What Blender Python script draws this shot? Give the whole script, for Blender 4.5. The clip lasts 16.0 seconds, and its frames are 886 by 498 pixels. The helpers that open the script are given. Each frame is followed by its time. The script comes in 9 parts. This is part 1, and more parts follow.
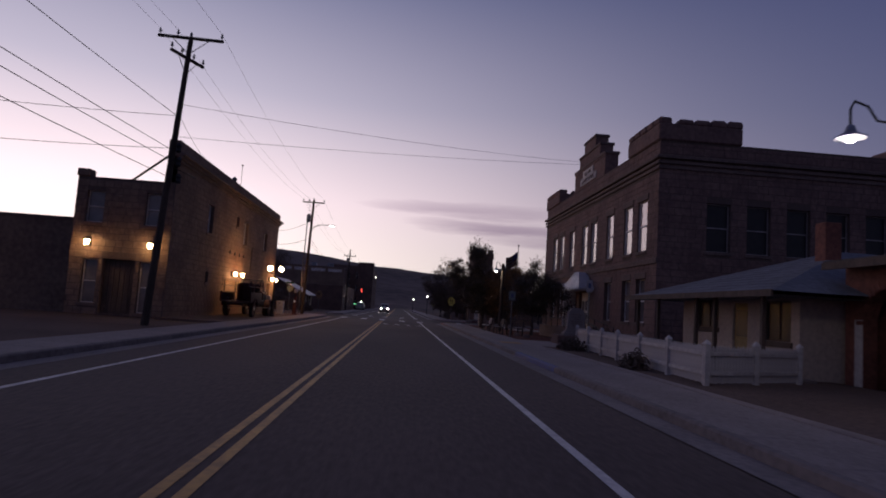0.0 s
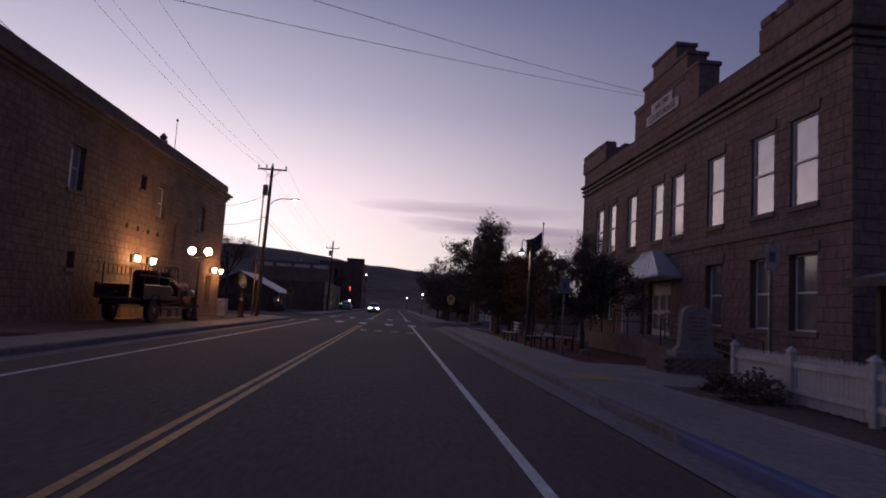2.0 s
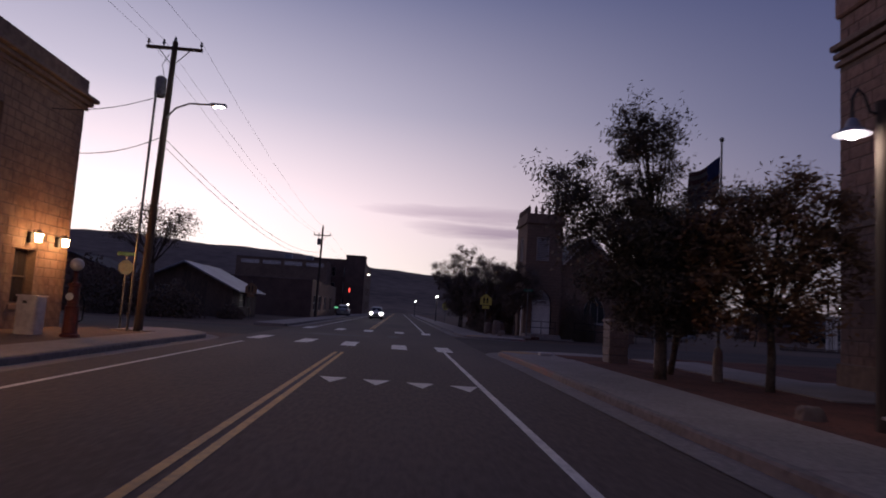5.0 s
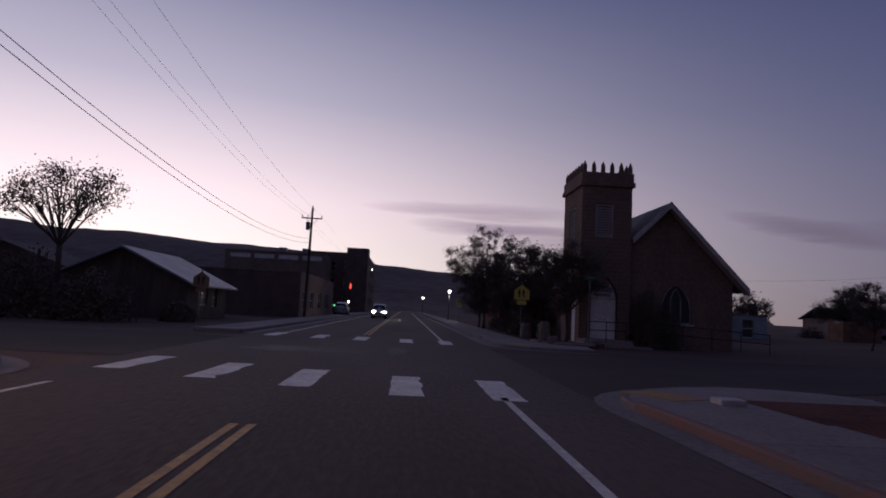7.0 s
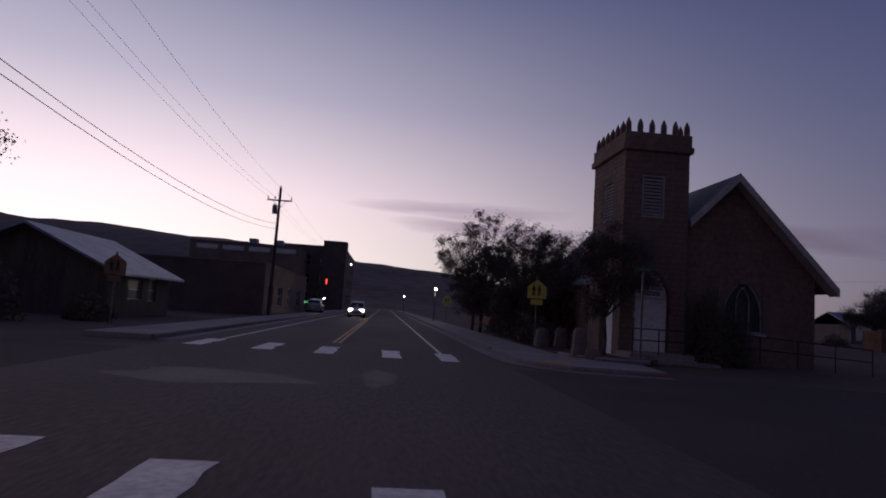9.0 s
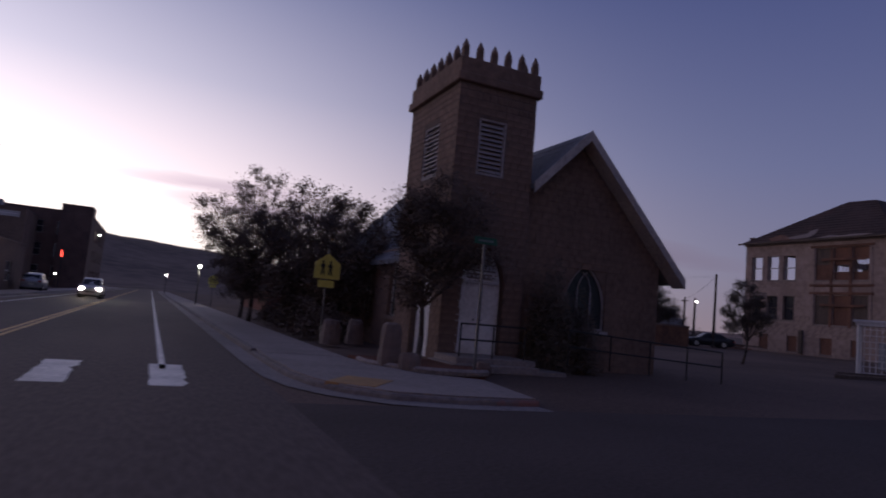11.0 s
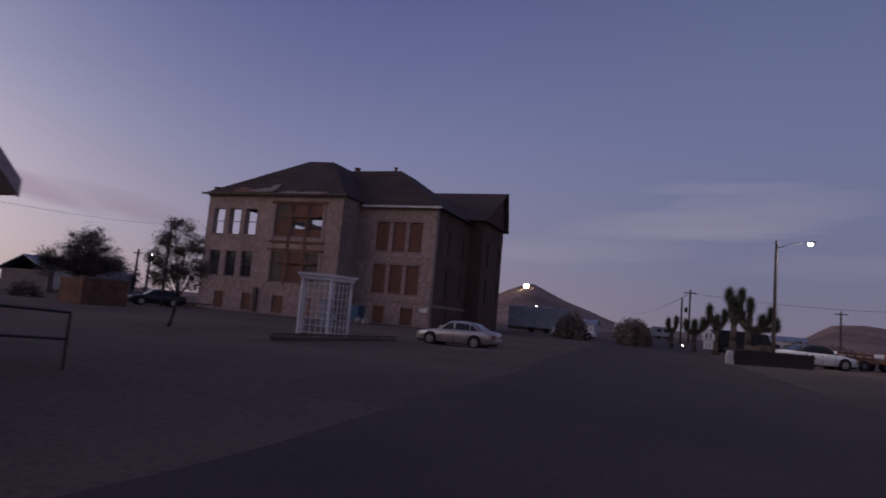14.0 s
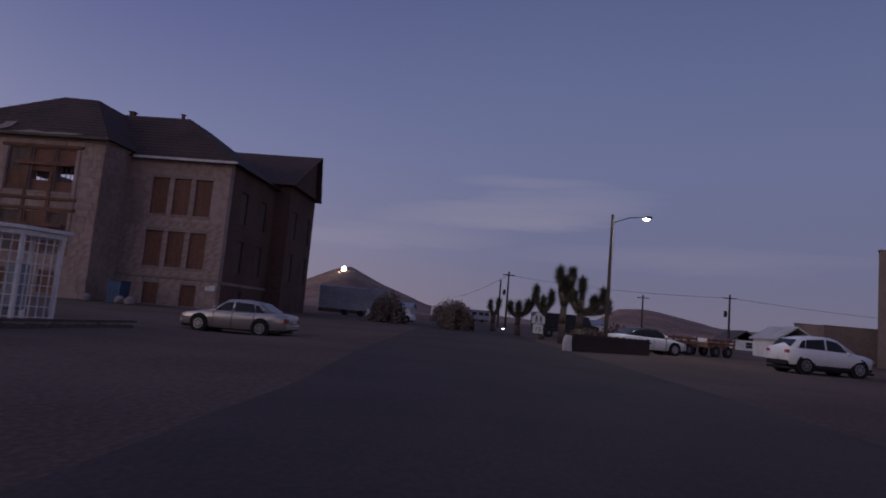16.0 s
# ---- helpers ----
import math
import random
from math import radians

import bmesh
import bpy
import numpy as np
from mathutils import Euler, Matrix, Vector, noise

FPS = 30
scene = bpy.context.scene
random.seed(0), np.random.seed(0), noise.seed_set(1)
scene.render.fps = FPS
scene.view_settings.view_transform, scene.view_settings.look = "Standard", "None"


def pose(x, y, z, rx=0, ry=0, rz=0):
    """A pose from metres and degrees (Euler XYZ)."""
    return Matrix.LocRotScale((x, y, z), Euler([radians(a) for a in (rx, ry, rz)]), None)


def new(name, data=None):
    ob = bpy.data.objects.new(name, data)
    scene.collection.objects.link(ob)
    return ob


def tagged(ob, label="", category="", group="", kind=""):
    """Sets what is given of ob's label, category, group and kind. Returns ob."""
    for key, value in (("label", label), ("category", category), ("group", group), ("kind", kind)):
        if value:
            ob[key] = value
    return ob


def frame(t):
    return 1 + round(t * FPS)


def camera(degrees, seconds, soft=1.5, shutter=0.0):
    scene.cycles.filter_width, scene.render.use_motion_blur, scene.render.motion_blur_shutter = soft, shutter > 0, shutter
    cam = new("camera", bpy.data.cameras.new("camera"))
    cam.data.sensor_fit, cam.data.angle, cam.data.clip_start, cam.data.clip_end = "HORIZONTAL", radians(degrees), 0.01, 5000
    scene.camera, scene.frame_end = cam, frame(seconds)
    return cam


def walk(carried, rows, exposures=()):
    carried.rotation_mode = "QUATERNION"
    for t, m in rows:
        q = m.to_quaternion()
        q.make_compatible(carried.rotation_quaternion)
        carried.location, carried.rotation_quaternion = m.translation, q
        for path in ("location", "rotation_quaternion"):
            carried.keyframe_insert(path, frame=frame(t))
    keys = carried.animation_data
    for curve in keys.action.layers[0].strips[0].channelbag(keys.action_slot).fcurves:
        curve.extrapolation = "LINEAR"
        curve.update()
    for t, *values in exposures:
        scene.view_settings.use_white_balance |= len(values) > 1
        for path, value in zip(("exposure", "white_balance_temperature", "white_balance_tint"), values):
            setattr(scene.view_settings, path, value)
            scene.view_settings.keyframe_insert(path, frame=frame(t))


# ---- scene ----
cam = camera(69.5, 16.0, soft=1.8, shutter=0.3)
# seconds, eye x y z, yaw, pitch, roll
PATH = [
    (0, -0.25, 18.23, 1.456, -3.54, 5.35, 3.78),
    (0.5, -0.09, 21.89, 1.454, -3.70, 5.34, 3.67),
    (1, 0.08, 25.54, 1.449, -3.85, 5.32, 3.64),
    (1.5, 0.27, 29.20, 1.440, -3.94, 5.32, 3.63),
    (2, 0.41, 32.93, 1.438, -4.01, 5.34, 3.50),
    (2.5, 0.44, 36.72, 1.436, -4.07, 5.37, 3.33),
    (3, 0.32, 40.64, 1.435, -4.06, 5.41, 3.15),
    (3.5, 0.20, 44.62, 1.438, -3.87, 5.47, 3.07),
    (4, 0.08, 48.51, 1.441, -3.76, 5.52, 3.18),
    (4.5, 0.03, 52.21, 1.442, -3.65, 5.62, 3.38),
    (5, 0.01, 55.80, 1.444, -3.55, 5.70, 3.50),
    (5.2, -0.01, 57.23, 1.446, -3.65, 5.86, 3.54),
    (7.3, 0.01, 70.30, 1.450, -2.98, 5.39, 2.92),
    (7.5, -0.01, 71.14, 1.452, -2.97, 5.39, 2.96),
    (8, -0.07, 73.08, 1.458, -3.00, 5.37, 3.08),
    (8.2, -0.09, 73.83, 1.460, -3.04, 5.37, 3.15),
    (10.3, -0.33, 82.66, 1.488, -14.66, 5.40, 4.94),
    (10.5, 0.12, 83.34, 1.489, -17.07, 5.41, 5.01),
    (11, 1.37, 84.92, 1.491, -24.15, 5.64, 5.17),
    (11.5, 2.74, 86.17, 1.486, -31.56, 5.70, 5.27),
    (12, 3.92, 87.12, 1.474, -39.84, 5.73, 5.30),
    (12.5, 5.12, 88.03, 1.468, -48.28, 5.53, 5.22),
    (13, 6.67, 88.88, 1.469, -56.25, 5.32, 5.06),
    (13.5, 8.19, 89.49, 1.470, -63.20, 5.66, 5.12),
    (14, 9.93, 89.83, 1.467, -68.70, 6.24, 5.06),
    (14.5, 11.87, 90.13, 1.457, -73.77, 6.17, 4.93),
    (15, 13.93, 90.51, 1.443, -78.61, 6.07, 4.87),
    (15.5, 15.98, 90.87, 1.424, -82.46, 6.09, 4.96),
    (16, 17.98, 91.21, 1.404, -84.99, 6.20, 5.12),
]
walk(cam, [(t, pose(x, y, z, 90 + pitch, 0, yaw) @ pose(0, 0, 0, 0, 0, roll)) for t, x, y, z, yaw, pitch, roll in PATH],
     [(0, 0.22, 6900, 11), (2.5, 0.36, 6950, 11), (5.0, 0.36, 6950, 11), (7.3, 0.14, 6800, 11), (8.2, 0.14, 6800, 11), (10.5, 0.50, 6900, 9), (11.5, 1.08, 7100, 6), (12.5, 1.45, 7800, 5), (13.2, 1.28, 7700, 6), (14.5, 1.15, 7600, 7), (16, 1.08, 7350, 7)])

# ---- world: dusk sky, bright towards the north-west ----
world = bpy.data.worlds.new("dusk")
scene.world = world
world.use_nodes = True
wn, wl = world.node_tree.nodes, world.node_tree.links
wn.clear()


def wnode(kind, **sets):
    n = wn.new(kind)
    for k, v in sets.items():
        n.inputs[k].default_value = v
    return n


def wmath(op, a, b=None, c=None):
    n = wn.new("ShaderNodeMath")
    n.operation = op
    for i, v in enumerate((a, b, c)):
        if v is None:
            continue
        if isinstance(v, (int, float)):
            n.inputs[i].default_value = v
        else:
            wl.new(v, n.inputs[i])
    return n.outputs[0]


def wramp(fac, stops):
    n = wn.new("ShaderNodeValToRGB")
    e = n.color_ramp.elements
    while len(e) < len(stops):
        e.new(0.5)
    for el, (p, c) in zip(e, stops):
        el.position, el.color = p, (*c, 1)
    wl.new(fac, n.inputs[0])
    return n.outputs[0]


def wmix(fac, a, b):
    n = wn.new("ShaderNodeMix")
    n.data_type = "RGBA"
    for v, i in ((fac, 0), (a, 6), (b, 7)):
        if isinstance(v, (tuple, float, int)):
            n.inputs[i].default_value = (*v, 1) if isinstance(v, tuple) else v
        else:
            wl.new(v, n.inputs[i])
    return n.outputs[2]


w_dir = wn.new("ShaderNodeTexCoord").outputs["Generated"]
w_sep = wn.new("ShaderNodeSeparateXYZ")
wl.new(w_dir, w_sep.inputs[0])
wx, wy, wz = w_sep.outputs
level = wmath("SQRT", wmath("MAXIMUM", wmath("ADD", wmath("MULTIPLY", wx, wx), wmath("MULTIPLY", wy, wy)), 1e-4))
side = wmath("DIVIDE", wmath("ADD", wmath("MULTIPLY", wx, -0.50), wmath("MULTIPLY", wy, 0.866)), level)
glow = wmath("SMOOTH_MIN", wmath("POWER", wmath("MAXIMUM", wmath("DIVIDE", wmath("ADD", side, 0.15), 1.15), 0.0), 3.4), 1.0, 0.05)
height = wmath("ADD", wmath("MULTIPLY", wz, 0.5), 0.5)
toward = wramp(height, [(0.40, (0.12, 0.09, 0.097)), (0.50, (1.02, 0.84, 0.772)), (0.53, (1.10, 0.97, 0.955)), (0.575, (1.00, 0.84, 0.926)),
                        (0.65, (0.475, 0.45, 0.589)), (0.73, (0.182, 0.196, 0.333)), (0.85, (0.075, 0.090, 0.198)), (1.0, (0.058, 0.071, 0.162))])
away = wramp(height, [(0.40, (0.05, 0.04, 0.048)), (0.50, (0.134, 0.106, 0.145)), (0.55, (0.113, 0.111, 0.183)), (0.62, (0.078, 0.089, 0.181)),
                      (0.68, (0.056, 0.067, 0.158)), (0.75, (0.034, 0.045, 0.130)), (1.0, (0.028, 0.038, 0.110))])
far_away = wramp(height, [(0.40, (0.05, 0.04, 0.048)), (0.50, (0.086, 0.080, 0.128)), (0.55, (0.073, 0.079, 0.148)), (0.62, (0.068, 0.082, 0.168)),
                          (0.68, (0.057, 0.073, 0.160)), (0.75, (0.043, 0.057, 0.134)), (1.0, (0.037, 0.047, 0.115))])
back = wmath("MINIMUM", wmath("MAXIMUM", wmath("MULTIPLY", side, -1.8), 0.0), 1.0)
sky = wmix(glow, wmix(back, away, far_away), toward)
# thin clouds low in the sky: bearing and height of the middle, half width, half depth, slope (degrees), strength
bearing = wmath("DEGREES", wmath("ARCTAN2", wx, wy))
lift = wmath("DEGREES", wmath("ARCSINE", wz))
flat = wn.new("ShaderNodeCombineXYZ")
wl.new(wmath("MULTIPLY", bearing, 0.045), flat.inputs[0])
wl.new(wmath("MULTIPLY", lift, 0.42), flat.inputs[1])
streak = wnode("ShaderNodeTexNoise", Scale=1.7, Detail=6.0, Roughness=0.6)
wl.new(flat.outputs[0], streak.inputs["Vector"])
ragged = wmath("SUBTRACT", streak.outputs[0], 0.5)


def cloud_bank(az, el, wide, deep, slope, strength):
    u = wmath("SUBTRACT", bearing, az)
    v = wmath("ADD", wmath("SUBTRACT", wmath("SUBTRACT", lift, el), wmath("MULTIPLY", u, slope)), wmath("MULTIPLY", ragged, 2.2 * deep))
    q = wmath("ADD", wmath("POWER", wmath("DIVIDE", u, wide), 2.0), wmath("POWER", wmath("DIVIDE", v, deep), 2.0))
    body = wmath("MINIMUM", wmath("MAXIMUM", wmath("SUBTRACT", 1.0, q), 0.0), 1.0)
    return wmath("MULTIPLY", body, wmath("MULTIPLY", wmath("ADD", wmath("MULTIPLY", ragged, 1.4), 1.0), strength))


def bank_sum(banks):
    total = None
    for bank in banks:
        c = cloud_bank(*bank)
        total = c if total is None else wmath("MAXIMUM", total, c)
    return wmath("MINIMUM", wmath("MAXIMUM", total, 0.0), 1.0)


dark_bank = bank_sum([(6.0, 8.9, 11.0, 0.8, -0.01, 0.45), (9.5, 7.35, 10.0, 0.9, -0.02, 0.68), (15.0, 6.4, 10.0, 0.8, -0.02, 0.45),
                      (34.0, 7.55, 7.5, 1.0, -0.20, 0.72), (43.0, 6.8, 8.5, 1.0, -0.14, 0.55)])
sky = wmix(dark_bank, sky, wmix(glow, (0.115, 0.098, 0.155), (0.34, 0.24, 0.36)))
pale_bank = bank_sum([(91.0, 9.9, 14.0, 2.0, 0.12, 0.34), (93.0, 12.6, 8.0, 1.0, 0.0, 0.22), (78.0, 6.8, 14.0, 1.3, 0.05, 0.20), (106.0, 6.6, 16.0, 1.3, 0.02, 0.16)])
sky = wmix(pale_bank, sky, (0.150, 0.143, 0.205))
# the far side of the sky is the darkest
bg = wnode("ShaderNodeBackground", Strength=1.0)
wl.new(wmath("ADD", wmath("MULTIPLY", wmath("MINIMUM", side, 0.0), 0.12), 1.0), bg.inputs[1])
wl.new(sky, bg.inputs[0])
wl.new(bg.outputs[0], wn.new("ShaderNodeOutputWorld").inputs[0])
scene.view_settings.exposure = 0.0


def lamp(name, at, energy, colour, size=0.15):
    d = bpy.data.lights.new(name, "POINT")
    d.energy, d.color, d.shadow_soft_size = energy, colour, size
    ob = new(name, d)
    ob.location = at
    return ob


# ---- materials ----
def mat(name, col, col2=None, rough=0.85, metal=0.0, big=0.35, fine=9.0, bump=0.25, spread=0.0, spec=0.4, stretch=(1, 1, 1), emit=None):
    """Two scales of noise between two colours, a fine bump, and an optional spread from piece to piece."""
    m = bpy.data.materials.new(name)
    m.use_nodes = True
    n, l = m.node_tree.nodes, m.node_tree.links
    p = n["Principled BSDF"]
    p.inputs["Roughness"].default_value, p.inputs["Metallic"].default_value = rough, metal
    p.inputs["Specular IOR Level"].default_value = spec
    if col2 is None:
        col2 = tuple(c * 0.72 for c in col)
    co = n.new("ShaderNodeTexCoord")
    mp = n.new("ShaderNodeMapping")
    mp.inputs["Scale"].default_value = stretch
    l.new(co.outputs["Object"], mp.inputs[0])
    a, b = n.new("ShaderNodeTexNoise"), n.new("ShaderNodeTexNoise")
    a.inputs["Scale"].default_value, a.inputs["Detail"].default_value = big, 4
    b.inputs["Scale"].default_value, b.inputs["Detail"].default_value = fine, 6
    for t in (a, b):
        l.new(mp.outputs[0], t.inputs["Vector"])
    mix = n.new("ShaderNodeMath")
    mix.operation = "MULTIPLY_ADD"
    l.new(a.outputs[0], mix.inputs[0])
    mix.inputs[1].default_value = 0.9
    half = n.new("ShaderNodeMath")
    half.operation = "MULTIPLY_ADD"
    l.new(b.outputs[0], half.inputs[0])
    half.inputs[1].default_value, half.inputs[2].default_value = 1.0, -0.45
    l.new(half.outputs[0], mix.inputs[2])
    rp = n.new("ShaderNodeValToRGB")
    rp.color_ramp.elements[0].position, rp.color_ramp.elements[1].position = 0.30, 0.68
    rp.color_ramp.elements[0].color, rp.color_ramp.elements[1].color = (*col2, 1), (*col, 1)
    l.new(mix.outputs[0], rp.inputs[0])
    out = rp.outputs[0]
    if spread:
        hs = n.new("ShaderNodeHueSaturation")
        r1, r2 = n.new("ShaderNodeObjectInfo"), n.new("ShaderNodeNewGeometry")
        s = n.new("ShaderNodeMath")
        s.operation = "ADD"
        l.new(r1.outputs["Random"], s.inputs[0])
        l.new(r2.outputs["Random Per Island"], s.inputs[1])
        f = n.new("ShaderNodeMath")
        f.operation = "MULTIPLY_ADD"
        l.new(s.outputs[0], f.inputs[0])
        f.inputs[1].default_value, f.inputs[2].default_value = spread, 1 - spread
        l.new(f.outputs[0], hs.inputs["Value"])
        l.new(out, hs.inputs["Color"])
        out = hs.outputs[0]
    l.new(out, p.inputs["Base Color"])
    if bump:
        bp = n.new("ShaderNodeBump")
        bp.inputs["Strength"].default_value, bp.inputs["Distance"].default_value = bump, 0.03
        l.new(b.outputs[0], bp.inputs["Height"])
        l.new(bp.outputs[0], p.inputs["Normal"])
    if emit:
        p.inputs["Emission Color"].default_value, p.inputs["Emission Strength"].default_value = (*emit[0], 1), emit[1]
    return m


def glow_mat(name, col, strength):
    m = bpy.data.materials.new(name)
    m.use_nodes = True
    p = m.node_tree.nodes["Principled BSDF"]
    p.inputs["Base Color"].default_value = (0.8, 0.8, 0.8, 1)
    p.inputs["Emission Color"].default_value, p.inputs["Emission Strength"].default_value = (*col, 1), strength
    return m


ASPHALT = mat("asphalt", (0.128, 0.088, 0.080), (0.080, 0.056, 0.052), rough=0.88, big=0.30, fine=14.0, bump=0.35, stretch=(1, 0.25, 1), spec=0.3)
ASPHALT_SIDE = mat("asphalt_side", (0.096, 0.071, 0.067), (0.064, 0.048, 0.045), rough=0.9, big=0.25, fine=16.0, bump=0.4, spec=0.15)
WORN = mat("worn_asphalt", (0.106, 0.079, 0.076), (0.058, 0.042, 0.041), rough=0.7, big=0.9, fine=10.0, bump=0.3)
CONCRETE = mat("concrete", (0.306, 0.246, 0.234), (0.204, 0.166, 0.158), rough=0.9, big=0.5, fine=12.0, bump=0.25, spread=0.10)
GUTTER = mat("gutter_concrete", (0.270, 0.222, 0.216), (0.174, 0.144, 0.142), rough=0.9, big=0.4, fine=10.0)
KERB = mat("kerb_concrete", (0.222, 0.180, 0.174), (0.132, 0.108, 0.106), rough=0.9, big=0.6, fine=8.0)
KERB_RED = mat("kerb_red", (0.24, 0.10, 0.085), (0.17, 0.125, 0.12), rough=0.7, big=1.2, fine=9.0)
KERB_BLUE = mat("kerb_blue", (0.075, 0.10, 0.27), (0.08, 0.085, 0.17), rough=0.7, big=1.2, fine=9.0)
DIRT = mat("dirt", (0.172, 0.116, 0.097), (0.102, 0.071, 0.061), rough=1.0, big=0.16, fine=11.0, bump=0.5, spec=0.1)
DESERT = mat("desert", (0.351, 0.221, 0.176), (0.169, 0.111, 0.094), rough=1.0, big=0.02, fine=0.25, bump=0.6, spec=0.1)
HILL = mat("hill_scrub", (0.200, 0.145, 0.130), (0.110, 0.084, 0.078), rough=1.0, big=0.012, fine=0.12, bump=0.8, spec=0.1)
SOIL = mat("red_soil", (0.180, 0.074, 0.054), (0.090, 0.042, 0.036), rough=1.0, big=0.8, fine=14.0, bump=0.8, spec=0.1)
LINE_W = mat("line_white", (0.80, 0.74, 0.70), (0.52, 0.47, 0.45), rough=0.6, big=1.6, fine=11.0, bump=0.15)
LINE_Y = mat("line_yellow", (0.62, 0.31, 0.07), (0.36, 0.18, 0.055), rough=0.6, big=1.6, fine=11.0, bump=0.15)
TACTILE = mat("tactile_yellow", (0.42, 0.22, 0.08), (0.31, 0.17, 0.075), rough=0.7, big=1.2, fine=9.0)
STONE = mat("courthouse_stone", (0.262, 0.162, 0.142), (0.172, 0.106, 0.095), rough=0.95, big=0.6, fine=5.0, bump=0.8, spread=0.09)
STONE_TRIM = mat("courthouse_trim", (0.216, 0.150, 0.130), (0.144, 0.102, 0.090), rough=0.95, big=0.8, fine=6.0, bump=0.6)
MORTAR = mat("mortar", (0.156, 0.110, 0.096), rough=1.0, big=1.0, fine=9.0)
CH_STONE = mat("church_stone", (0.23, 0.148, 0.12), (0.15, 0.098, 0.08), rough=0.95, big=0.5, fine=5.0, bump=0.8, spread=0.09)
SC_STONE = mat("school_stone", (0.375, 0.268, 0.236), (0.255, 0.180, 0.158), rough=0.95, big=0.35, fine=2.2, bump=0.25, spread=0.13)
SC_TRIM = mat("school_trim", (0.30, 0.225, 0.200), rough=0.9, big=0.6, fine=5.0)
SC_BRICK = mat("school_brick", (0.144, 0.074, 0.058), (0.082, 0.047, 0.040), rough=0.95, big=0.4, fine=5.0, bump=0.6)
BOARD = mat("boarded_plywood", (0.200, 0.090, 0.060), (0.115, 0.053, 0.038), rough=0.85, big=0.9, fine=8.0, spread=0.15, stretch=(1, 1, 0.3))
FIRE_STONE = mat("firehouse_stone", (0.246, 0.166, 0.130), (0.156, 0.102, 0.082), rough=0.95, big=0.5, fine=4.0, bump=0.8, spread=0.10)
DARKBRICK = mat("dark_brick", (0.175, 0.106, 0.090), (0.105, 0.067, 0.060), rough=0.9, big=0.8, fine=8.0, spread=0.12)
BLOCKWORK = mat("brown_blockwork", (0.21, 0.155, 0.14), (0.15, 0.11, 0.10), rough=0.9, big=0.5, fine=6.0)
LOUVRE = mat("weathered_louvre", (0.40, 0.35, 0.36), (0.27, 0.235, 0.24), rough=0.8, big=1.1, fine=9.0, bump=0.15)
DULL_SIGN = mat("faded_orange_sign", (0.24, 0.13, 0.07), (0.17, 0.10, 0.06), rough=0.6, big=1.5, fine=9.0, bump=0)
BRICK = mat("red_brick", (0.264, 0.102, 0.074), (0.156, 0.060, 0.048), rough=0.9, big=0.8, fine=8.0, spread=0.18)
PLASTER = mat("cream_stucco", (0.56, 0.46, 0.40), (0.42, 0.34, 0.30), rough=0.9, big=0.5, fine=8.0)
STONE_BRICK = mat("pink_stone_brick", (0.25, 0.155, 0.135), (0.16, 0.10, 0.09), rough=0.95, big=0.9, fine=7.0, bump=0.5, spread=0.16)
PLASTER_Y = mat("yellow_stucco", (0.42, 0.31, 0.15), (0.30, 0.22, 0.11), rough=0.9, big=0.5, fine=8.0)
WHITE = mat("white_paint", (0.82, 0.78, 0.77), (0.62, 0.58, 0.57), rough=0.55, big=0.9, fine=9.0, bump=0.1)
OFFWHITE = mat("aged_white_paint", (0.58, 0.54, 0.53), (0.42, 0.38, 0.38), rough=0.7, big=1.1, fine=9.0, bump=0.15)
AWNING = mat("white_awning_metal", (0.55, 0.55, 0.60), (0.40, 0.40, 0.45), rough=0.45, metal=0.3, big=1.0, fine=6.0, bump=0.1)
DARKWOOD = mat("dark_wood", (0.135, 0.092, 0.076), (0.075, 0.053, 0.045), rough=0.8, big=1.0, fine=8.0, stretch=(3, 3, 0.4))
PALEWOOD = mat("pale_slat_wood", (0.50, 0.44, 0.42), (0.36, 0.31, 0.30), rough=0.8, big=1.0, fine=8.0)
POLEWOOD = mat("pole_wood", (0.082, 0.058, 0.048), (0.043, 0.032, 0.027), rough=0.9, big=1.0, fine=7.0, bump=0.5, stretch=(4, 4, 0.3))
BLACK = mat("black_metal", (0.025, 0.022, 0.024), (0.015, 0.014, 0.015), rough=0.5, metal=0.2, big=1.5, fine=12.0, bump=0.1)
STEEL = mat("galvanised_steel", (0.19, 0.18, 0.19), (0.11, 0.105, 0.11), rough=0.45, metal=0.8, big=1.5, fine=12.0, bump=0.05)
WIRE = mat("cable", (0.02, 0.02, 0.022), rough=0.7, big=1.0, fine=5.0, bump=0)
TIN = mat("sheet_roof", (0.30, 0.31, 0.36), (0.20, 0.20, 0.24), rough=0.5, metal=0.45, big=0.6, fine=5.0, bump=0.1, spread=0.10)
RUST = mat("rust_steel", (0.22, 0.10, 0.06), (0.11, 0.055, 0.04), rough=0.85, big=1.2, fine=7.0)
SHINGLE = mat("dark_shingle", (0.108, 0.090, 0.094), (0.066, 0.055, 0.058), rough=0.9, big=0.8, fine=7.0, bump=0.5, spread=0.14)
SHINGLE_G = mat("grey_shingle", (0.192, 0.192, 0.216), (0.120, 0.120, 0.138), rough=0.9, big=0.8, fine=7.0, bump=0.5, spread=0.14)
SC_ROOF = mat("school_roof_shingle", (0.078, 0.044, 0.04), (0.042, 0.027, 0.026), rough=0.95, big=0.4, fine=4.0, bump=0.5, spread=0.12)
BARK = mat("bark", (0.112, 0.083, 0.072), (0.056, 0.043, 0.038), rough=1.0, big=2.0, fine=12.0, bump=0.8)
LEAF = mat("leaf", (0.15, 0.108, 0.08), (0.088, 0.066, 0.05), rough=0.7, big=0.8, fine=4.0, bump=0, spread=0.30)
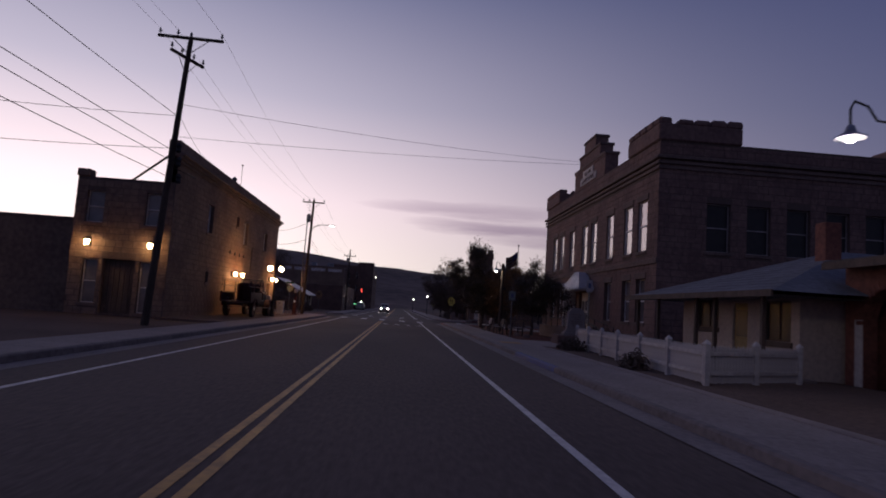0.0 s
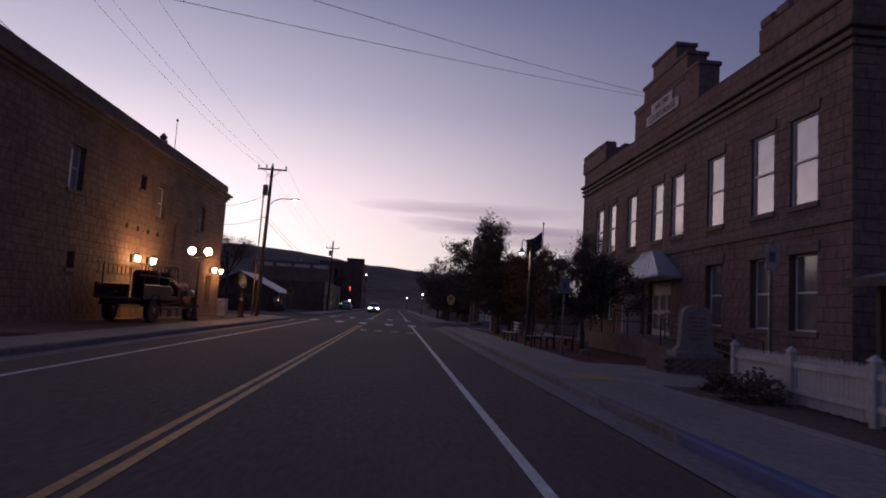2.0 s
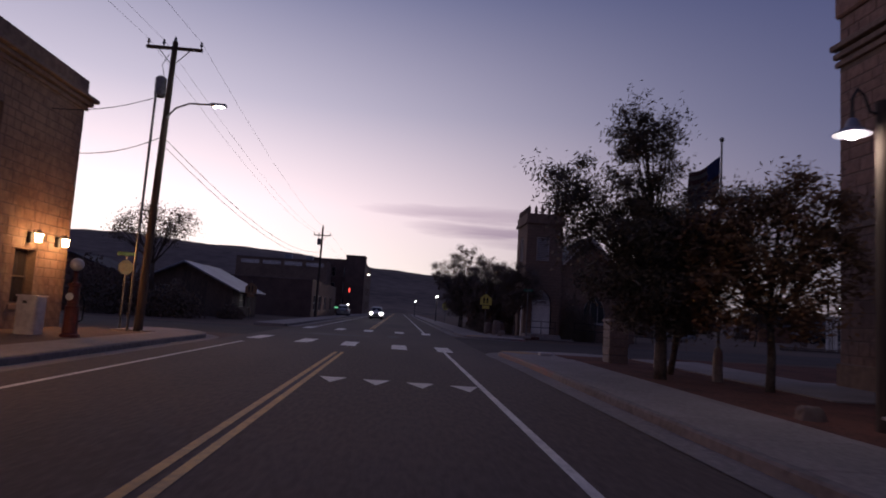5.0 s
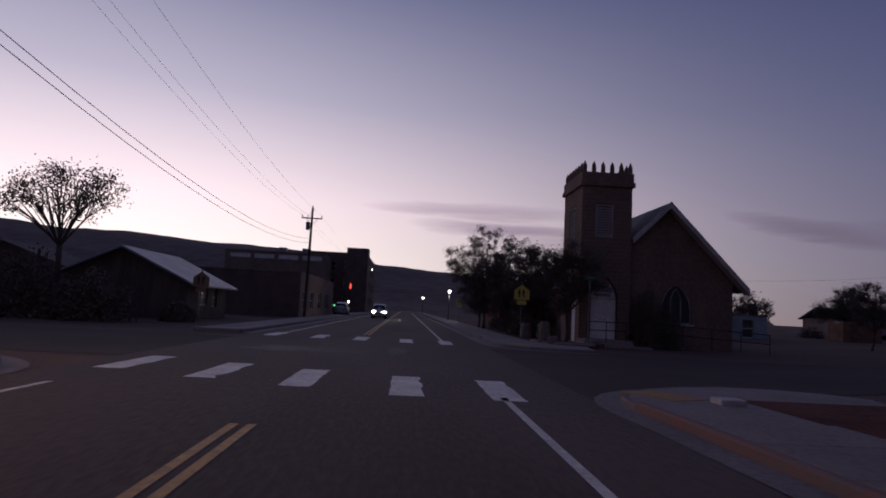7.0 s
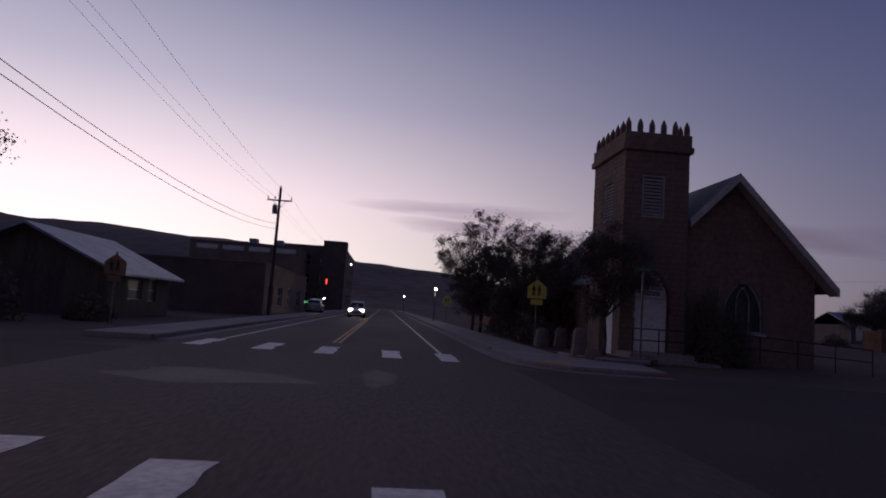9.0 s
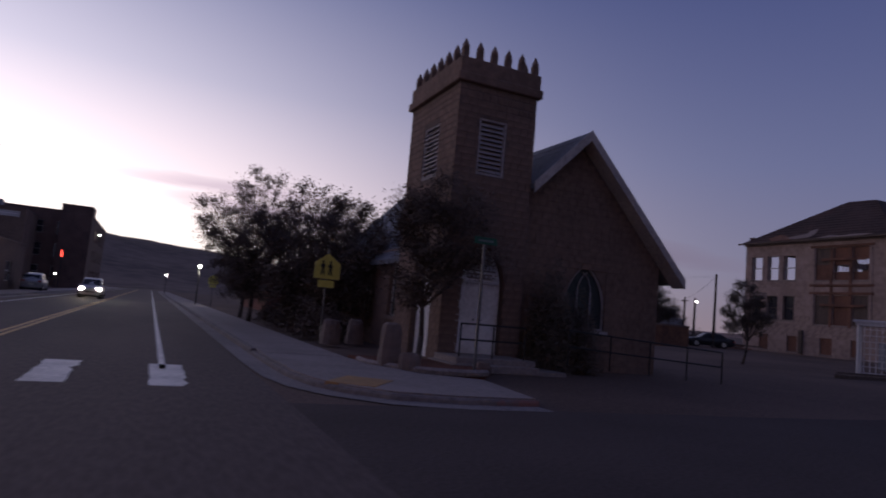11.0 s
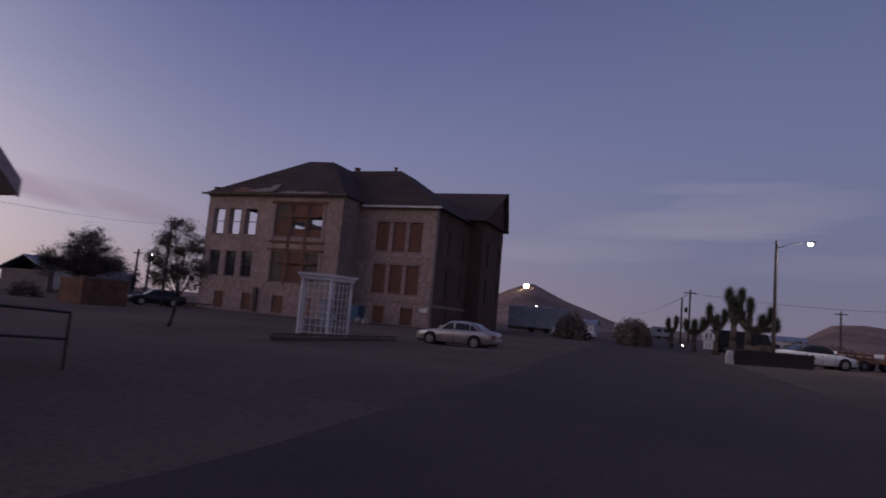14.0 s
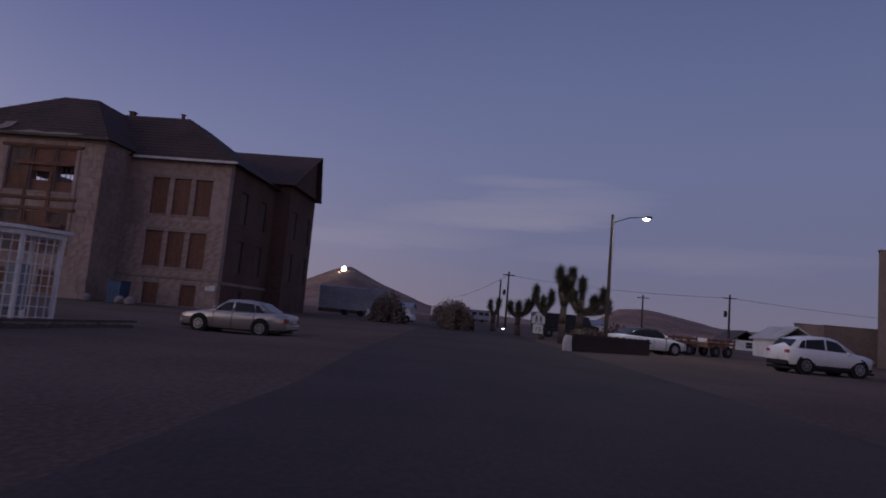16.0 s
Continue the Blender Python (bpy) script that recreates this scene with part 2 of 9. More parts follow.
LEAF_Y = mat("autumn_leaf", (0.22, 0.11, 0.055), (0.11, 0.062, 0.034), rough=0.7, big=0.8, fine=4.0, bump=0, spread=0.35)
LEAF_D = mat("dusty_leaf", (0.158, 0.108, 0.086), (0.084, 0.06, 0.048), rough=0.8, big=0.8, fine=4.0, bump=0, spread=0.30)
YUCCA = mat("yucca_leaf", (0.114, 0.118, 0.084), (0.054, 0.056, 0.042), rough=0.7, big=1.5, fine=6.0, bump=0, spread=0.30)
MIRRORED = mat("film_glass", (0.50, 0.47, 0.49), (0.40, 0.37, 0.39), rough=0.09, metal=0.45, big=0.5, fine=1.2, bump=0.015)
GLASS = mat("dark_glass", (0.036, 0.034, 0.041), (0.024, 0.024, 0.029), rough=0.06, big=0.6, fine=1.0, bump=0.01, spec=0.9)
GLASS_PALE = mat("curtained_glass", (0.20, 0.18, 0.19), (0.12, 0.11, 0.12), rough=0.12, big=0.6, fine=1.5, bump=0.01, spec=0.8)
DULL_GLASS = mat("dusty_glass", (0.035, 0.030, 0.032), (0.022, 0.020, 0.022), rough=0.35, big=0.8, fine=3.0, bump=0.01, spec=0.35)
CAR_GLASS = mat("car_glass", (0.022, 0.020, 0.022), (0.016, 0.015, 0.017), rough=0.14, big=0.8, fine=3.0, bump=0, spec=0.3)
STAIN = mat("stained_glass", (0.040, 0.050, 0.046), (0.022, 0.026, 0.028), rough=0.4, big=1.6, fine=6.0, bump=0.05, spec=0.3)
SIGN_Y = mat("sign_yellow", (0.66, 0.56, 0.13), (0.58, 0.48, 0.11), rough=0.4, big=1.5, fine=9.0, bump=0)
SIGN_W = mat("sign_white", (0.72, 0.72, 0.70), rough=0.5, big=1.5, fine=9.0, bump=0)
SIGN_G = mat("sign_green", (0.02, 0.11, 0.065), rough=0.5, big=1.5, fine=9.0, bump=0)
SIGN_R = mat("sign_red", (0.40, 0.04, 0.04), rough=0.5, big=1.5, fine=9.0, bump=0)
SIGN_K = mat("sign_black", (0.02, 0.02, 0.02), rough=0.6, big=1.5, fine=9.0, bump=0)
DULL_PLATE = mat("dull_green_grey_plate", (0.17, 0.20, 0.20), (0.11, 0.13, 0.13), rough=0.5, big=1.5, fine=9.0, bump=0)
RED = mat("old_red_paint", (0.17, 0.040, 0.034), (0.10, 0.028, 0.026), rough=0.5, big=1.5, fine=7.0, bump=0.1)
TRUCK_RED = mat("truck_red_enamel", (0.055, 0.016, 0.015), (0.032, 0.011, 0.010), rough=0.55, big=1.5, fine=7.0, bump=0.1, spec=0.2)
CARSILVER = mat("champagne_car_paint", (0.46, 0.40, 0.37), (0.42, 0.37, 0.34), rough=0.28, metal=0.55, big=0.6, fine=3.0, bump=0)
CARWHITE = mat("white_car_paint", (0.76, 0.74, 0.76), (0.72, 0.70, 0.72), rough=0.25, big=0.6, fine=3.0, bump=0)
CARBLACK = mat("dark_car_paint", (0.030, 0.028, 0.034), rough=0.25, big=0.6, fine=3.0, bump=0)
CARGREY = mat("silver_car_paint", (0.36, 0.35, 0.38), rough=0.28, metal=0.5, big=0.6, fine=3.0, bump=0)
TYRE = mat("tyre_rubber", (0.018, 0.017, 0.018), rough=0.9, big=2.0, fine=9.0)
CHROME = mat("wheel_alloy", (0.55, 0.53, 0.53), rough=0.3, metal=0.9, big=2.0, fine=9.0, bump=0)
BLUEPLASTIC = mat("blue_plastic", (0.05, 0.1, 0.18), (0.03, 0.065, 0.115), rough=0.6, big=1.5, fine=9.0)
FLAG_R = mat("flag_red", (0.075, 0.035, 0.04), rough=0.9, big=2.0, fine=9.0, bump=0)
FLAG_W = mat("flag_white", (0.125, 0.115, 0.12), rough=0.9, big=2.0, fine=9.0, bump=0)
FLAG_B = mat("flag_blue", (0.03, 0.04, 0.13), rough=0.9, big=2.0, fine=9.0, bump=0)
GLOBE_ON = glow_mat("lit_globe", (1.0, 0.70, 0.38), 30.0)
BULB_WARM = glow_mat("lit_warm_bulb", (1.0, 0.66, 0.32), 40.0)
BULB_COOL = glow_mat("lit_cool_bulb", (1.0, 0.95, 0.98), 24.0)
HEADLAMP = glow_mat("lit_headlamp", (1.0, 0.93, 0.82), 220.0)
TAILRED = glow_mat("lit_red", (1.0, 0.06, 0.03), 2.2)
GREENLIT = glow_mat("lit_green", (0.2, 1.0, 0.45), 0.7)


# ---- mesh building ----
class Mesh:
    """Collects vertices and faces; each face may carry its own material slot."""

    def __init__(self):
        self.v, self.f, self.s = [], [], []

    def add(self, verts, faces, slot=0):
        k = len(self.v)
        self.v += [tuple(p) for p in verts]
        self.f += [tuple(i + k for i in f) for f in faces]
        self.s += [slot] * len(faces)
        return self

    def box(self, x0, y0, z0, x1, y1, z1, c=0.0, slot=0):
        """A box, its edges cut off by c."""
        lo, hi = (x0, y0, z0), (x1, y1, z1)
        if not c:
            v = [(x0, y0, z0), (x1, y0, z0), (x1, y1, z0), (x0, y1, z0), (x0, y0, z1), (x1, y0, z1), (x1, y1, z1), (x0, y1, z1)]
            return self.add(v, [(0, 3, 2, 1), (4, 5, 6, 7), (0, 1, 5, 4), (1, 2, 6, 5), (2, 3, 7, 6), (3, 0, 4, 7)], slot)
        c = min(c, 0.45 * min(hi[i] - lo[i] for i in range(3)))
        v, ix = [], {}
        for i in (0, 1):
            for j in (0, 1):
                for k in (0, 1):
                    e = [lo[n] if b == 0 else hi[n] for n, b in enumerate((i, j, k))]
                    q = [lo[n] + c if b == 0 else hi[n] - c for n, b in enumerate((i, j, k))]
                    for n in range(3):
                        ix[i, j, k, n] = len(v)
                        p = list(q)
                        p[n] = e[n]
                        v.append(p)
        f = []
        for n in range(3):
            a, b = [m for m in range(3) if m != n]
            for s in (0, 1):
                def key(u, w):
                    t = [0, 0, 0]
                    t[n], t[a], t[b] = s, u, w
                    return tuple(t)
                q = [ix[(*key(u, w), n)] for u, w in ((0, 0), (1, 0), (1, 1), (0, 1))]
                f.append(q if (s == 1) == (n != 1) else q[::-1])
        for n in range(3):
            a, b = [m for m in range(3) if m != n]
            for u in (0, 1):
                for w in (0, 1):
                    def key2(s):
                        t = [0, 0, 0]
                        t[n], t[a], t[b] = s, u, w
                        return tuple(t)
                    f.append([ix[(*key2(0), a)], ix[(*key2(1), a)], ix[(*key2(1), b)], ix[(*key2(0), b)]])
        for i in (0, 1):
            for j in (0, 1):
                for k in (0, 1):
                    f.append([ix[i, j, k, 0], ix[i, j, k, 1], ix[i, j, k, 2]])
        return self.add(v, f, slot)

    def tube(self, a, b, r0, r1=None, n=8, slot=0, caps=True):
        a, b = Vector(a), Vector(b)
        r1 = r0 if r1 is None else r1
        z = (b - a).normalized()
        x = z.orthogonal().normalized()
        y = z.cross(x)
        v = [p + (x * math.cos(2 * math.pi * i / n) + y * math.sin(2 * math.pi * i / n)) * r for p, r in ((a, r0), (b, r1)) for i in range(n)]
        f = [(i, (i + 1) % n, n + (i + 1) % n, n + i) for i in range(n)]
        if caps:
            f += [tuple(range(n))[::-1], tuple(range(n, 2 * n))]
        return self.add(v, f, slot)

    def path(self, pts, r, n=6, slot=0):
        """A bent tube through the points."""
        p = [Vector(q) for q in pts]
        rings, x = [], None
        for i, q in enumerate(p):
            d = (p[min(i + 1, len(p) - 1)] - p[max(i - 1, 0)]).normalized()
            x = d.orthogonal().normalized() if x is None else (x - d * x.dot(d)).normalized()
            y = d.cross(x)
            rings += [q + (x * math.cos(2 * math.pi * k / n) + y * math.sin(2 * math.pi * k / n)) * r for k in range(n)]
        f = [(i * n + k, i * n + (k + 1) % n, (i + 1) * n + (k + 1) % n, (i + 1) * n + k) for i in range(len(p) - 1) for k in range(n)]
        f += [tuple(range(n))[::-1], tuple(range((len(p) - 1) * n, len(p) * n))]
        return self.add(rings, f, slot)

    def lathe(self, at, prof, n=14, slot=0):
        """prof: (radius, height) from below upwards."""
        x, y, z = at
        v = [(x + r * math.cos(2 * math.pi * i / n), y + r * math.sin(2 * math.pi * i / n), z + h) for r, h in prof for i in range(n)]
        f = [(k * n + i, k * n + (i + 1) % n, (k + 1) * n + (i + 1) % n, (k + 1) * n + i) for k in range(len(prof) - 1) for i in range(n)]
        f += [tuple(range(n))[::-1], tuple(range((len(prof) - 1) * n, len(prof) * n))]
        return self.add(v, f, slot)

    def ball(self, at, r, n=12, squash=1.0, slot=0):
        k = max(4, n // 2)
        return self.lathe(at, [(max(1e-3, r * math.sin(math.pi * i / k)), -r * squash * math.cos(math.pi * i / k)) for i in range(k + 1)], n, slot)

    def prism(self, poly, axis, lo, hi, slot=0):
        """A polygon of (u, w) pushed along an axis: x takes (y, z), y takes (x, z), z takes (x, y)."""
        def put(u, w, t):
            return {"x": (t, u, w), "y": (u, t, w), "z": (u, w, t)}[axis]
        n = len(poly)
        v = [put(u, w, t) for t in (lo, hi) for u, w in poly]
        f = [(i, (i + 1) % n, n + (i + 1) % n, n + i) for i in range(n)] + [tuple(range(n))[::-1], tuple(range(n, 2 * n))]
        return self.add(v, f, slot)

    def make(self, name, mats, parent=None, label="", smooth=False):
        me = bpy.data.meshes.new(name)
        me.from_pydata(self.v, [], self.f)
        for m in mats if isinstance(mats, (list, tuple)) else [mats]:
            me.materials.append(m)
        if any(self.s):
            me.polygons.foreach_set("material_index", self.s)
        bm = bmesh.new()
        bm.from_mesh(me)
        bmesh.ops.recalc_face_normals(bm, faces=bm.faces)
        bm.to_mesh(me)
        bm.free()
        if smooth:
            me.polygons.foreach_set("use_smooth", [True] * len(me.polygons))
        ob = new(name, me)
        if parent:
            ob.parent = parent
            ob.matrix_parent_inverse = root_of(parent).inverted()
        if label:
            tagged(ob, label)
        return ob


PLACES = {}


def root_of(ob):
    """The world pose of a thing that is still standing where it was built."""
    return PLACES.get(ob.name, Matrix.Identity(4))


def thing(name, at, label, category, group="", kind=""):
    ob = new(name)
    ob.location, ob.empty_display_size = at, 0.2
    PLACES[ob.name] = Matrix.Translation(at)
    return tagged(ob, label, category, group, kind)


def structure(mesh, name, mats, label, category):
    return tagged(mesh.make(name, mats), label, category, kind="structure")


def wall_cells(mesh, axis, face, depth, u0, u1, z0, z1, holes, slot=0):
    """A wall in the plane axis=face, from face to face+depth, with openings (u0, u1, z0, z1) right through it."""
    us = sorted({u0, u1, *[v for h in holes for v in h[:2]]})
    zs = sorted({z0, z1, *[v for h in holes for v in h[2:4]]})
    us, zs = [u for u in us if u0 <= u <= u1], [z for z in zs if z0 <= z <= z1]
    solid = {}
    for za, zb in zip(zs, zs[1:]):
        for ua, ub in zip(us, us[1:]):
            cu, cz = (ua + ub) / 2, (za + zb) / 2
            if not any(h[0] < cu < h[1] and h[2] < cz < h[3] for h in holes):
                solid[us.index(ua), zs.index(za)] = True
    a, b = sorted((face, face + depth))
    place, verts, faces = {}, [], []

    def corner(i, j, d):
        if (i, j, d) not in place:
            place[i, j, d] = len(verts)
            verts.append((d, us[i], zs[j]) if axis == "x" else (us[i], d, zs[j]))
        return place[i, j, d]

    for i, j in solid:
        rim = [(i, j), (i + 1, j), (i + 1, j + 1), (i, j + 1)]
        beside = [(i, j - 1), (i + 1, j), (i, j + 1), (i - 1, j)]
        quads = [[(p, b) for p in rim], [(p, a) for p in reversed(rim)]]
        quads += [[(rim[k], a), (rim[(k + 1) % 4], a), (rim[(k + 1) % 4], b), (rim[k], b)] for k in range(4) if beside[k] not in solid]
        for q in quads:
            face_ = [corner(*p, d) for p, d in q]
            faces.append(face_ if axis == "x" else face_[::-1])
    mesh.add(verts, faces, slot)


def put_cell(mesh, axis, face, depth, ua, ub, za, zb, slot=0, c=0.0):
    a, b = sorted((face, face + depth))
    if axis == "x":
        mesh.box(a, ua, za, b, ub, zb, c, slot)
    else:
        mesh.box(ua, a, za, ub, b, zb, c, slot)


def window(parent, axis, face, into, u0, u1, z0, z1, pane_mat, frame_mat, rows=2, cols=1, sill=None, recess=0.16, name="window", bar=0.05):
    """A sash window set back from the face; into is +1 or -1, the way into the wall."""
    w = Mesh()
    put_cell(w, axis, face + into * recess, into * 0.06, u0, u0 + bar, z0, z1)
    put_cell(w, axis, face + into * recess, into * 0.06, u1 - bar, u1, z0, z1)
    put_cell(w, axis, face + into * recess, into * 0.06, u0 + bar, u1 - bar, z0, z0 + bar)
    put_cell(w, axis, face + into * recess, into * 0.06, u0 + bar, u1 - bar, z1 - bar, z1)
    for i in range(1, rows):
        z = z0 + (z1 - z0) * i / rows
        put_cell(w, axis, face + into * (recess - 0.012), into * 0.05, u0 + bar, u1 - bar, z - 0.03, z + 0.03)
    for i in range(1, cols):
        u = u0 + (u1 - u0) * i / cols
        put_cell(w, axis, face + into * (recess + 0.008), into * 0.04, u - 0.018, u + 0.018, z0 + bar, z1 - bar)
    ob = w.make(name, frame_mat, parent)
    p = Mesh()
    put_cell(p, axis, face + into * (recess + 0.04), into * 0.012, u0 + bar * 0.8, u1 - bar * 0.8, z0 + bar * 0.8, z1 - bar * 0.8)
    p.make("pane", pane_mat, ob)
    if sill:
        s = Mesh()
        put_cell(s, axis, face - into * 0.07, into * (recess + 0.05), u0 - 0.10, u1 + 0.10, z0 - 0.17, z0 - 0.004, 0, 0.015)
        s.make("sill", sill, ob)
    return ob


def gz(x, y=0.0):
    """The ground rises gently to the east."""
    return 0.011 * max(0.0, x - 15.0) if x < 130 else 1.265 + 0.004 * (x - 130)


# ---- ground, roads, pavements ----
def hollow(x, y):
    """A shallow hollow in the dirt lot where a car is parked."""
    return 0.32 * math.exp(-((x - 45) ** 2 + (y - 102.5) ** 2) / 22.0)


def ground_sheet():
    xs = sorted({*range(34, 57), -2400, -1600, -900, -500, -300, -200, -140, -100, -70, -50, -35, -25, -18, -12, -7.2, 4.2, 8, 12, 15, 20, 26, 32, 40, 50, 60, 75, 90, 110, 130, 170, 240, 350, 600, 1000, 1700, 2400})
    ys = sorted({*range(94, 113), -2400, -1500, -800, -400, -200, -100, -50, -20, 0, 15, 30, 45, 60, 75, 84.5, 95, 105, 120, 140, 165, 200, 260, 350, 500, 800, 1300, 2000, 2600})
    m = Mesh()
    m.add([(x, y, gz(x) - 0.012 - hollow(x, y)) for y in ys for x in xs],
          [(j * len(xs) + i, j * len(xs) + i + 1, (j + 1) * len(xs) + i + 1, (j + 1) * len(xs) + i) for j in range(len(ys) - 1) for i in range(len(xs) - 1)])
    return structure(m, "ground", DIRT, "bare brown dirt ground of a desert town", "ground")


ground_sheet()


def sheet(poly, z=0.0):
    m = Mesh()
    m.add([(x, y, gz(x) + z) for x, y in poly], [tuple(range(len(poly)))])
    return m


road = Mesh()
for a, b in ((-120, 82), (82, 97), (97, 160), (160, 420)):
    road.add([(-6.62, a, 0), (3.38, a, 0), (3.38, b, 0), (-6.62, b, 0)], [(0, 1, 2, 3)])
structure(road, "road", ASPHALT, "worn grey asphalt main street with painted lines", "road")

side = Mesh()
edge_n = [(3.38, 94.3), (8, 94.1), (15, 93.8), (22, 94.2), (29, 94.4), (37, 95.2), (55, 96.2), (80, 97.5), (130, 99.5), (300, 104)]
edge_s = [(3.38, 77.6), (3.6, 79.6), (4.2, 80.9), (5.2, 81.8), (6.8, 82.6), (9, 82.6), (11, 83.4), (15, 84.6), (25, 85.2), (35, 86.0), (49, 87.4), (76, 89.8), (130, 92.5), (300, 97)]
us = sorted({*[p[0] for p in edge_n], *[p[0] for p in edge_s], *np.linspace(9, 60, 60).round(2).tolist()})
rag = [0.10 * noise.noise(Vector((u * 0.9, 3.1, 0))) + 0.05 * noise.noise(Vector((u * 3.7, 9.1, 0))) for u in us]
vn = [(u, float(np.interp(u, [p[0] for p in edge_n], [p[1] for p in edge_n])) + r * (u > 9), gz(u)) for u, r in zip(us, rag)]
vs = [(u, float(np.interp(u, [p[0] for p in edge_s], [p[1] for p in edge_s])) - r * (u > 9), gz(u)) for u, r in zip(us, rag)]
side.add(vs + vn, [(i, i + 1, len(us) + i + 1, len(us) + i) for i in range(len(us) - 1)])
side.add([(-6.62, 84.5, 0), (-6.62, 94.5, 0), (-90, 96, 0), (-90, 86, 0)], [(0, 1, 2, 3)])
structure(side, "side_road", ASPHALT_SIDE, "dark asphalt side street with a ragged unkerbed edge", "road")


def stripe(name, poly, material, label, z=0.006):
    return tagged(sheet(poly, z).make(name, material), label, "road marking", kind="structure")


stripe("edge_line", [(1.69, -60), (1.81, -60), (1.81, 79.9), (1.69, 79.9)], LINE_W, "solid white edge line painted on the road")
stripe("edge_line", [(1.69, 97.8), (1.81, 97.8), (1.81, 300), (1.69, 300)], LINE_W, "solid white edge line painted on the road")
stripe("edge_line", [(-5.62, -60), (-5.50, -60), (-5.50, 79.5), (-5.62, 79.5)], LINE_W, "solid white edge line painted on the road")
stripe("edge_line", [(-5.62, 99), (-5.50, 99), (-5.50, 300), (-5.62, 300)], LINE_W, "solid white edge line painted on the road")
for dx in (-0.16, 0.05):
    stripe("centre_line", [(-1.81 + dx, -60), (-1.70 + dx, -60), (-1.70 + dx, 76.6), (-1.81 + dx, 76.6)], LINE_Y, "double yellow centre line painted on the road")
    stripe("centre_line", [(-1.87 + dx, 101), (-1.76 + dx, 101), (-1.76 + dx, 300), (-1.87 + dx, 300)], LINE_Y, "double yellow centre line painted on the road")


def worn_bar(x0, x1, y0, y1, seed):
    r = random.Random(seed)
    left, right, n = [], [], 9
    for i in range(n):
        y = y0 + (y1 - y0) * i / (n - 1)
        left.append((x0 + r.uniform(-0.02, 0.02), y))
        right.append((x1 + r.uniform(-0.025, 0.02) - (r.random() < 0.18) * r.uniform(0.04, 0.12), y))
    return left[::-1] + right


for row, (shift, skew) in enumerate(((0.0, 0.42), (16.1, 0.16))):
    for i, (x, y) in enumerate(((1.53, 79.5), (-0.19, 79.6), (-2.15, 80.2), (-3.94, 80.85), (-5.96, 81.7))):
        y += shift - (y - 79.5) * (1 - skew / 0.42)
        tagged(sheet(worn_bar(x, x + 0.58, y, y + 2.95, row * 9 + i)[::-1], 0.006).make("crosswalk_bar", LINE_W), "worn white painted crosswalk bar on the asphalt", "road marking", "crosswalk bars", "structure")
for i in range(4):
    x, y = -1.24 + 0.88 * i, 69.2 - 0.15 * i
    tagged(sheet([(x - 0.28, y), (x + 0.28, y), (x + 0.02, y - 0.92)][::-1], 0.006).make("yield_triangle", LINE_W), "white painted yield triangle pointing at oncoming traffic", "road marking", "yield triangles", "structure")
for x, y, w, l in ((-3.2, 89.3, 3.4, 2.2), (-0.2, 90.5, 0.7, 3.0)):
    q = [(x + w * math.cos(a) * (0.5 + 0.12 * math.sin(5 * a + x)), y + l * math.sin(a) * (0.5 + 0.1 * math.cos(3 * a))) for a in np.linspace(0, 2 * math.pi, 22)[:-1]]
    tagged(sheet(q, 0.004).make("worn_patch", WORN), "scuffed pale patch worn into the asphalt", "road patch", kind="structure")


def flags_of_pavement(owner, x0, x1, y0, y1, step, z0, z1, material):
    """Concrete flags cast side by side, each a piece with its own edge."""
    n = max(1, round((y1 - y0) / step))
    step = (y1 - y0) / n
    me = None
    for i in range(n):
        m = Mesh()
        if me is None:
            m.box(x0, -step / 2 + 0.006, z0, x1, step / 2 - 0.006, z1, 0.012)
            ob = m.make("concrete_flag", material, owner)
            me = ob.data
        else:
            ob = new("concrete_flag", me)
            ob.parent = owner
            ob.matrix_parent_inverse = root_of(owner).inverted()
        ob.location = (0, y0 + step * (i + 0.5), 0)


def kerb_run(pts, name, material, label, w=0.16, top=0.15, gutter=True):
    """A raised kerb along a line of points, its road side on the left of the way."""
    m = Mesh()
    n = len(pts)
    off = []
    for i, p in enumerate(pts):
        a, b = Vector(pts[max(0, i - 1)]), Vector(pts[min(n - 1, i + 1)])
        d = (b - a).normalized()
        off.append(Vector((d.y, -d.x)))
    ring = lambda i, o, z: (pts[i][0] + off[i].x * o, pts[i][1] + off[i].y * o, z)
    prof = [(0.0, -0.05), (0.02, top - 0.03), (0.05, top), (w, top), (w, -0.05)]
    v = [ring(i, o, z) for i in range(n) for o, z in prof]
    k = len(prof)
    f = [(i * k + j, i * k + j + 1, (i + 1) * k + j + 1, (i + 1) * k + j) for i in range(n - 1) for j in range(k - 1)]
    f += [tuple(range(k)), tuple(range((n - 1) * k, n * k))[::-1]]
    m.add(v, f)
    ob = structure(m, name, material, label, "kerb")
    if gutter:
        g = Mesh()
        v = [ring(i, o, z) for i in range(n) for o, z in ((-0.45, 0.006), (0.01, 0.008))]
        g.add(v, [(i * 2, i * 2 + 1, i * 2 + 3, i * 2 + 2) for i in range(n - 1)])
        structure(g, "gutter", GUTTER, "grey concrete gutter along the kerb", "gutter")
    return ob


def arc(cx, cy, r, a0, a1, n=9):
    return [(cx + r * math.cos(math.radians(a)), cy + r * math.sin(math.radians(a))) for a in np.linspace(a0, a1, n)]


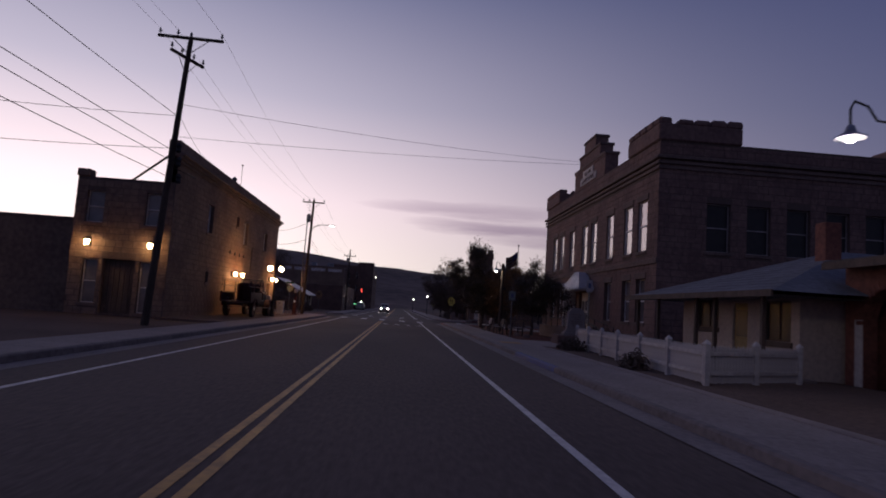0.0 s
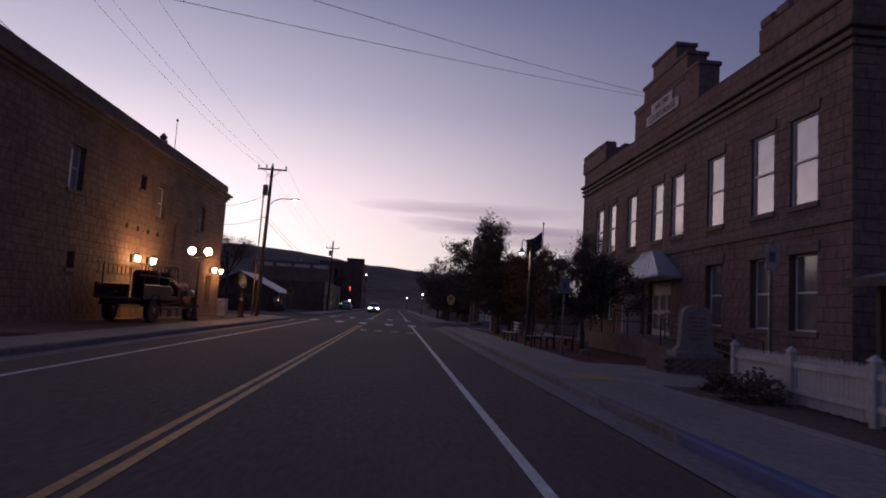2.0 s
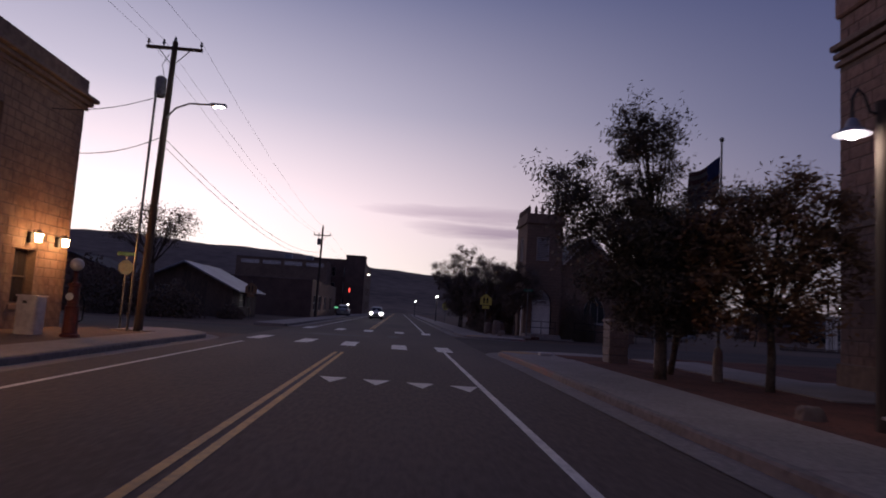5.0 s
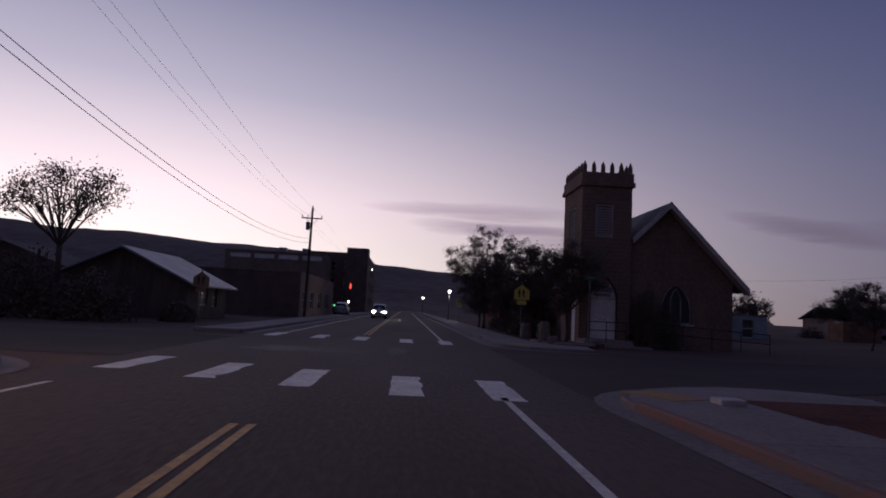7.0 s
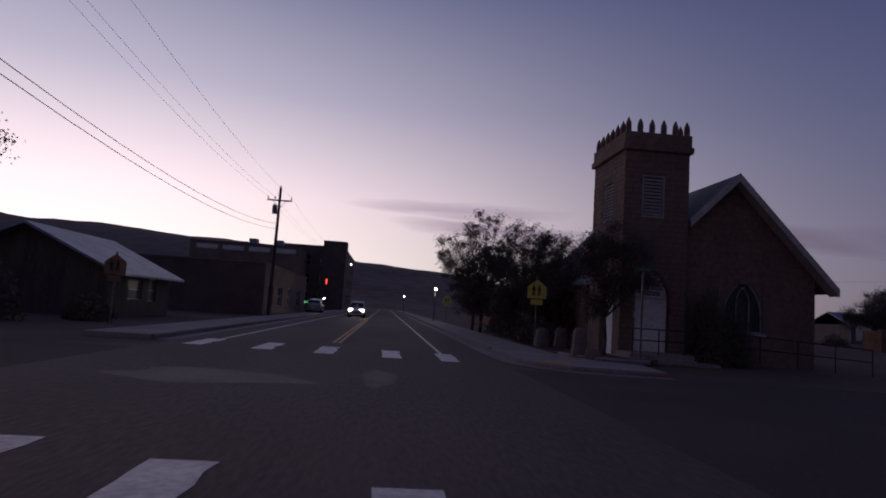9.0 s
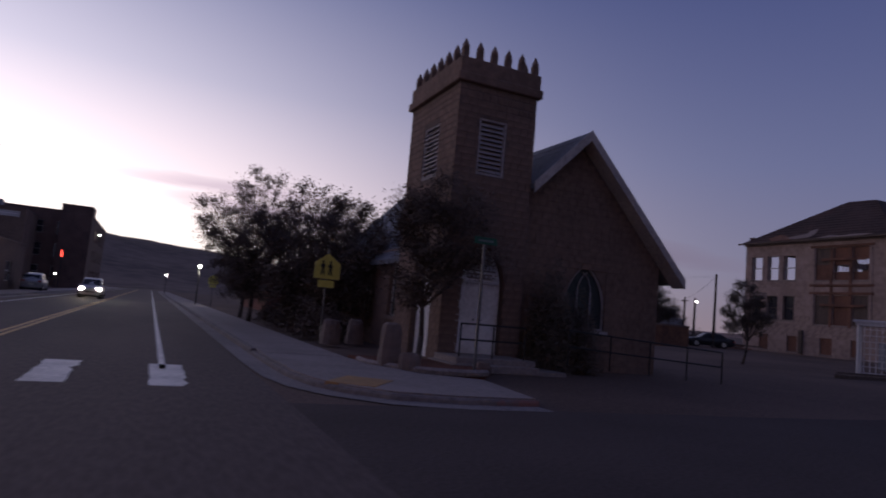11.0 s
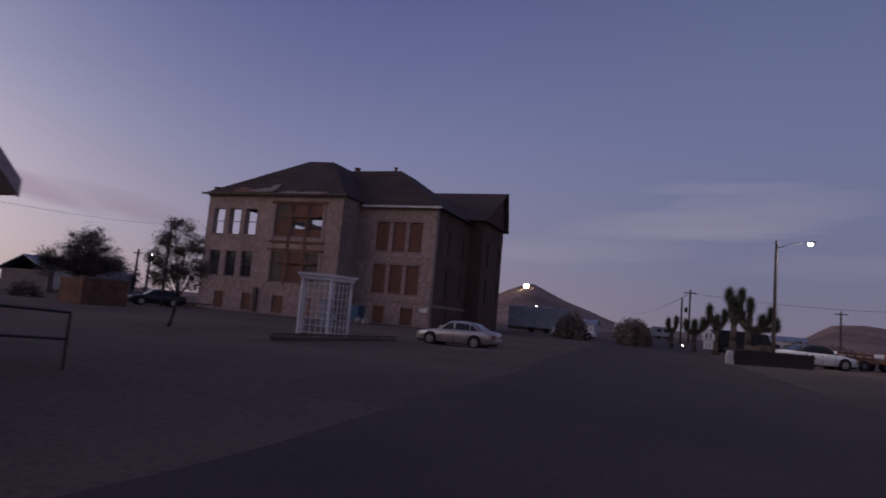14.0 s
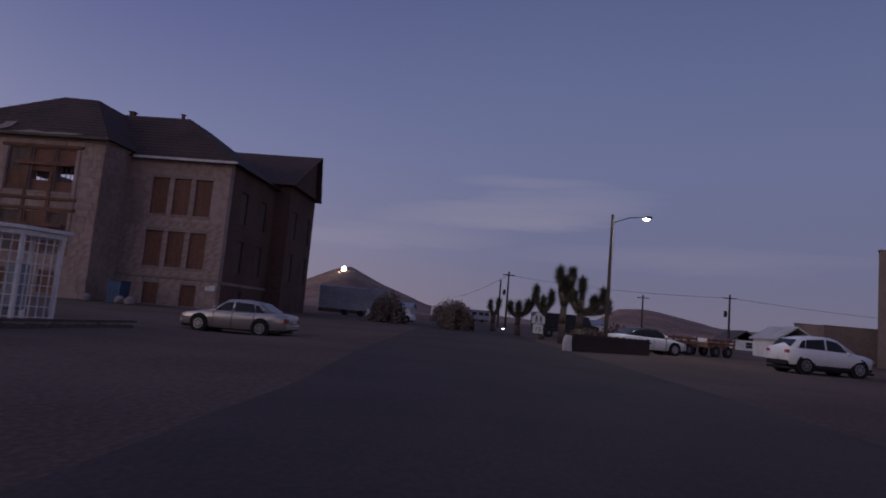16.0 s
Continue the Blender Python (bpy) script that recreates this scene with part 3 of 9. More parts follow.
# east side, before the crossing: straight kerb, blue and red stretches, then the corner curve
kerb_run([(3.85, y) for y in np.linspace(-40, 34.8, 8)], "kerb", KERB, "grey concrete kerb beside the pavement")
kerb_run([(3.85, y) for y in (34.8, 37.5, 40.4)], "kerb_blue_stretch", KERB_BLUE, "kerb stretch painted blue for reserved parking")
kerb_run([(3.85, y) for y in np.linspace(40.4, 71.5, 7)], "kerb", KERB, "grey concrete kerb beside the pavement")
kerb_run([(3.85, 71.5), (3.85, 74), (3.80, 77.0), (3.70, 79.0)], "kerb_red_stretch", KERB_RED, "faded red painted kerb before the street corner")
kerb_run([(3.70, 79.0), (3.76, 79.7), (3.90, 80.25), (4.20, 80.85), (4.75, 81.45), (5.7, 82.1), (6.8, 82.5), (7.9, 82.45), (8.8, 82.05), (9.5, 81.3)], "kerb_corner", KERB, "pale concrete kerb curving round the street corner", top=0.10)
pave_e = structure(Mesh().box(4.0, -40, -0.10, 6.0, 77.5, 0.135), "pavement_east", CONCRETE, "concrete pavement along the main street", "pavement")
flags_of_pavement(pave_e, 4.005, 5.70, -10, 77.5, 1.55, 0.10, 0.152, CONCRETE)
edge = Mesh().box(5.72, -40, -0.1, 5.98, 44.0, 0.17, 0.012)
structure(edge, "pavement_edging", CONCRETE, "pale concrete edging strip beside the pavement", "edging")
corner = Mesh()
pts = [(4.0, 77.5), (3.86, 79.0), (3.92, 79.7), (4.06, 80.2), (4.34, 80.76), (4.86, 81.32), (5.78, 81.95), (6.82, 82.34), (7.86, 82.29), (8.7, 81.92), (9.3, 81.2), (9.0, 80.2), (6.0, 80.2), (6.0, 77.5)]
corner.prism(pts, "z", -0.1, 0.104)
structure(corner, "pavement_corner", CONCRETE, "concrete pavement rounding the street corner", "pavement")
for x, y, a in ((4.75, 80.35, 28), (4.85, 46.9, 0), (5.0, 96.1, -35)):
    m = Mesh()
    q = [Vector((u, w)) @ Matrix.Rotation(math.radians(-a), 2) for u, w in ((-0.45, -0.6), (0.45, -0.6), (0.45, 0.6), (-0.45, 0.6))]
    m.prism([(x + p.x, y + p.y) for p in q], "z", 0.06, {80.35: 0.112, 96.1: 0.138}.get(y, 0.160))
    pad = tagged(m.make("tactile_pad", TACTILE), "yellow tactile paving pad at a kerb ramp", "tactile paving", "tactile pads", "structure")
structure(Mesh().box(5.30, 79.35, 0.08, 5.75, 79.75, 0.20, 0.02), "sign_footing", OFFWHITE, "pale concrete footing set in the corner pavement", "footing")
yard = Mesh().box(6.0, 46, -0.1, 12.3, 51.5, 0.13)
structure(yard, "forecourt", CONCRETE, "concrete forecourt before the courthouse steps", "pavement")
walk_in = Mesh().box(9.0, 68.6, -0.1, 11.6, 80, 0.14)
walk_in.box(11.6, 70.9, -0.1, 30, 73.2, 0.14)
structure(walk_in, "garden_path", CONCRETE, "concrete path across the garden bed", "path")
bed = Mesh()
bed.box(6.0, 51.5, -0.1, 9.0, 80.2, 0.11)
bed.box(9.0, 51.5, -0.1, 12.2, 68.6, 0.105)
bed.box(11.6, 73.2, -0.1, 22, 82, 0.105)
structure(bed, "garden_bed", SOIL, "reddish bark and soil garden bed", "garden bed")
verge = Mesh().box(5.98, 10, -0.1, 12, 46, 0.125)
structure(verge, "verge", DIRT, "bare dirt verge beside the pavement", "verge")

# north-east corner
kerb_run([(3.85, 101.8), (3.85, 150), (3.85, 300)], "kerb", KERB, "grey concrete kerb beside the pavement")
kerb_run([(7.75, 94.45), (6.9, 94.45)], "kerb_red_stretch", KERB_RED, "faded red kerb end at the church corner", top=0.10)
kerb_run([(6.9, 94.45), (6.2, 94.5), (5.2, 94.75), (4.5, 95.4), (4.1, 96.2), (3.9, 97.4), (3.85, 99.5), (3.85, 101.8)], "kerb_corner", KERB, "pale concrete kerb curving round the church corner", top=0.10)
cn = Mesh()
cn.prism([(7.75, 94.6), (6.9, 94.6), (6.25, 94.65), (5.3, 94.9), (4.6, 95.5), (4.22, 96.3), (4.05, 97.4), (4.0, 99.5), (4.0, 300), (6.1, 300), (6.1, 101), (6.4, 99.3), (6.9, 97.9), (8.1, 97.2)], "z", -0.1, 0.13)
pave_n = structure(cn, "pavement_north_east", CONCRETE, "pale concrete pavement at the church corner", "pavement")
flags_of_pavement(pave_n, 4.06, 6.08, 101, 140, 1.5, 0.08, 0.142, CONCRETE)
rim = Mesh()
for a, b in zip(arc(8.0, 100.0, 1.75, 165, 300, 12), arc(8.0, 100.0, 1.75, 165, 300, 12)[1:]):
    rim.tube((*a, 0.14), (*b, 0.14), 0.09, 0.09, 6)
structure(rim, "planting_rim", CONCRETE, "rounded concrete rim round a corner planting bed", "edging")
nb = Mesh()
nb.prism(arc(8.0, 100.0, 1.72, 160, 300, 12) + [(10.0, 100.2), (8.9, 101.5), (6.3, 101.4)], "z", -0.05, 0.165)
structure(nb, "corner_bed", SOIL, "small bed of red soil before the church", "garden bed")
structure(Mesh().box(9.2, 99.9, -0.1, 12.2, 101.6, 0.10), "church_step_path", CONCRETE, "concrete landing before the church door", "path")

# west side
kerb_run([(-7.05, y) for y in np.linspace(79.8, -40, 8)], "kerb", KERB, "grey concrete kerb beside the pavement")
kerb_run(arc(-10.4, 79.8, 3.35, 0, 80, 8)[::-1], "kerb", KERB, "grey concrete kerb curving round the street corner")
pw = Mesh().box(-8.7, -40, -0.1, -7.2, 79.8, 0.135)
pave_w = structure(pw, "pavement_west", CONCRETE, "concrete pavement before the firehouse", "pavement")
flags_of_pavement(pave_w, -8.69, -7.22, 20, 79.8, 1.5, 0.10, 0.152, CONCRETE)
structure(Mesh().prism([(-7.2, 79.8)] + arc(-10.4, 79.8, 3.2, 0, 88, 8) + [(-10.4, 79.8)], "z", -0.1, 0.15), "pavement_west_corner", CONCRETE, "concrete pavement at the firehouse corner", "pavement")
structure(Mesh().box(-12.3, 51, -0.1, -8.7, 79.8, 0.11), "apron", DIRT, "trodden gravel apron before the firehouse", "verge")
kerb_run([(-7.05, 300), (-7.05, 160), (-7.05, 97.5)], "kerb", KERB, "grey concrete kerb beside the pavement")
structure(Mesh().box(-9.2, 97.5, -0.1, -7.2, 300, 0.14), "pavement_north_west", CONCRETE, "concrete pavement along the main street", "pavement")


# ---- hills ----
def ridge(name, cx, cy, az, el, r0, r1, label, material=HILL, crest=0.62):
    """A long hill seen from (cx, cy): its crest stands el degrees high over the bearings az."""
    m = Mesh()
    A, R = np.linspace(az[0], az[-1], 150), np.linspace(r0, r1, 22)
    v = []
    for a in A:
        top = R[0] + (R[-1] - R[0]) * crest
        hgt = math.tan(math.radians(float(np.interp(a, az, el)))) * top
        for r in R:
            s = (r - R[0]) / (top - R[0]) if r < top else 1 - 0.5 * (r - top) / (R[-1] - top)
            s = s * s * (3 - 2 * s)
            x, y = cx + r * math.sin(math.radians(a)), cy + r * math.cos(math.radians(a))
            n = noise.fractal(Vector((x / 90, y / 90, 1.7)), 1.0, 2.0, 4)
            v.append((x, y, gz(x) - 1.0 + hgt * s * (1 + 0.05 * n) + 1.2 * n * s))
    k = len(R)
    m.add(v, [(i * k + j, i * k + j + 1, (i + 1) * k + j + 1, (i + 1) * k + j) for i in range(len(A) - 1) for j in range(k - 1)])
    ob = m.make(name, material, smooth=True)
    return tagged(ob, label, "hill", kind="structure")


ridge("hill_north_west", 0, 60, [-80, -55, -37, -28, -20, -12, -4, 4, 12, 20, 30], [3.0, 4.2, 5.2, 4.9, 4.9, 4.7, 3.9, 3.3, 2.2, 1.2, 0.3], 260, 900, "long dark mesa above the town, silhouetted against dusk")
ridge("hill_east", 18, 90, [40, 60, 70, 72, 76.7, 80, 84, 88, 97, 98.5, 99.5, 100.7, 102.4, 104.2, 106.5, 108.8, 115, 120, 135, 150], [0.3, 0.5, 1.2, 1.6, 3.75, 2.4, 0.95, 0.6, 0.4, 0.7, 1.3, 2.0, 2.1, 2.0, 1.55, 1.1, 1.0, 1.2, 0.8, 0.3], 330, 900, "bare brown desert hills with one pointed peak", DESERT)


# ---- courthouse ----
def stone_courses(owner, axis, face, out, u0, u1, z0, z1, holes, material, course=0.40, length=0.85, seed=1, proud=0.035, budget=0, name="stone_block", near=None):
    """Coursed blocks standing a little proud of a wall; the first budget of them inside near are pieces, the rest one part."""
    r = random.Random(seed)
    rest, shared, made = Mesh(), {}, 0
    z, k = z0, 0
    while z < z1 - 0.12:
        h = min(course * r.choice((0.85, 1.0, 1.0, 1.15)), z1 - z)
        u = u0 - r.uniform(0, length * 0.8)
        while u < u1:
            w = length * r.choice((0.6, 0.8, 1.0, 1.25))
            a, b = max(u, u0), min(u + w, u1)
            u += w
            if b - a < 0.12:
                continue
            cells = [(a, b)]
            for hu0, hu1, hz0, hz1 in holes:
                if hz0 - 0.02 < z + h and hz1 + 0.02 > z:
                    nxt = []
                    for p, q in cells:
                        if hu1 <= p or hu0 >= q:
                            nxt.append((p, q))
                        else:
                            if hu0 - p > 0.1:
                                nxt.append((p, hu0))
                            if q - hu1 > 0.1:
                                nxt.append((hu1, q))
                    cells = nxt
            for p, q in cells:
                d = proud * r.uniform(0.5, 1.2)
                if made < budget and (near is None or near(p, q, z)):
                    made += 1
                    key = (round(q - p, 1), round(h, 2), r.randint(0, 1))
                    L, H = q - p - 0.012, h - 0.012
                    if key not in shared:
                        m = Mesh()
                        if axis == "x":
                            m.box(-d, -L / 2, -H / 2, 0.04, L / 2, H / 2, 0.008)
                        else:
                            m.box(-L / 2, -d, -H / 2, L / 2, 0.04, H / 2, 0.008)
                        ob = m.make(name, material, owner)
                        shared[key] = (ob.data, L)
                    else:
                        ob = new(name, shared[key][0])
                        ob.parent = owner
                        ob.matrix_parent_inverse = root_of(owner).inverted()
                    k0 = L / shared[key][1]
                    ob.location = (face, (p + q) / 2, z + h / 2) if axis == "x" else ((p + q) / 2, face, z + h / 2)
                    ob.scale = (-1 if out > 0 and axis == "x" else 1, k0, 1) if axis == "x" else (k0, -1 if out > 0 else 1, 1)
                else:
                    put_cell(rest, axis, face + out * d, -out * (d + 0.04), p + 0.01, q - 0.01, z + 0.01, z + h - 0.01, 0, 0.018)
        z += h
    if rest.v:
        tagged(rest.make("masonry", material, owner), "", kind="stuff")


def courthouse():
    X, Y0, Y1 = 12.05, 46.45, 70.6
    c = thing("courthouse", (19, 58.5, 0), "two-storey brown rusticated stone courthouse with battlement parapets and tall sash windows", "building")
    wins = [(47.85, 49.10), (49.95, 51.20), (53.05, 54.25), (56.3, 57.5), (58.35, 59.6), (61.55, 62.75), (64.5, 65.7), (66.6, 67.85)]
    up = [(a, b, 5.1, 7.72) for a, b in wins]
    low = [(a, b, 1.42, 3.65) for i, (a, b) in enumerate(wins) if i not in (3, 4, 5)]
    door = (57.3, 59.7, 0.85, 3.18)
    front = Mesh()
    wall_cells(front, "x", X, 0.5, Y0, Y1, 0, 10.55, up + low + [door])
    front.make("front_wall", MORTAR, c)
    sw = [(14.5 + 2.05 * i, 15.7 + 2.05 * i, 5.1, 7.5) for i in range(5)]
    south = Mesh()
    wall_cells(south, "y", Y0, 0.5, X + 0.5, 27.0, 0, 10.5, sw)
    south.make("side_wall", MORTAR, c)
    stone_courses(c, "x", X, -1, Y0 - 0.02, Y1, 0, 9.0, up + low + [door], STONE, 0.34, 0.66, 3, 0.016, 260, near=lambda p, q, z: 50 < p < 69)
    stone_courses(c, "x", X, -1, Y0 - 0.02, Y1, 9.75, 10.5, [], STONE, 0.36, 0.66, 4, 0.016)
    stone_courses(c, "y", Y0, -1, X - 0.03, 27, 0, 10.4, sw, STONE, 0.34, 0.66, 5, 0.016)
    back = Mesh()
    back.box(X + 0.5, Y1 - 0.5, 0, 27, Y1, 10.5)
    back.box(26.5, Y0 + 0.5, 0, 27, Y1 - 0.5, 10.5)
    back.make("rear_wall", STONE, c)
    Mesh().box(X + 0.5, Y0 + 0.5, 10.0, 26.5, Y1 - 0.5, 10.15).make("flat_roof", SHINGLE, c)
    Mesh().box(X + 0.5, Y0 + 0.5, 4.4, 26.5, Y1 - 0.5, 4.6).make("upper_floor", DARKWOOD, c)
    for z, d in ((9.05, 0.10), (9.30, 0.14), (9.56, 0.20)):
        m = Mesh()
        m.box(X - d, Y0 - d, z, X + 0.02, Y1 + d, z + 0.16, 0.02)
        m.box(X + 0.02, Y0 - d, z, 27, Y0 + 0.02, z + 0.16, 0.02)
        m.make("string_course", STONE_TRIM, c)
    m = Mesh().box(X - 0.09, Y0 - 0.09, 4.35, X + 0.02, Y1, 4.62, 0.02)
    m.make("belt_course", STONE_TRIM, c)
    Mesh().box(X - 0.14, Y0 - 0.14, 0, X + 0.02, Y1, 0.75, 0.03).make("plinth", STONE_TRIM, c)
    # corner battlements and the stepped gable
    for y0, y1 in ((Y0 - 0.12, 50.75), (66.25, Y1 + 0.1)):
        m = Mesh().box(X - 0.12, y0, 10.5, 16.2, y1, 11.35, 0.06)
        batt = m.make("battlement", STONE, c, "rough stone corner battlement")
        n = 5
        for i in range(n):
            a = y0 + (y1 - y0) * i / n
            m = Mesh().box(X - 0.13, a + 0.05, 11.3, X + 0.55, a + (y1 - y0) / n - 0.05, 11.68 + 0.04 * math.sin(7 * i), 0.09)
            m.make("merlon", STONE, batt)
            if i == 0:
                continue
            b = X + 4.2 * i / n
            m = Mesh().box(b + 0.04, y0 - 0.01, 11.3, b + 4.2 / n - 0.04, y0 + 0.6, 11.66 + 0.05 * math.sin(5 * i), 0.09)
            m.make("merlon", STONE, batt)
    m = Mesh().box(25.2, Y0 - 0.12, 10.4, 27.1, Y0 + 3, 11.45, 0.08)
    m.make("battlement", STONE, c)
    for hw, za, zb in ((3.45, 10.5, 12.05), (2.35, 12.05, 12.9), (1.3, 12.9, 13.72)):
        Mesh().box(X - 0.02, 58.6 - hw, za, X + 0.85, 58.6 + hw, zb, 0.03).make("gable_step", STONE, c)
        Mesh().box(X - 0.08, 58.6 - hw - 0.07, zb - 0.14, X + 0.92, 58.6 + hw + 0.07, zb + 0.05, 0.03).make("gable_coping", STONE_TRIM, c)
    stone_courses(c, "x", X - 0.02, -1, 55.2, 62.0, 11.75, 12.0, [], STONE, 0.4, 0.8, 8, 0.04)
    s = Mesh().box(X - 0.10, 56.85, 10.72, X - 0.02, 60.35, 11.2, 0.01)
    s.box(X - 0.10, 57.5, 11.2, X - 0.02, 59.8, 11.68, 0.01)
    sign = s.make("name_stone", OFFWHITE, c, "pale carved name stone on the gable")
    for txt, z, size in (("COURT HOUSE", 10.82, 0.42), ("A.D. 1907", 11.30, 0.36)):
        cu = bpy.data.curves.new("letters", "FONT")
        cu.body, cu.size, cu.extrude, cu.align_x = txt, size, 0.008, "CENTER"
        cu.materials.append(STONE_TRIM)
        t = new("carved_letters", cu)
        t.parent = sign
        t.matrix_basis = Matrix.Translation((X - 0.108, 58.6, z)) @ Matrix(((0, 0, -1, 0), (-1, 0, 0, 0), (0, 1, 0, 0), (0, 0, 0, 1)))
    for i, (a, b) in enumerate(wins):
        window(c, "x", X, 1, a, b, 5.1, 7.72, MIRRORED, WHITE, 2, 1, STONE_TRIM, 0.07)
        Mesh().box(X - 0.06, a - 0.15, 7.72, X + 0.02, b + 0.15, 8.05, 0.02).make("lintel", STONE_TRIM, c)
        if i not in (3, 4, 5):
            window(c, "x", X, 1, a, b, 1.42, 3.65, GLASS_PALE, WHITE, 2, 1, STONE_TRIM, 0.20)
            Mesh().box(X - 0.06, a - 0.15, 3.65, X + 0.02, b + 0.15, 3.98, 0.02).make("lintel", STONE_TRIM, c)
    for a, b, z0, z1 in sw:
        window(c, "y", Y0, 1, a, b, z0, z1, DULL_GLASS, LOUVRE, 2, 1, STONE_TRIM, 0.2)
    # white rolled awnings over the far ground-floor windows
    for a, b in wins[5:]:
        m = Mesh()
        m.prism([(X - 0.02, 3.70), (X - 0.42, 3.62), (X - 0.46, 3.76), (X - 0.30, 3.92), (X - 0.02, 4.0)], "y", a - 0.15, b + 0.15)
        m.make("awning", AWNING, c, "white rolled window awning")
        if a == wins[5][0]:
            window(c, "x", X - 0.03, 1, a, b, 1.42, 3.6, GLASS, WHITE, 2, 1, STONE_TRIM, 0.02)
    # entrance: panelled doors, hipped canopy, steps
    d = Mesh().box(X + 0.20, 57.3, 0.85, X + 0.28, 59.7, 3.18)
    dob = d.make("entrance_door", OFFWHITE, c, "cream double entrance door with glazed panels")
    for i in range(3):
        for za, zb in ((1.12, 1.80), (1.98, 2.62)):
            a = 57.46 + 0.76 * i
            Mesh().box(X + 0.185, a, za, X + 0.20, a + 0.52, zb, 0.006).make("door_pane", GLASS_PALE, dob)
            f = Mesh()
            for u0, u1, w0, w1 in ((a - 0.05, a + 0.57, za - 0.05, za), (a - 0.05, a + 0.57, zb, zb + 0.05), (a - 0.05, a, za, zb), (a + 0.52, a + 0.57, za, zb)):
                f.box(X + 0.165, u0, w0, X + 0.20, u1, w1)
            f.make("glazing_bead", OFFWHITE, dob)
    y0, y1, x0, x1, z0, z1 = 56.3, 60.7, 11.05, X - 0.02, 3.40, 4.50
    m = Mesh()
    m.add([(x0, y0, z0), (x0, y1, z0), (x1, y1, z0), (x1, y0, z0), (x0 + 0.42, y0 + 1.7, z1), (x0 + 0.42, y1 - 1.7, z1), (x1, y1 - 1.7, z1), (x1, y0 + 1.7, z1)],
          [(0, 1, 5, 4), (1, 2, 6, 5), (3, 0, 4, 7), (4, 5, 6, 7), (0, 3, 2, 1)])
    m.box(x0 - 0.05, y0 - 0.05, z0 - 0.14, x1, y1 + 0.05, z0 - 0.004, 0.02)
    can = m.make("canopy", AWNING, c, "pale hipped metal canopy over the entrance")
    for i in range(9):
        y = y0 + 1.7 + i * (y1 - y0 - 3.4) / 8
        Mesh().tube((x0 + 0.01, y0 + 0.02 + i * (y1 - y0 - 0.04) / 8, z0 + 0.02), (x0 + 0.42, y, z1 + 0.01), 0.018, 0.018, 5).make("seam", AWNING, can)
    Mesh().box(11.15, 60.5, 0.84, X - 0.02, 60.58, 3.21, 0.01).make("entrance_screen", WHITE, c, "white side screen of the entrance porch")
    Mesh().box(10.57, 54.6, 0.0, X - 0.05, 60.6, 0.84, 0.015).make("landing", CONCRETE, c, "concrete landing before the entrance door")


courthouse()


def rail(points, name, label, parent_at, heights=(0.95, 0.55), post_every=1.6, r=0.024, material=BLACK):
    t = thing(name, parent_at, label, "handrail")
    for h in heights:
        Mesh().path([(x, y, z + h) for x, y, z in points], r, 7).make("bar", material, t)
    for (x0, y0, z0), (x1, y1, z1) in zip(points, points[1:]):
        L = math.dist((x0, y0), (x1, y1))
        n = max(1, round(L / post_every))
        for i in range(n + (x1 == points[-1][0] and y1 == points[-1][1])):
            f = i / n
            x, y, z = x0 + (x1 - x0) * f, y0 + (y1 - y0) * f, z0 + (z1 - z0) * f
            Mesh().tube((x, y, z - 0.02), (x, y, z + heights[0]), r, r, 7).make("post", material, t)
    return t


ramp = Mesh()
ramp.prism([(47.6, 0.1), (60.6, 0.1), (60.6, 0.84), (54.2, 0.84)], "x", 9.6, 10.55)
structure(ramp, "access_ramp", STONE_TRIM, "concrete access ramp up to the courthouse entrance", "ramp")
rail([(9.65, 47.8, 0.12), (9.65, 54.2, 0.84), (9.65, 60.5, 0.84)], "ramp_rail", "dark steel pipe handrail along the access ramp", (9.65, 54, 0.1))
rail([(10.5, 47.8, 0.12), (10.5, 54.2, 0.84)], "ramp_rail", "dark steel pipe handrail along the access ramp", (10.5, 51, 0.1))


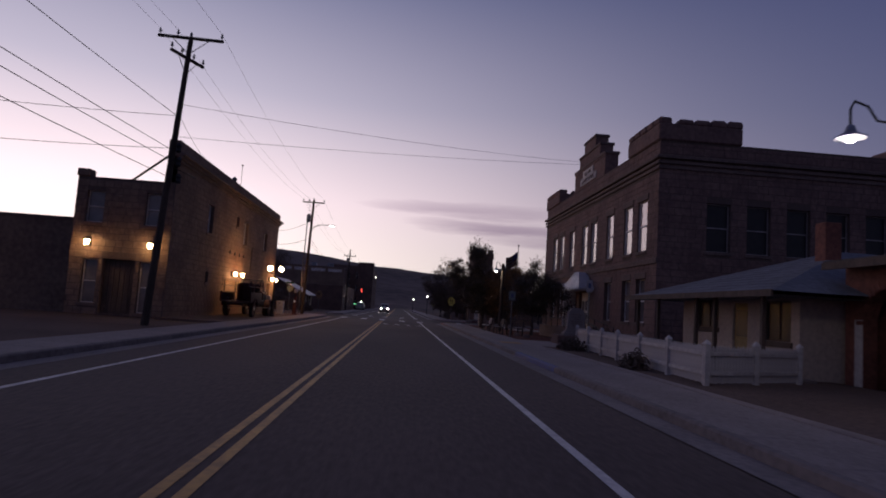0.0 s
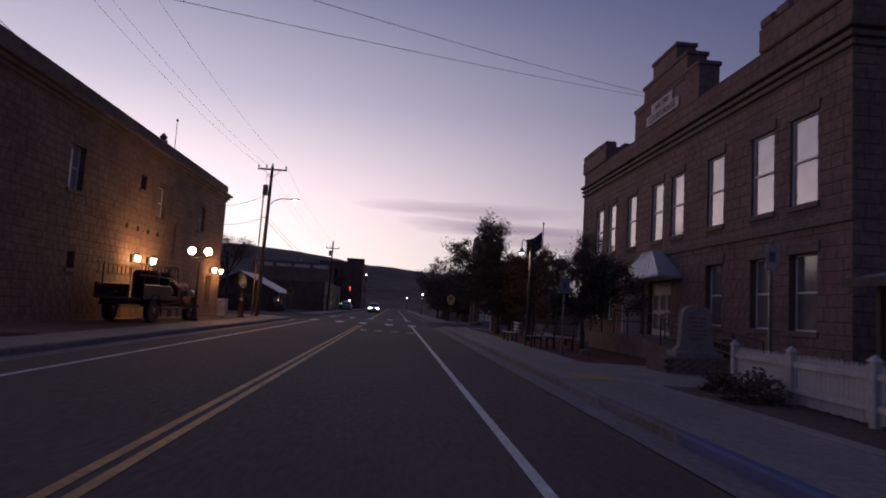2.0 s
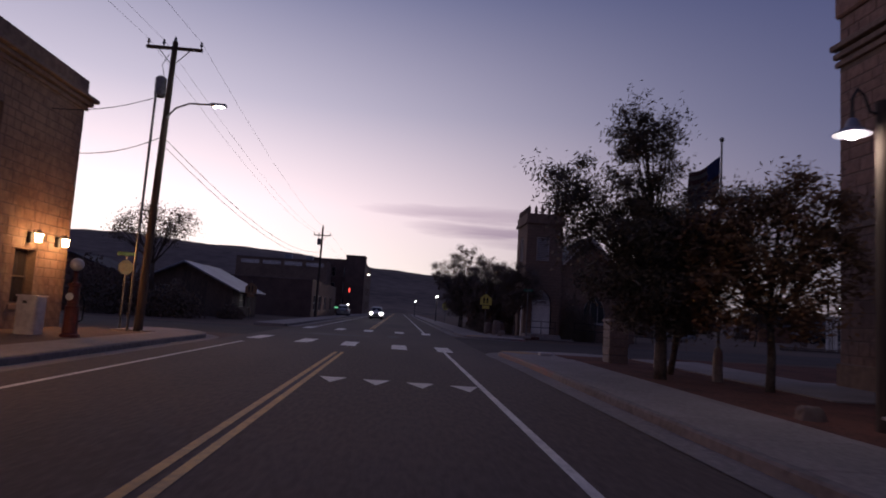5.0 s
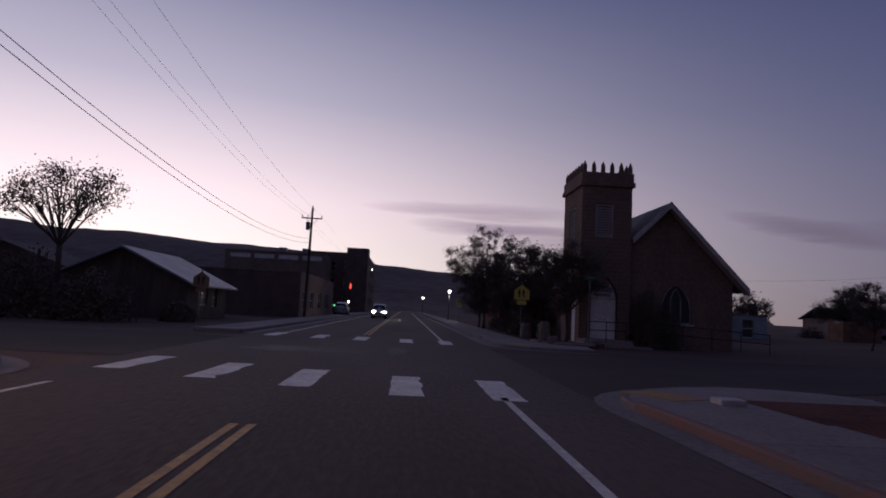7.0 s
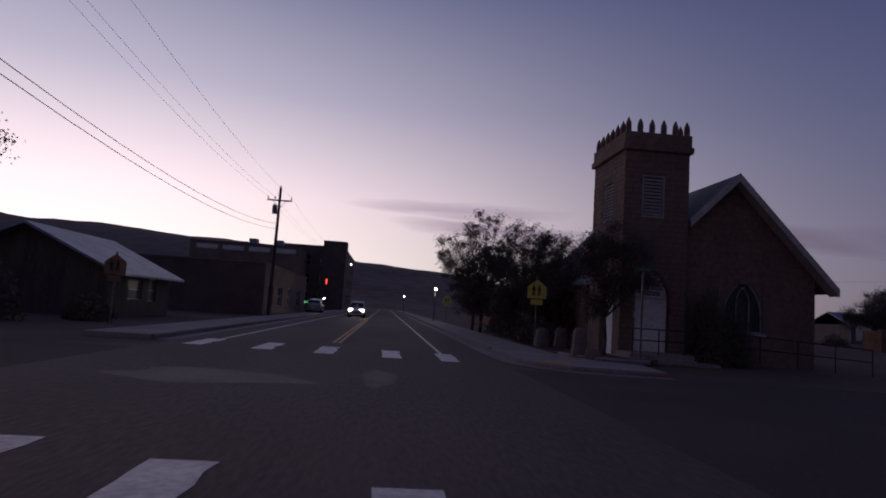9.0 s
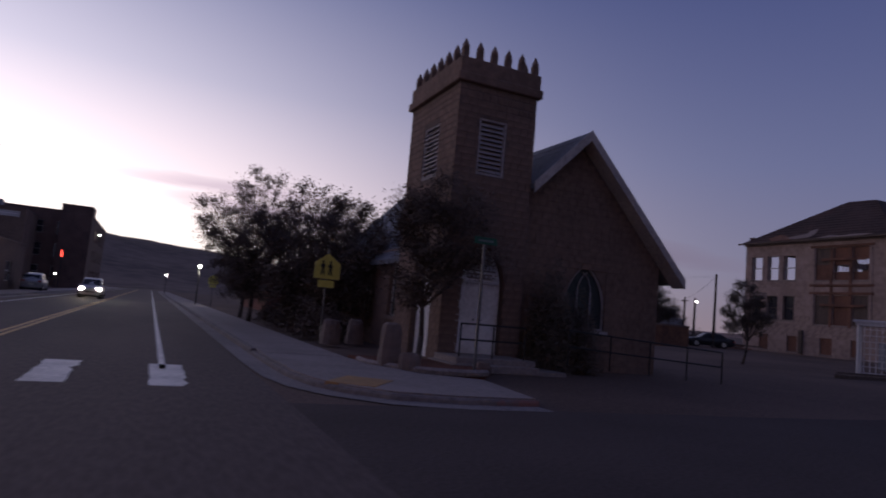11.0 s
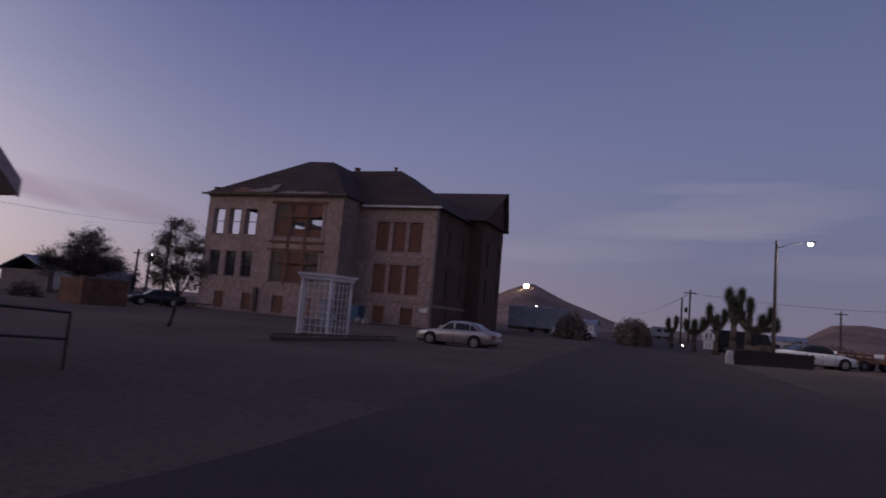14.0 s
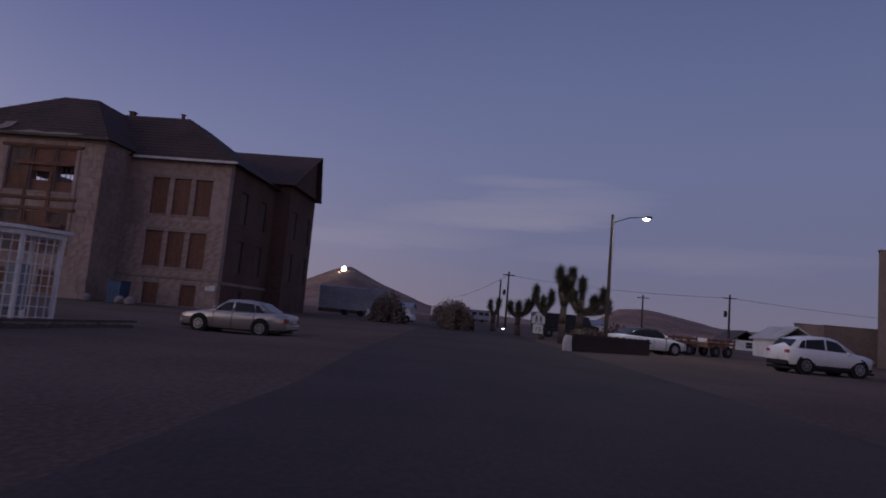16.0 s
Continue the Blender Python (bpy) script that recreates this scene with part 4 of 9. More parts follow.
# ---- firehouse on the west side ----
def firehouse():
    X, Y0, Y1 = -12.35, 50.1, 78.2
    c = thing("firehouse", (-17, 64, 0), "two-storey rough stone firehouse with a heavy cornice and wall lanterns", "building")
    ups = [(56.1, 57.2, 5.2, 6.95), (65.2, 66.4, 5.3, 7.0), (72.3, 73.5, 5.45, 7.0)]
    slots = [(62.8, 63.5, 6.4, 7.1), (56.6, 57.2, 2.15, 2.8), (68.0, 68.4, 3.6, 5.3)]
    lows = [(75.0, 76.2, 0.9, 2.7)]
    m = Mesh()
    wall_cells(m, "x", X, -0.5, Y0, Y1, 0, 8.5, ups + slots + lows)
    m.make("street_wall", MORTAR, c)
    stone_courses(c, "x", X, 1, Y0, Y1, 0, 8.4, ups + slots + lows, FIRE_STONE, 0.32, 0.62, 11, 0.012, 280, near=lambda p, q, z: p > 54 and z < 7)
    so = [(-16.75, -15.85, 4.75, 6.4), (-13.75, -12.95, 4.75, 6.45), (-16.6, -15.85, 0.6, 2.85), (-13.75, -12.95, 0.2, 2.85), (-15.6, -14.0, 0.1, 2.9)]
    m = Mesh()
    wall_cells(m, "y", Y0, 0.5, -17.3, X - 0.5, 0, 7.1, so)
    m.box(X - 0.5, Y0, 7.1, X, Y0 + 0.5, 8.5)
    m.make("south_wall", MORTAR, c)
    stone_courses(c, "y", Y0, -1, -17.3, X - 0.02, 0, 7.05, so, FIRE_STONE, 0.32, 0.62, 12, 0.012)
    m = Mesh()
    m.box(-17.3, Y0 + 0.5, 0, -16.8, Y1 - 0.5, 7.1)
    m.box(-17.3, Y1 - 0.5, 0, X - 0.5, Y1, 8.5)
    m.make("rear_wall", FIRE_STONE, c)
    Mesh().box(-16.8, Y0 + 0.5, 6.6, X - 0.5, Y1 - 0.5, 6.75).make("flat_roof", SHINGLE, c)
    Mesh().box(-17.35, Y0 - 0.1, 7.1, -16.7, Y0 + 0.6, 7.5, 0.05).make("corner_pier", FIRE_STONE, c)
    m = Mesh()
    m.box(X - 0.55, Y0 - 0.05, 8.5, X + 0.06, Y1 + 0.05, 9.38, 0.03)
    m.make("parapet", FIRE_STONE, c)
    for z, d in ((8.22, 0.10), (8.40, 0.22), (8.58, 0.36)):
        Mesh().box(X + 0.0, Y0 - 0.05, z, X + d, Y1 + d, z + 0.15, 0.02).make("cornice_moulding", STONE_TRIM, c)
    # lean-to roof behind the parapet
    m = Mesh()
    m.prism([(X - 0.55, 8.7), (X - 2.4, 7.15), (X - 2.4, 7.05), (X - 0.55, 8.6)], "y", Y0 + 0.3, Y0 + 0.42)
    m.make("parapet_brace", BLACK, c)
    for a, b, z0, z1 in ups:
        window(c, "x", X, -1, a, b, z0, z1, MIRRORED, WHITE, 2, 1, STONE_TRIM, 0.22)
    for a, b, z0, z1 in slots:
        window(c, "x", X, -1, a, b, z0, z1, GLASS, DARKWOOD, 1, 1, STONE_TRIM, 0.25)
    for a, b, z0, z1 in lows:
        window(c, "x", X, -1, a, b, z0, z1, GLASS, DARKWOOD, 2, 1, STONE_TRIM, 0.25)
    for i, (a, b, z0, z1) in enumerate(so):
        if i == 4:
            dd = Mesh().box(a, Y0 + 0.3, z0, b, Y0 + 0.38, z1).make("garage_door", DARKWOOD, c, "dark double garage door")
            for k in range(6):
                Mesh().box(a + k * 0.267 + 0.015, Y0 + 0.27, z0 + 0.05, a + k * 0.267 + 0.252, Y0 + 0.30, z1 - 0.05, 0.01).make("plank", DARKWOOD, dd)
        else:
            window(c, "y", Y0, 1, a, b, z0, z1, GLASS_PALE, OFFWHITE, 2, 1, STONE_TRIM, 0.2)
    for i, y in enumerate((61.6, 62.9, 64.2, 65.5)):
        Mesh().box(X - 0.1, y, 4.3, X + 0.07, y + 0.16, 4.55, 0.02).make("tie_plate", BLACK, c)
    m = Mesh().lathe((-16.2, 75.4, 6.75), [(0.14, 0), (0.14, 4.5), (0.27, 4.52), (0.27, 4.68), (0.16, 4.74), (0.30, 4.92), (0.30, 5.05), (0.16, 5.1), (0.27, 5.28), (0.05, 5.55)], 10)
    m.make("vent_cowl", STEEL, c, "stacked sheet-metal vent cowl on the roof")
    Mesh().tube((-16.1, 77.4, 6.7), (-16.1, 77.4, 13.75), 0.035, 0.025, 6).ball((-16.1, 77.4, 13.8), 0.10, 8).make("roof_mast", BLACK, c)


firehouse()


def wall_lantern(x, y, z, dx, dy, group="wall lanterns"):
    t = thing("wall_lantern", (x, y, z), "lit carriage lantern on the firehouse wall", "wall lamp", group)
    Mesh().box(x - 0.07 - 0.02 * abs(dx), y - 0.07, z - 0.18, x + 0.07, y + 0.07, z + 0.18, 0.01).make("back_plate", BLACK, t)
    a = (x + dx * 0.28, y + dy * 0.28, z)
    Mesh().path([(x, y, z + 0.1), (x + dx * 0.15, y + dy * 0.15, z + 0.26), (a[0], a[1], z + 0.22)], 0.015, 6).make("arm", BLACK, t)
    Mesh().lathe((a[0], a[1], z), [(0.04, -0.15), (0.09, -0.12), (0.125, 0.12)], 10).make("glass_body", BULB_WARM, t, "glowing warm glass lantern body")
    Mesh().lathe((a[0], a[1], z), [(0.15, 0.13), (0.06, 0.22), (0.02, 0.28)], 8).make("cap", BLACK, t)
    lamp("lantern_light", (x + dx * 0.55, y + dy * 0.55, z + 0.02), 64 if dx else 5, (1.0, 0.43, 0.15), 0.12)


for y, z in ((62.5, 2.95), (64.5, 2.95), (75.6, 3.1), (77.3, 3.1)):
    wall_lantern(-12.28, y, z, 1, 0)
for x in (-16.35, -13.2):
    wall_lantern(x, 50.02, 3.68, 0, -1)


# low building west of the firehouse and on down the street
def plain_block(name, x0, y0, x1, y1, z, wall, roof, label, openings=(), gable=None, category="building", flat=True, tin=None):
    c = thing(name, ((x0 + x1) / 2, (y0 + y1) / 2, 0), label, category)
    m = Mesh()
    b = gz(x0) - 0.1
    east = [o for o in openings if o[0] == "e"]
    south = [o for o in openings if o[0] == "s"]
    west = [o for o in openings if o[0] == "w"]
    wall_cells(m, "x", x1, -0.3, y0, y1, b, z, [o[1:5] for o in east])
    m.make("wall", wall, c)
    m = Mesh()
    wall_cells(m, "y", y0, 0.3, x0 + 0.3, x1 - 0.3, b, z, [o[1:5] for o in south])
    m.make("wall", wall, c)
    m = Mesh()
    wall_cells(m, "x", x0, 0.3, y0, y1, b, z, [o[1:5] for o in west])
    m.make("wall", wall, c)
    Mesh().box(x0 + 0.3, y1 - 0.3, b, x1 - 0.3, y1, z).make("wall", wall, c)
    for o in east:
        window(c, "x", x1, -1, *o[1:5], o[5], OFFWHITE, 2, 1, None, 0.1)
    for o in south:
        window(c, "y", y0, 1, *o[1:5], o[5], OFFWHITE, 2, 1, None, 0.1)
    for o in west:
        window(c, "x", x0, 1, *o[1:5], o[5], OFFWHITE, 2, 1, None, 0.1)
    if gable:
        ax, rise, over = gable
        r = Mesh()
        if ax == "y":
            mid = (x0 + x1) / 2
            r.prism([(x0 - over, z - over * rise / (mid - x0)), (mid, z + rise), (x1 + over, z - over * rise / (mid - x0)), (x1 + over, z + 0.12 - over * rise / (mid - x0)), (mid, z + rise + 0.14), (x0 - over, z + 0.12 - over * rise / (mid - x0))], "y", y0 - over, y1 + over)
            e = Mesh().prism([(x0 + 0.02, z), (mid, z + rise - 0.02), (x1 - 0.02, z)], "y", y0 + 0.02, y0 + 0.25)
        else:
            mid = (y0 + y1) / 2
            r.prism([(y0 - over, z - over * rise / (mid - y0)), (mid, z + rise), (y1 + over, z - over * rise / (mid - y0)), (y1 + over, z + 0.12 - over * rise / (mid - y0)), (mid, z + rise + 0.14), (y0 - over, z + 0.12 - over * rise / (mid - y0))], "x", x0 - over, x1 + over)
            e = Mesh().prism([(y0 + 0.02, z), (mid, z + rise - 0.02), (y1 - 0.02, z)], "x", x1 - 0.25, x1 - 0.02)
        r.make("roof", roof, c)
        e.make("gable_end", wall, c)
    else:
        r = Mesh().box(x0 + 0.3, y0 + 0.3, z - 0.5, x1 - 0.3, y1 - 0.3, z - 0.4)
        r.make("roof", roof, c)
        Mesh().box(x0 - 0.06, y0 - 0.06, z, x1 + 0.06, y0 + 0.34, z + 0.16, 0.02).make("coping", STONE_TRIM, c)
        Mesh().box(x1 - 0.34, y0 + 0.34, z, x1 + 0.06, y1 + 0.06, z + 0.16, 0.02).make("coping", STONE_TRIM, c)
    return c


plain_block("annex", -40, 51.5, -17.4, 66, 4.9, FIRE_STONE, SHINGLE, "low dark stone annex beside the firehouse", [("s", -38, -36.8, 1.0, 2.8, GLASS_PALE), ("s", -33, -31.8, 1.0, 2.8, GLASS_PALE), ("s", -27, -25.8, 0.9, 2.8, GLASS_PALE), ("s", -23, -21.8, 0.9, 2.8, GLASS_PALE)])
plain_block("tin_roof_shed", -22, 110.5, -14.0, 119.5, 2.45, DARKWOOD, TIN, "low dark shed with a sloping sheet-metal roof", [("s", -20.4, -19.2, 0.9, 2.4, GLASS_PALE), ("e", 113, 115, 0.9, 2.0, DULL_GLASS), ("e", 116, 117.2, 0.8, 2.1, DULL_GLASS)], ("y", 1.9, 0.7), "shed")
plain_block("shop_row", -21, 132, -10.4, 160, 4.3, DARKBRICK, SHINGLE, "row of low brick shops along the main street", [("e", 134, 136.5, 0.8, 2.6, GLASS), ("e", 139, 141.5, 0.8, 2.6, GLASS), ("e", 145, 147.5, 0.8, 2.6, GLASS_PALE), ("e", 152, 154.5, 0.8, 2.6, GLASS)])
plain_block("hotel", -20.5, 200, -8.6, 236, 11.9, DARKBRICK, SHINGLE, "tall dark brick hotel with a flat cornice roof", [("e", 203 + 4 * i, 204.3 + 4 * i, 1.2 + 3.5 * k, 3.2 + 3.5 * k, GLASS) for i in range(8) for k in range(3)] + [("s", -19 + 3 * i, -17.8 + 3 * i, 1.2 + 3.5 * k, 3.2 + 3.5 * k, GLASS) for i in range(3) for k in range(3)])
plain_block("hotel_tower", -12.6, 199.4, -8.3, 204.5, 12.9, DARKBRICK, SHINGLE, "raised brick corner bay of the hotel")
motel = plain_block("hillside_block", -34, 189, -15.5, 199, 10.5, FIRE_STONE, TIN, "long dark hillside building with a high strip of windows", [("s", -33 + 4.4 * i, -29.4 + 4.4 * i, 9.3, 10.1, MIRRORED) for i in range(4)])
for vx in (-23.8, -19.4):
    Mesh().box(vx - 0.7, 190.2, 10.0, vx + 0.7, 192, 11.6, 0.05).make("roof_cooler", TIN, motel, "boxy rooftop cooler")
plain_block("far_house", -40, 126, -30, 134, 3.6, DARKBRICK, SHINGLE, "small dark house with a pitched roof", [("e", 128, 129.4, 1.2, 2.6, GLASS)], ("y", 1.8, 0.5), "house")
plain_block("far_shop", 12, 150, 22, 168, 4.4, BRICK, SHINGLE, "low dark shop beyond the church trees", [("w", 153, 156, 0.9, 2.8, GLASS), ("w", 160, 163, 0.9, 2.8, GLASS)])


# ---- church ----
def pointed(u0, u1, z0, z1, n=7):
    """The outline of a pointed arch opening."""
    w, s = u1 - u0, z1 - 0.9 * (u1 - u0)
    left = [(u0 + w - w * math.cos(a), s + w * 1.04 * math.sin(a)) for a in np.linspace(0, math.radians(60), n)]
    right = [(u0 + u1 - u, z) for u, z in left[::-1]]
    return [(u0, z0)] + left + right[1:] + [(u1, z0)]


def arch_fill(mesh, u0, u1, z0, z1, axis, face, depth, slot=0):
    """Wall that fills a rectangular hole round a pointed arch."""
    o = pointed(u0, u1, z0, z1)
    body = o[1:-1]
    mid = len(body) // 2
    top = max(z for _, z in body) + 0.001
    zt = max(z1, top)
    a, b = sorted((face, face + depth))
    L = [p for p in body[:mid + 1]]
    R = [p for p in body[mid:]]
    for side, corner in ((L, (u0, zt)), (R, (u1, zt))):
        poly = [corner] + (side if side is R else side)
        mesh.prism(poly, axis, a, b, slot)


def church():
    c = thing("church", (14, 108, 0), "dark stone church with a crenellated corner tower and steep gable roof", "church")
    # tower
    x0, x1, y0, y1, top = 8.95, 11.6, 101.6, 105.4, 8.35
    sdoor, louv = (9.45, 10.98, 0.36, 3.68), (9.68, 10.62, 5.66, 7.38)
    wdoor, wl_ = (102.4, 103.9, 0.12, 3.1), (102.9, 104.1, 5.66, 7.38)
    m = Mesh()
    wall_cells(m, "y", y0, 0.4, x0, x1, -0.1, top, [sdoor, louv])
    m.make("tower_wall", MORTAR, c)
    m = Mesh()
    wall_cells(m, "x", x0, 0.4, y0 + 0.4, y1, -0.1, top, [wdoor, wl_])
    m.make("tower_wall", MORTAR, c)
    Mesh().box(x1 - 0.4, y0 + 0.4, -0.1, x1, y1, top).make("tower_wall", MORTAR, c)
    Mesh().box(x0 + 0.4, y1 - 0.4, -0.1, x1 - 0.4, y1, top).make("tower_wall", MORTAR, c)
    Mesh().box(x0 + 0.4, y0 + 0.4, 7.9, x1 - 0.4, y1 - 0.4, 8.0).make("tower_roof", SHINGLE, c)
    a = Mesh()
    arch_fill(a, *sdoor, "y", y0 + 0.02, 0.36)
    arch_fill(a, *wdoor, "x", x0 + 0.02, 0.36)
    a.make("arch_surround", CH_STONE, c)
    sh = [(9.55, 10.95, 0.12, 2.6), (9.65, 10.85, 2.6, 3.05), louv]
    stone_courses(c, "y", y0, -1, x0 - 0.02, x1 + 0.02, 0, 8.3, sh + [(9.95, 10.55, 3.0, 3.4)], CH_STONE, 0.21, 0.44, 21, 0.012, 200)
    stone_courses(c, "x", x0, -1, y0, y1, 0, 8.3, [wdoor, wl_], CH_STONE, 0.21, 0.44, 22, 0.012, 90)
    stone_courses(c, "x", x1, 1, y0, y1, 0, 8.3, [], CH_STONE, 0.21, 0.44, 23, 0.012)
    m = Mesh()
    m.box(x0 - 0.14, y0 - 0.14, 8.35, x1 + 0.14, y1 + 0.14, 8.62, 0.03)
    m.box(x0 - 0.07, y0 - 0.07, 8.62, x1 + 0.07, y0 + 0.3, 9.10, 0.02)
    m.box(x0 - 0.07, y1 - 0.3, 8.62, x1 + 0.07, y1 + 0.07, 9.10, 0.02)
    m.box(x0 - 0.07, y0 + 0.3, 8.62, x0 + 0.3, y1 - 0.3, 9.10, 0.02)
    m.box(x1 - 0.3, y0 + 0.3, 8.62, x1 + 0.07, y1 - 0.3, 9.10, 0.02)
    m.make("tower_parapet", CH_STONE, c)
    spots = [(x0 + 0.1 + (x1 - x0 - 0.2) * i / 5, y) for i in range(6) for y in (y0 + 0.1, y1 - 0.1)]
    spots += [(x, y0 + 0.1 + (y1 - y0 - 0.2) * i / 6) for i in range(1, 6) for x in (x0 + 0.1, x1 - 0.1)]
    shape = None
    for x, y in spots:
        if shape is None:
            q = Mesh()
            q.box(-0.10, -0.10, 0, 0.10, 0.10, 0.36, 0.03)
            q.lathe((0, 0, 0.34), [(0.12, 0), (0.11, 0.08), (0.03, 0.26), (0.005, 0.30)], 8)
            ob = q.make("merlon", CH_STONE, c)
            shape = ob.data
        else:
            ob = new("merlon", shape)
            ob.parent = c
            ob.matrix_parent_inverse = root_of(c).inverted()
        ob.location = (x, y, 9.08)
    # louvres and doors
    for axis, face, (u0, u1, z0, z1) in (("y", y0, louv), ("x", x0, wl_)):
        f = Mesh()
        for cell in ((u0, u0 + 0.07, z0, z1), (u1 - 0.07, u1, z0, z1), (u0 + 0.07, u1 - 0.07, z0, z0 + 0.07), (u0 + 0.07, u1 - 0.07, z1 - 0.07, z1)):
            put_cell(f, axis, face + 0.02, 0.10, *cell)
        fr = f.make("louvre_frame", LOUVRE, c, "weathered grey belfry louvre")
        b = Mesh()
        put_cell(b, axis, face + 0.14, 0.03, u0 + 0.02, u1 - 0.02, z0 + 0.02, z1 - 0.02)
        b.make("backing", DARKWOOD, fr)
        for i in range(11):
            z = z0 + 0.10 + i * (z1 - z0 - 0.2) / 11
            s = Mesh()
            poly = [(face + 0.02, z), (face + 0.035, z), (face + 0.13, z + 0.12), (face + 0.115, z + 0.12)]
            if axis == "y":
                s.add([(u, p, q) for u in (u0 + 0.075, u1 - 0.075) for p, q in poly], [(0, 1, 2, 3), (7, 6, 5, 4), (0, 4, 5, 1), (1, 5, 6, 2), (2, 6, 7, 3), (3, 7, 4, 0)])
            else:
                s.prism([(u0 + 0.075, z), (u1 - 0.075, z), (u1 - 0.075, z + 0.05), (u0 + 0.075, z + 0.05)], "x", face + 0.03, face + 0.12)
            s.make("slat", LOUVRE, fr)
    d = Mesh().prism(pointed(9.5, 10.93, 0.36, 3.63), "y", y0 + 0.22, y0 + 0.28)
    dr = d.make("church_door", WHITE, c, "white pointed double door of the church")
    Mesh().box(9.52, y0 + 0.17, 2.42, 10.91, y0 + 0.22, 2.51, 0.01).make("transom_bar", OFFWHITE, dr)
    for a0 in (9.60, 10.26):
        Mesh().box(a0, y0 + 0.195, 0.50, a0 + 0.57, y0 + 0.22, 2.30, 0.008).make("door_panel", WHITE, dr)
        Mesh().ball((a0 + (0.50 if a0 < 10 else 0.07), y0 + 0.18, 1.35), 0.03, 8).make("knob", BLACK, dr)
    for z0_, z1_, w, count in ((2.80, 3.02, 1.06, 9), (2.57, 2.73, 0.84, 6)):
        strip = Mesh().box(10.22 - w / 2, y0 + 0.195, z0_, 10.22 + w / 2, y0 + 0.215, z1_, 0.004).make("name_strip", STONE_TRIM, dr, "dark name strip over the door")
        for k in range(count):
            u = 10.22 - w / 2 + w * (k + 0.5) / count
            Mesh().box(u - 0.3 * w / count, y0 + 0.187, z0_ + 0.04, u + 0.3 * w / count, y0 + 0.193, z1_ - 0.04).make("lettering_bar", OFFWHITE, strip)
    Mesh().prism(pointed(9.86, 10.58, 3.08, 3.56), "y", y0 + 0.195, y0 + 0.215).make("arch_panel", OFFWHITE, dr)
    for k, (f, h) in enumerate(((1.72, 0.20), (1.48, 0.36))):
        Mesh().box(8.85 - 0.2 * (1 - k), y0 - f, 0.0, 11.3, y0 - 0.02, h, 0.015).make("porch_step", CONCRETE, c)
    d = Mesh().prism(pointed(*wdoor), "x", x0 + 0.2, x0 + 0.26)
    d.make("side_door", WHITE, c, "white side door in the tower")
    # nave
    nx0, nx1, ny0, ny1, ridge_x, ridge_z, eave_z = 9.75, 17.3, 102.0, 118.0, 13.65, 7.55, 3.75
    sl = (ridge_z - 0.15 - eave_z) / (nx1 - ridge_x)
    g = Mesh()
    win = (13.45, 15.05, 1.35, 3.5)
    wall_cells(g, "y", ny0, 0.4, x1, nx1, -0.1, eave_z, [win])
    g.prism([(x1, eave_z), (nx1, eave_z), (ridge_x, ridge_z - 0.15), (x1, ridge_z - 0.15 - sl * (ridge_x - x1))], "y", ny0, ny0 + 0.4)
    g.make("gable_wall", MORTAR, c)
    af = Mesh()
    arch_fill(af, *win, "y", ny0 + 0.02, 0.3)
    af.make("window_surround", CH_STONE, c)
    r = random.Random(31)
    blocks = Mesh()
    z = 0.0
    made, shp = 0, {}
    while z < ridge_z - 0.4:
        lim = nx1 - max(0, (z + 0.20 - eave_z)) / sl
        lo = max(x1 + 0.02, ridge_x - (ridge_z - 0.15 - z - 0.28) / sl)
        u = lo - r.uniform(0, 0.4)
        while u < lim:
            w = r.choice((0.32, 0.42, 0.52))
            p, q = max(u, lo), min(u + w, lim)
            u += w
            cut = [(p, q)]
            if win[2] - 0.05 < z + 0.20 and z < win[3] - 0.3:
                cut = [(a_, b_) for a_, b_ in ((p, min(q, win[0])), (max(p, win[1]), q)) if b_ - a_ > 0.1]
            for a_, b_ in cut:
                if b_ - a_ > 0.1:
                    d_ = r.uniform(0.008, 0.016)
                    blocks.box(a_ + 0.005, ny0 - d_, z + 0.005, b_ - 0.005, ny0 + 0.03, z + 0.199, 0.006)
        z += 0.205
    tagged(blocks.make("gable_masonry", CH_STONE, c), "", kind="stuff")
    s = Mesh()
    s.box(nx1 - 0.4, ny0 + 0.4, -0.1, nx1, ny1, eave_z)
    wall_cells(s, "x", nx0, 0.4, y1, ny1, -0.1, eave_z, [(107.2, 108.4, 1.2, 3.1), (110.6, 111.8, 1.2, 3.1), (114.0, 115.2, 1.2, 3.1)])
    s.box(nx0 + 0.4, ny1 - 0.4, -0.1, nx1 - 0.4, ny1, eave_z)
    s.prism([(nx0, eave_z), (nx1, eave_z), (ridge_x, ridge_z - 0.15)], "y", ny1 - 0.4, ny1)
    s.make("nave_wall", CH_STONE, c)
    for a in (107.2, 110.6, 114.0):
        window(c, "x", nx0, 1, a, a + 1.2, 1.2, 3.1, STAIN, OFFWHITE, 2, 2, STONE_TRIM, 0.15)
    # pointed window with tracery
    f = Mesh()
    o = pointed(13.45, 15.05, 1.35, 3.45)
    for a_, b_ in zip(o + [o[0]], o[1:] + [o[0]]):
        if a_ != b_:
            f.tube((a_[0], ny0 + 0.10, a_[1]), (b_[0], ny0 + 0.10, b_[1]), 0.05, 0.05, 6)
    for u in (13.98, 14.52):
        f.box(u - 0.025, ny0 + 0.08, 1.35, u + 0.025, ny0 + 0.13, 2.55)
    for c0, s0 in ((13.98, 1), (14.52, -1)):
        arcp = [(c0 + s0 * 0.55 * (1 - math.cos(t)), 2.5 + 0.75 * math.sin(t)) for t in np.linspace(0, 1.2, 6)]
        f.path([(u, ny0 + 0.105, z_) for u, z_ in arcp], 0.022, 5)
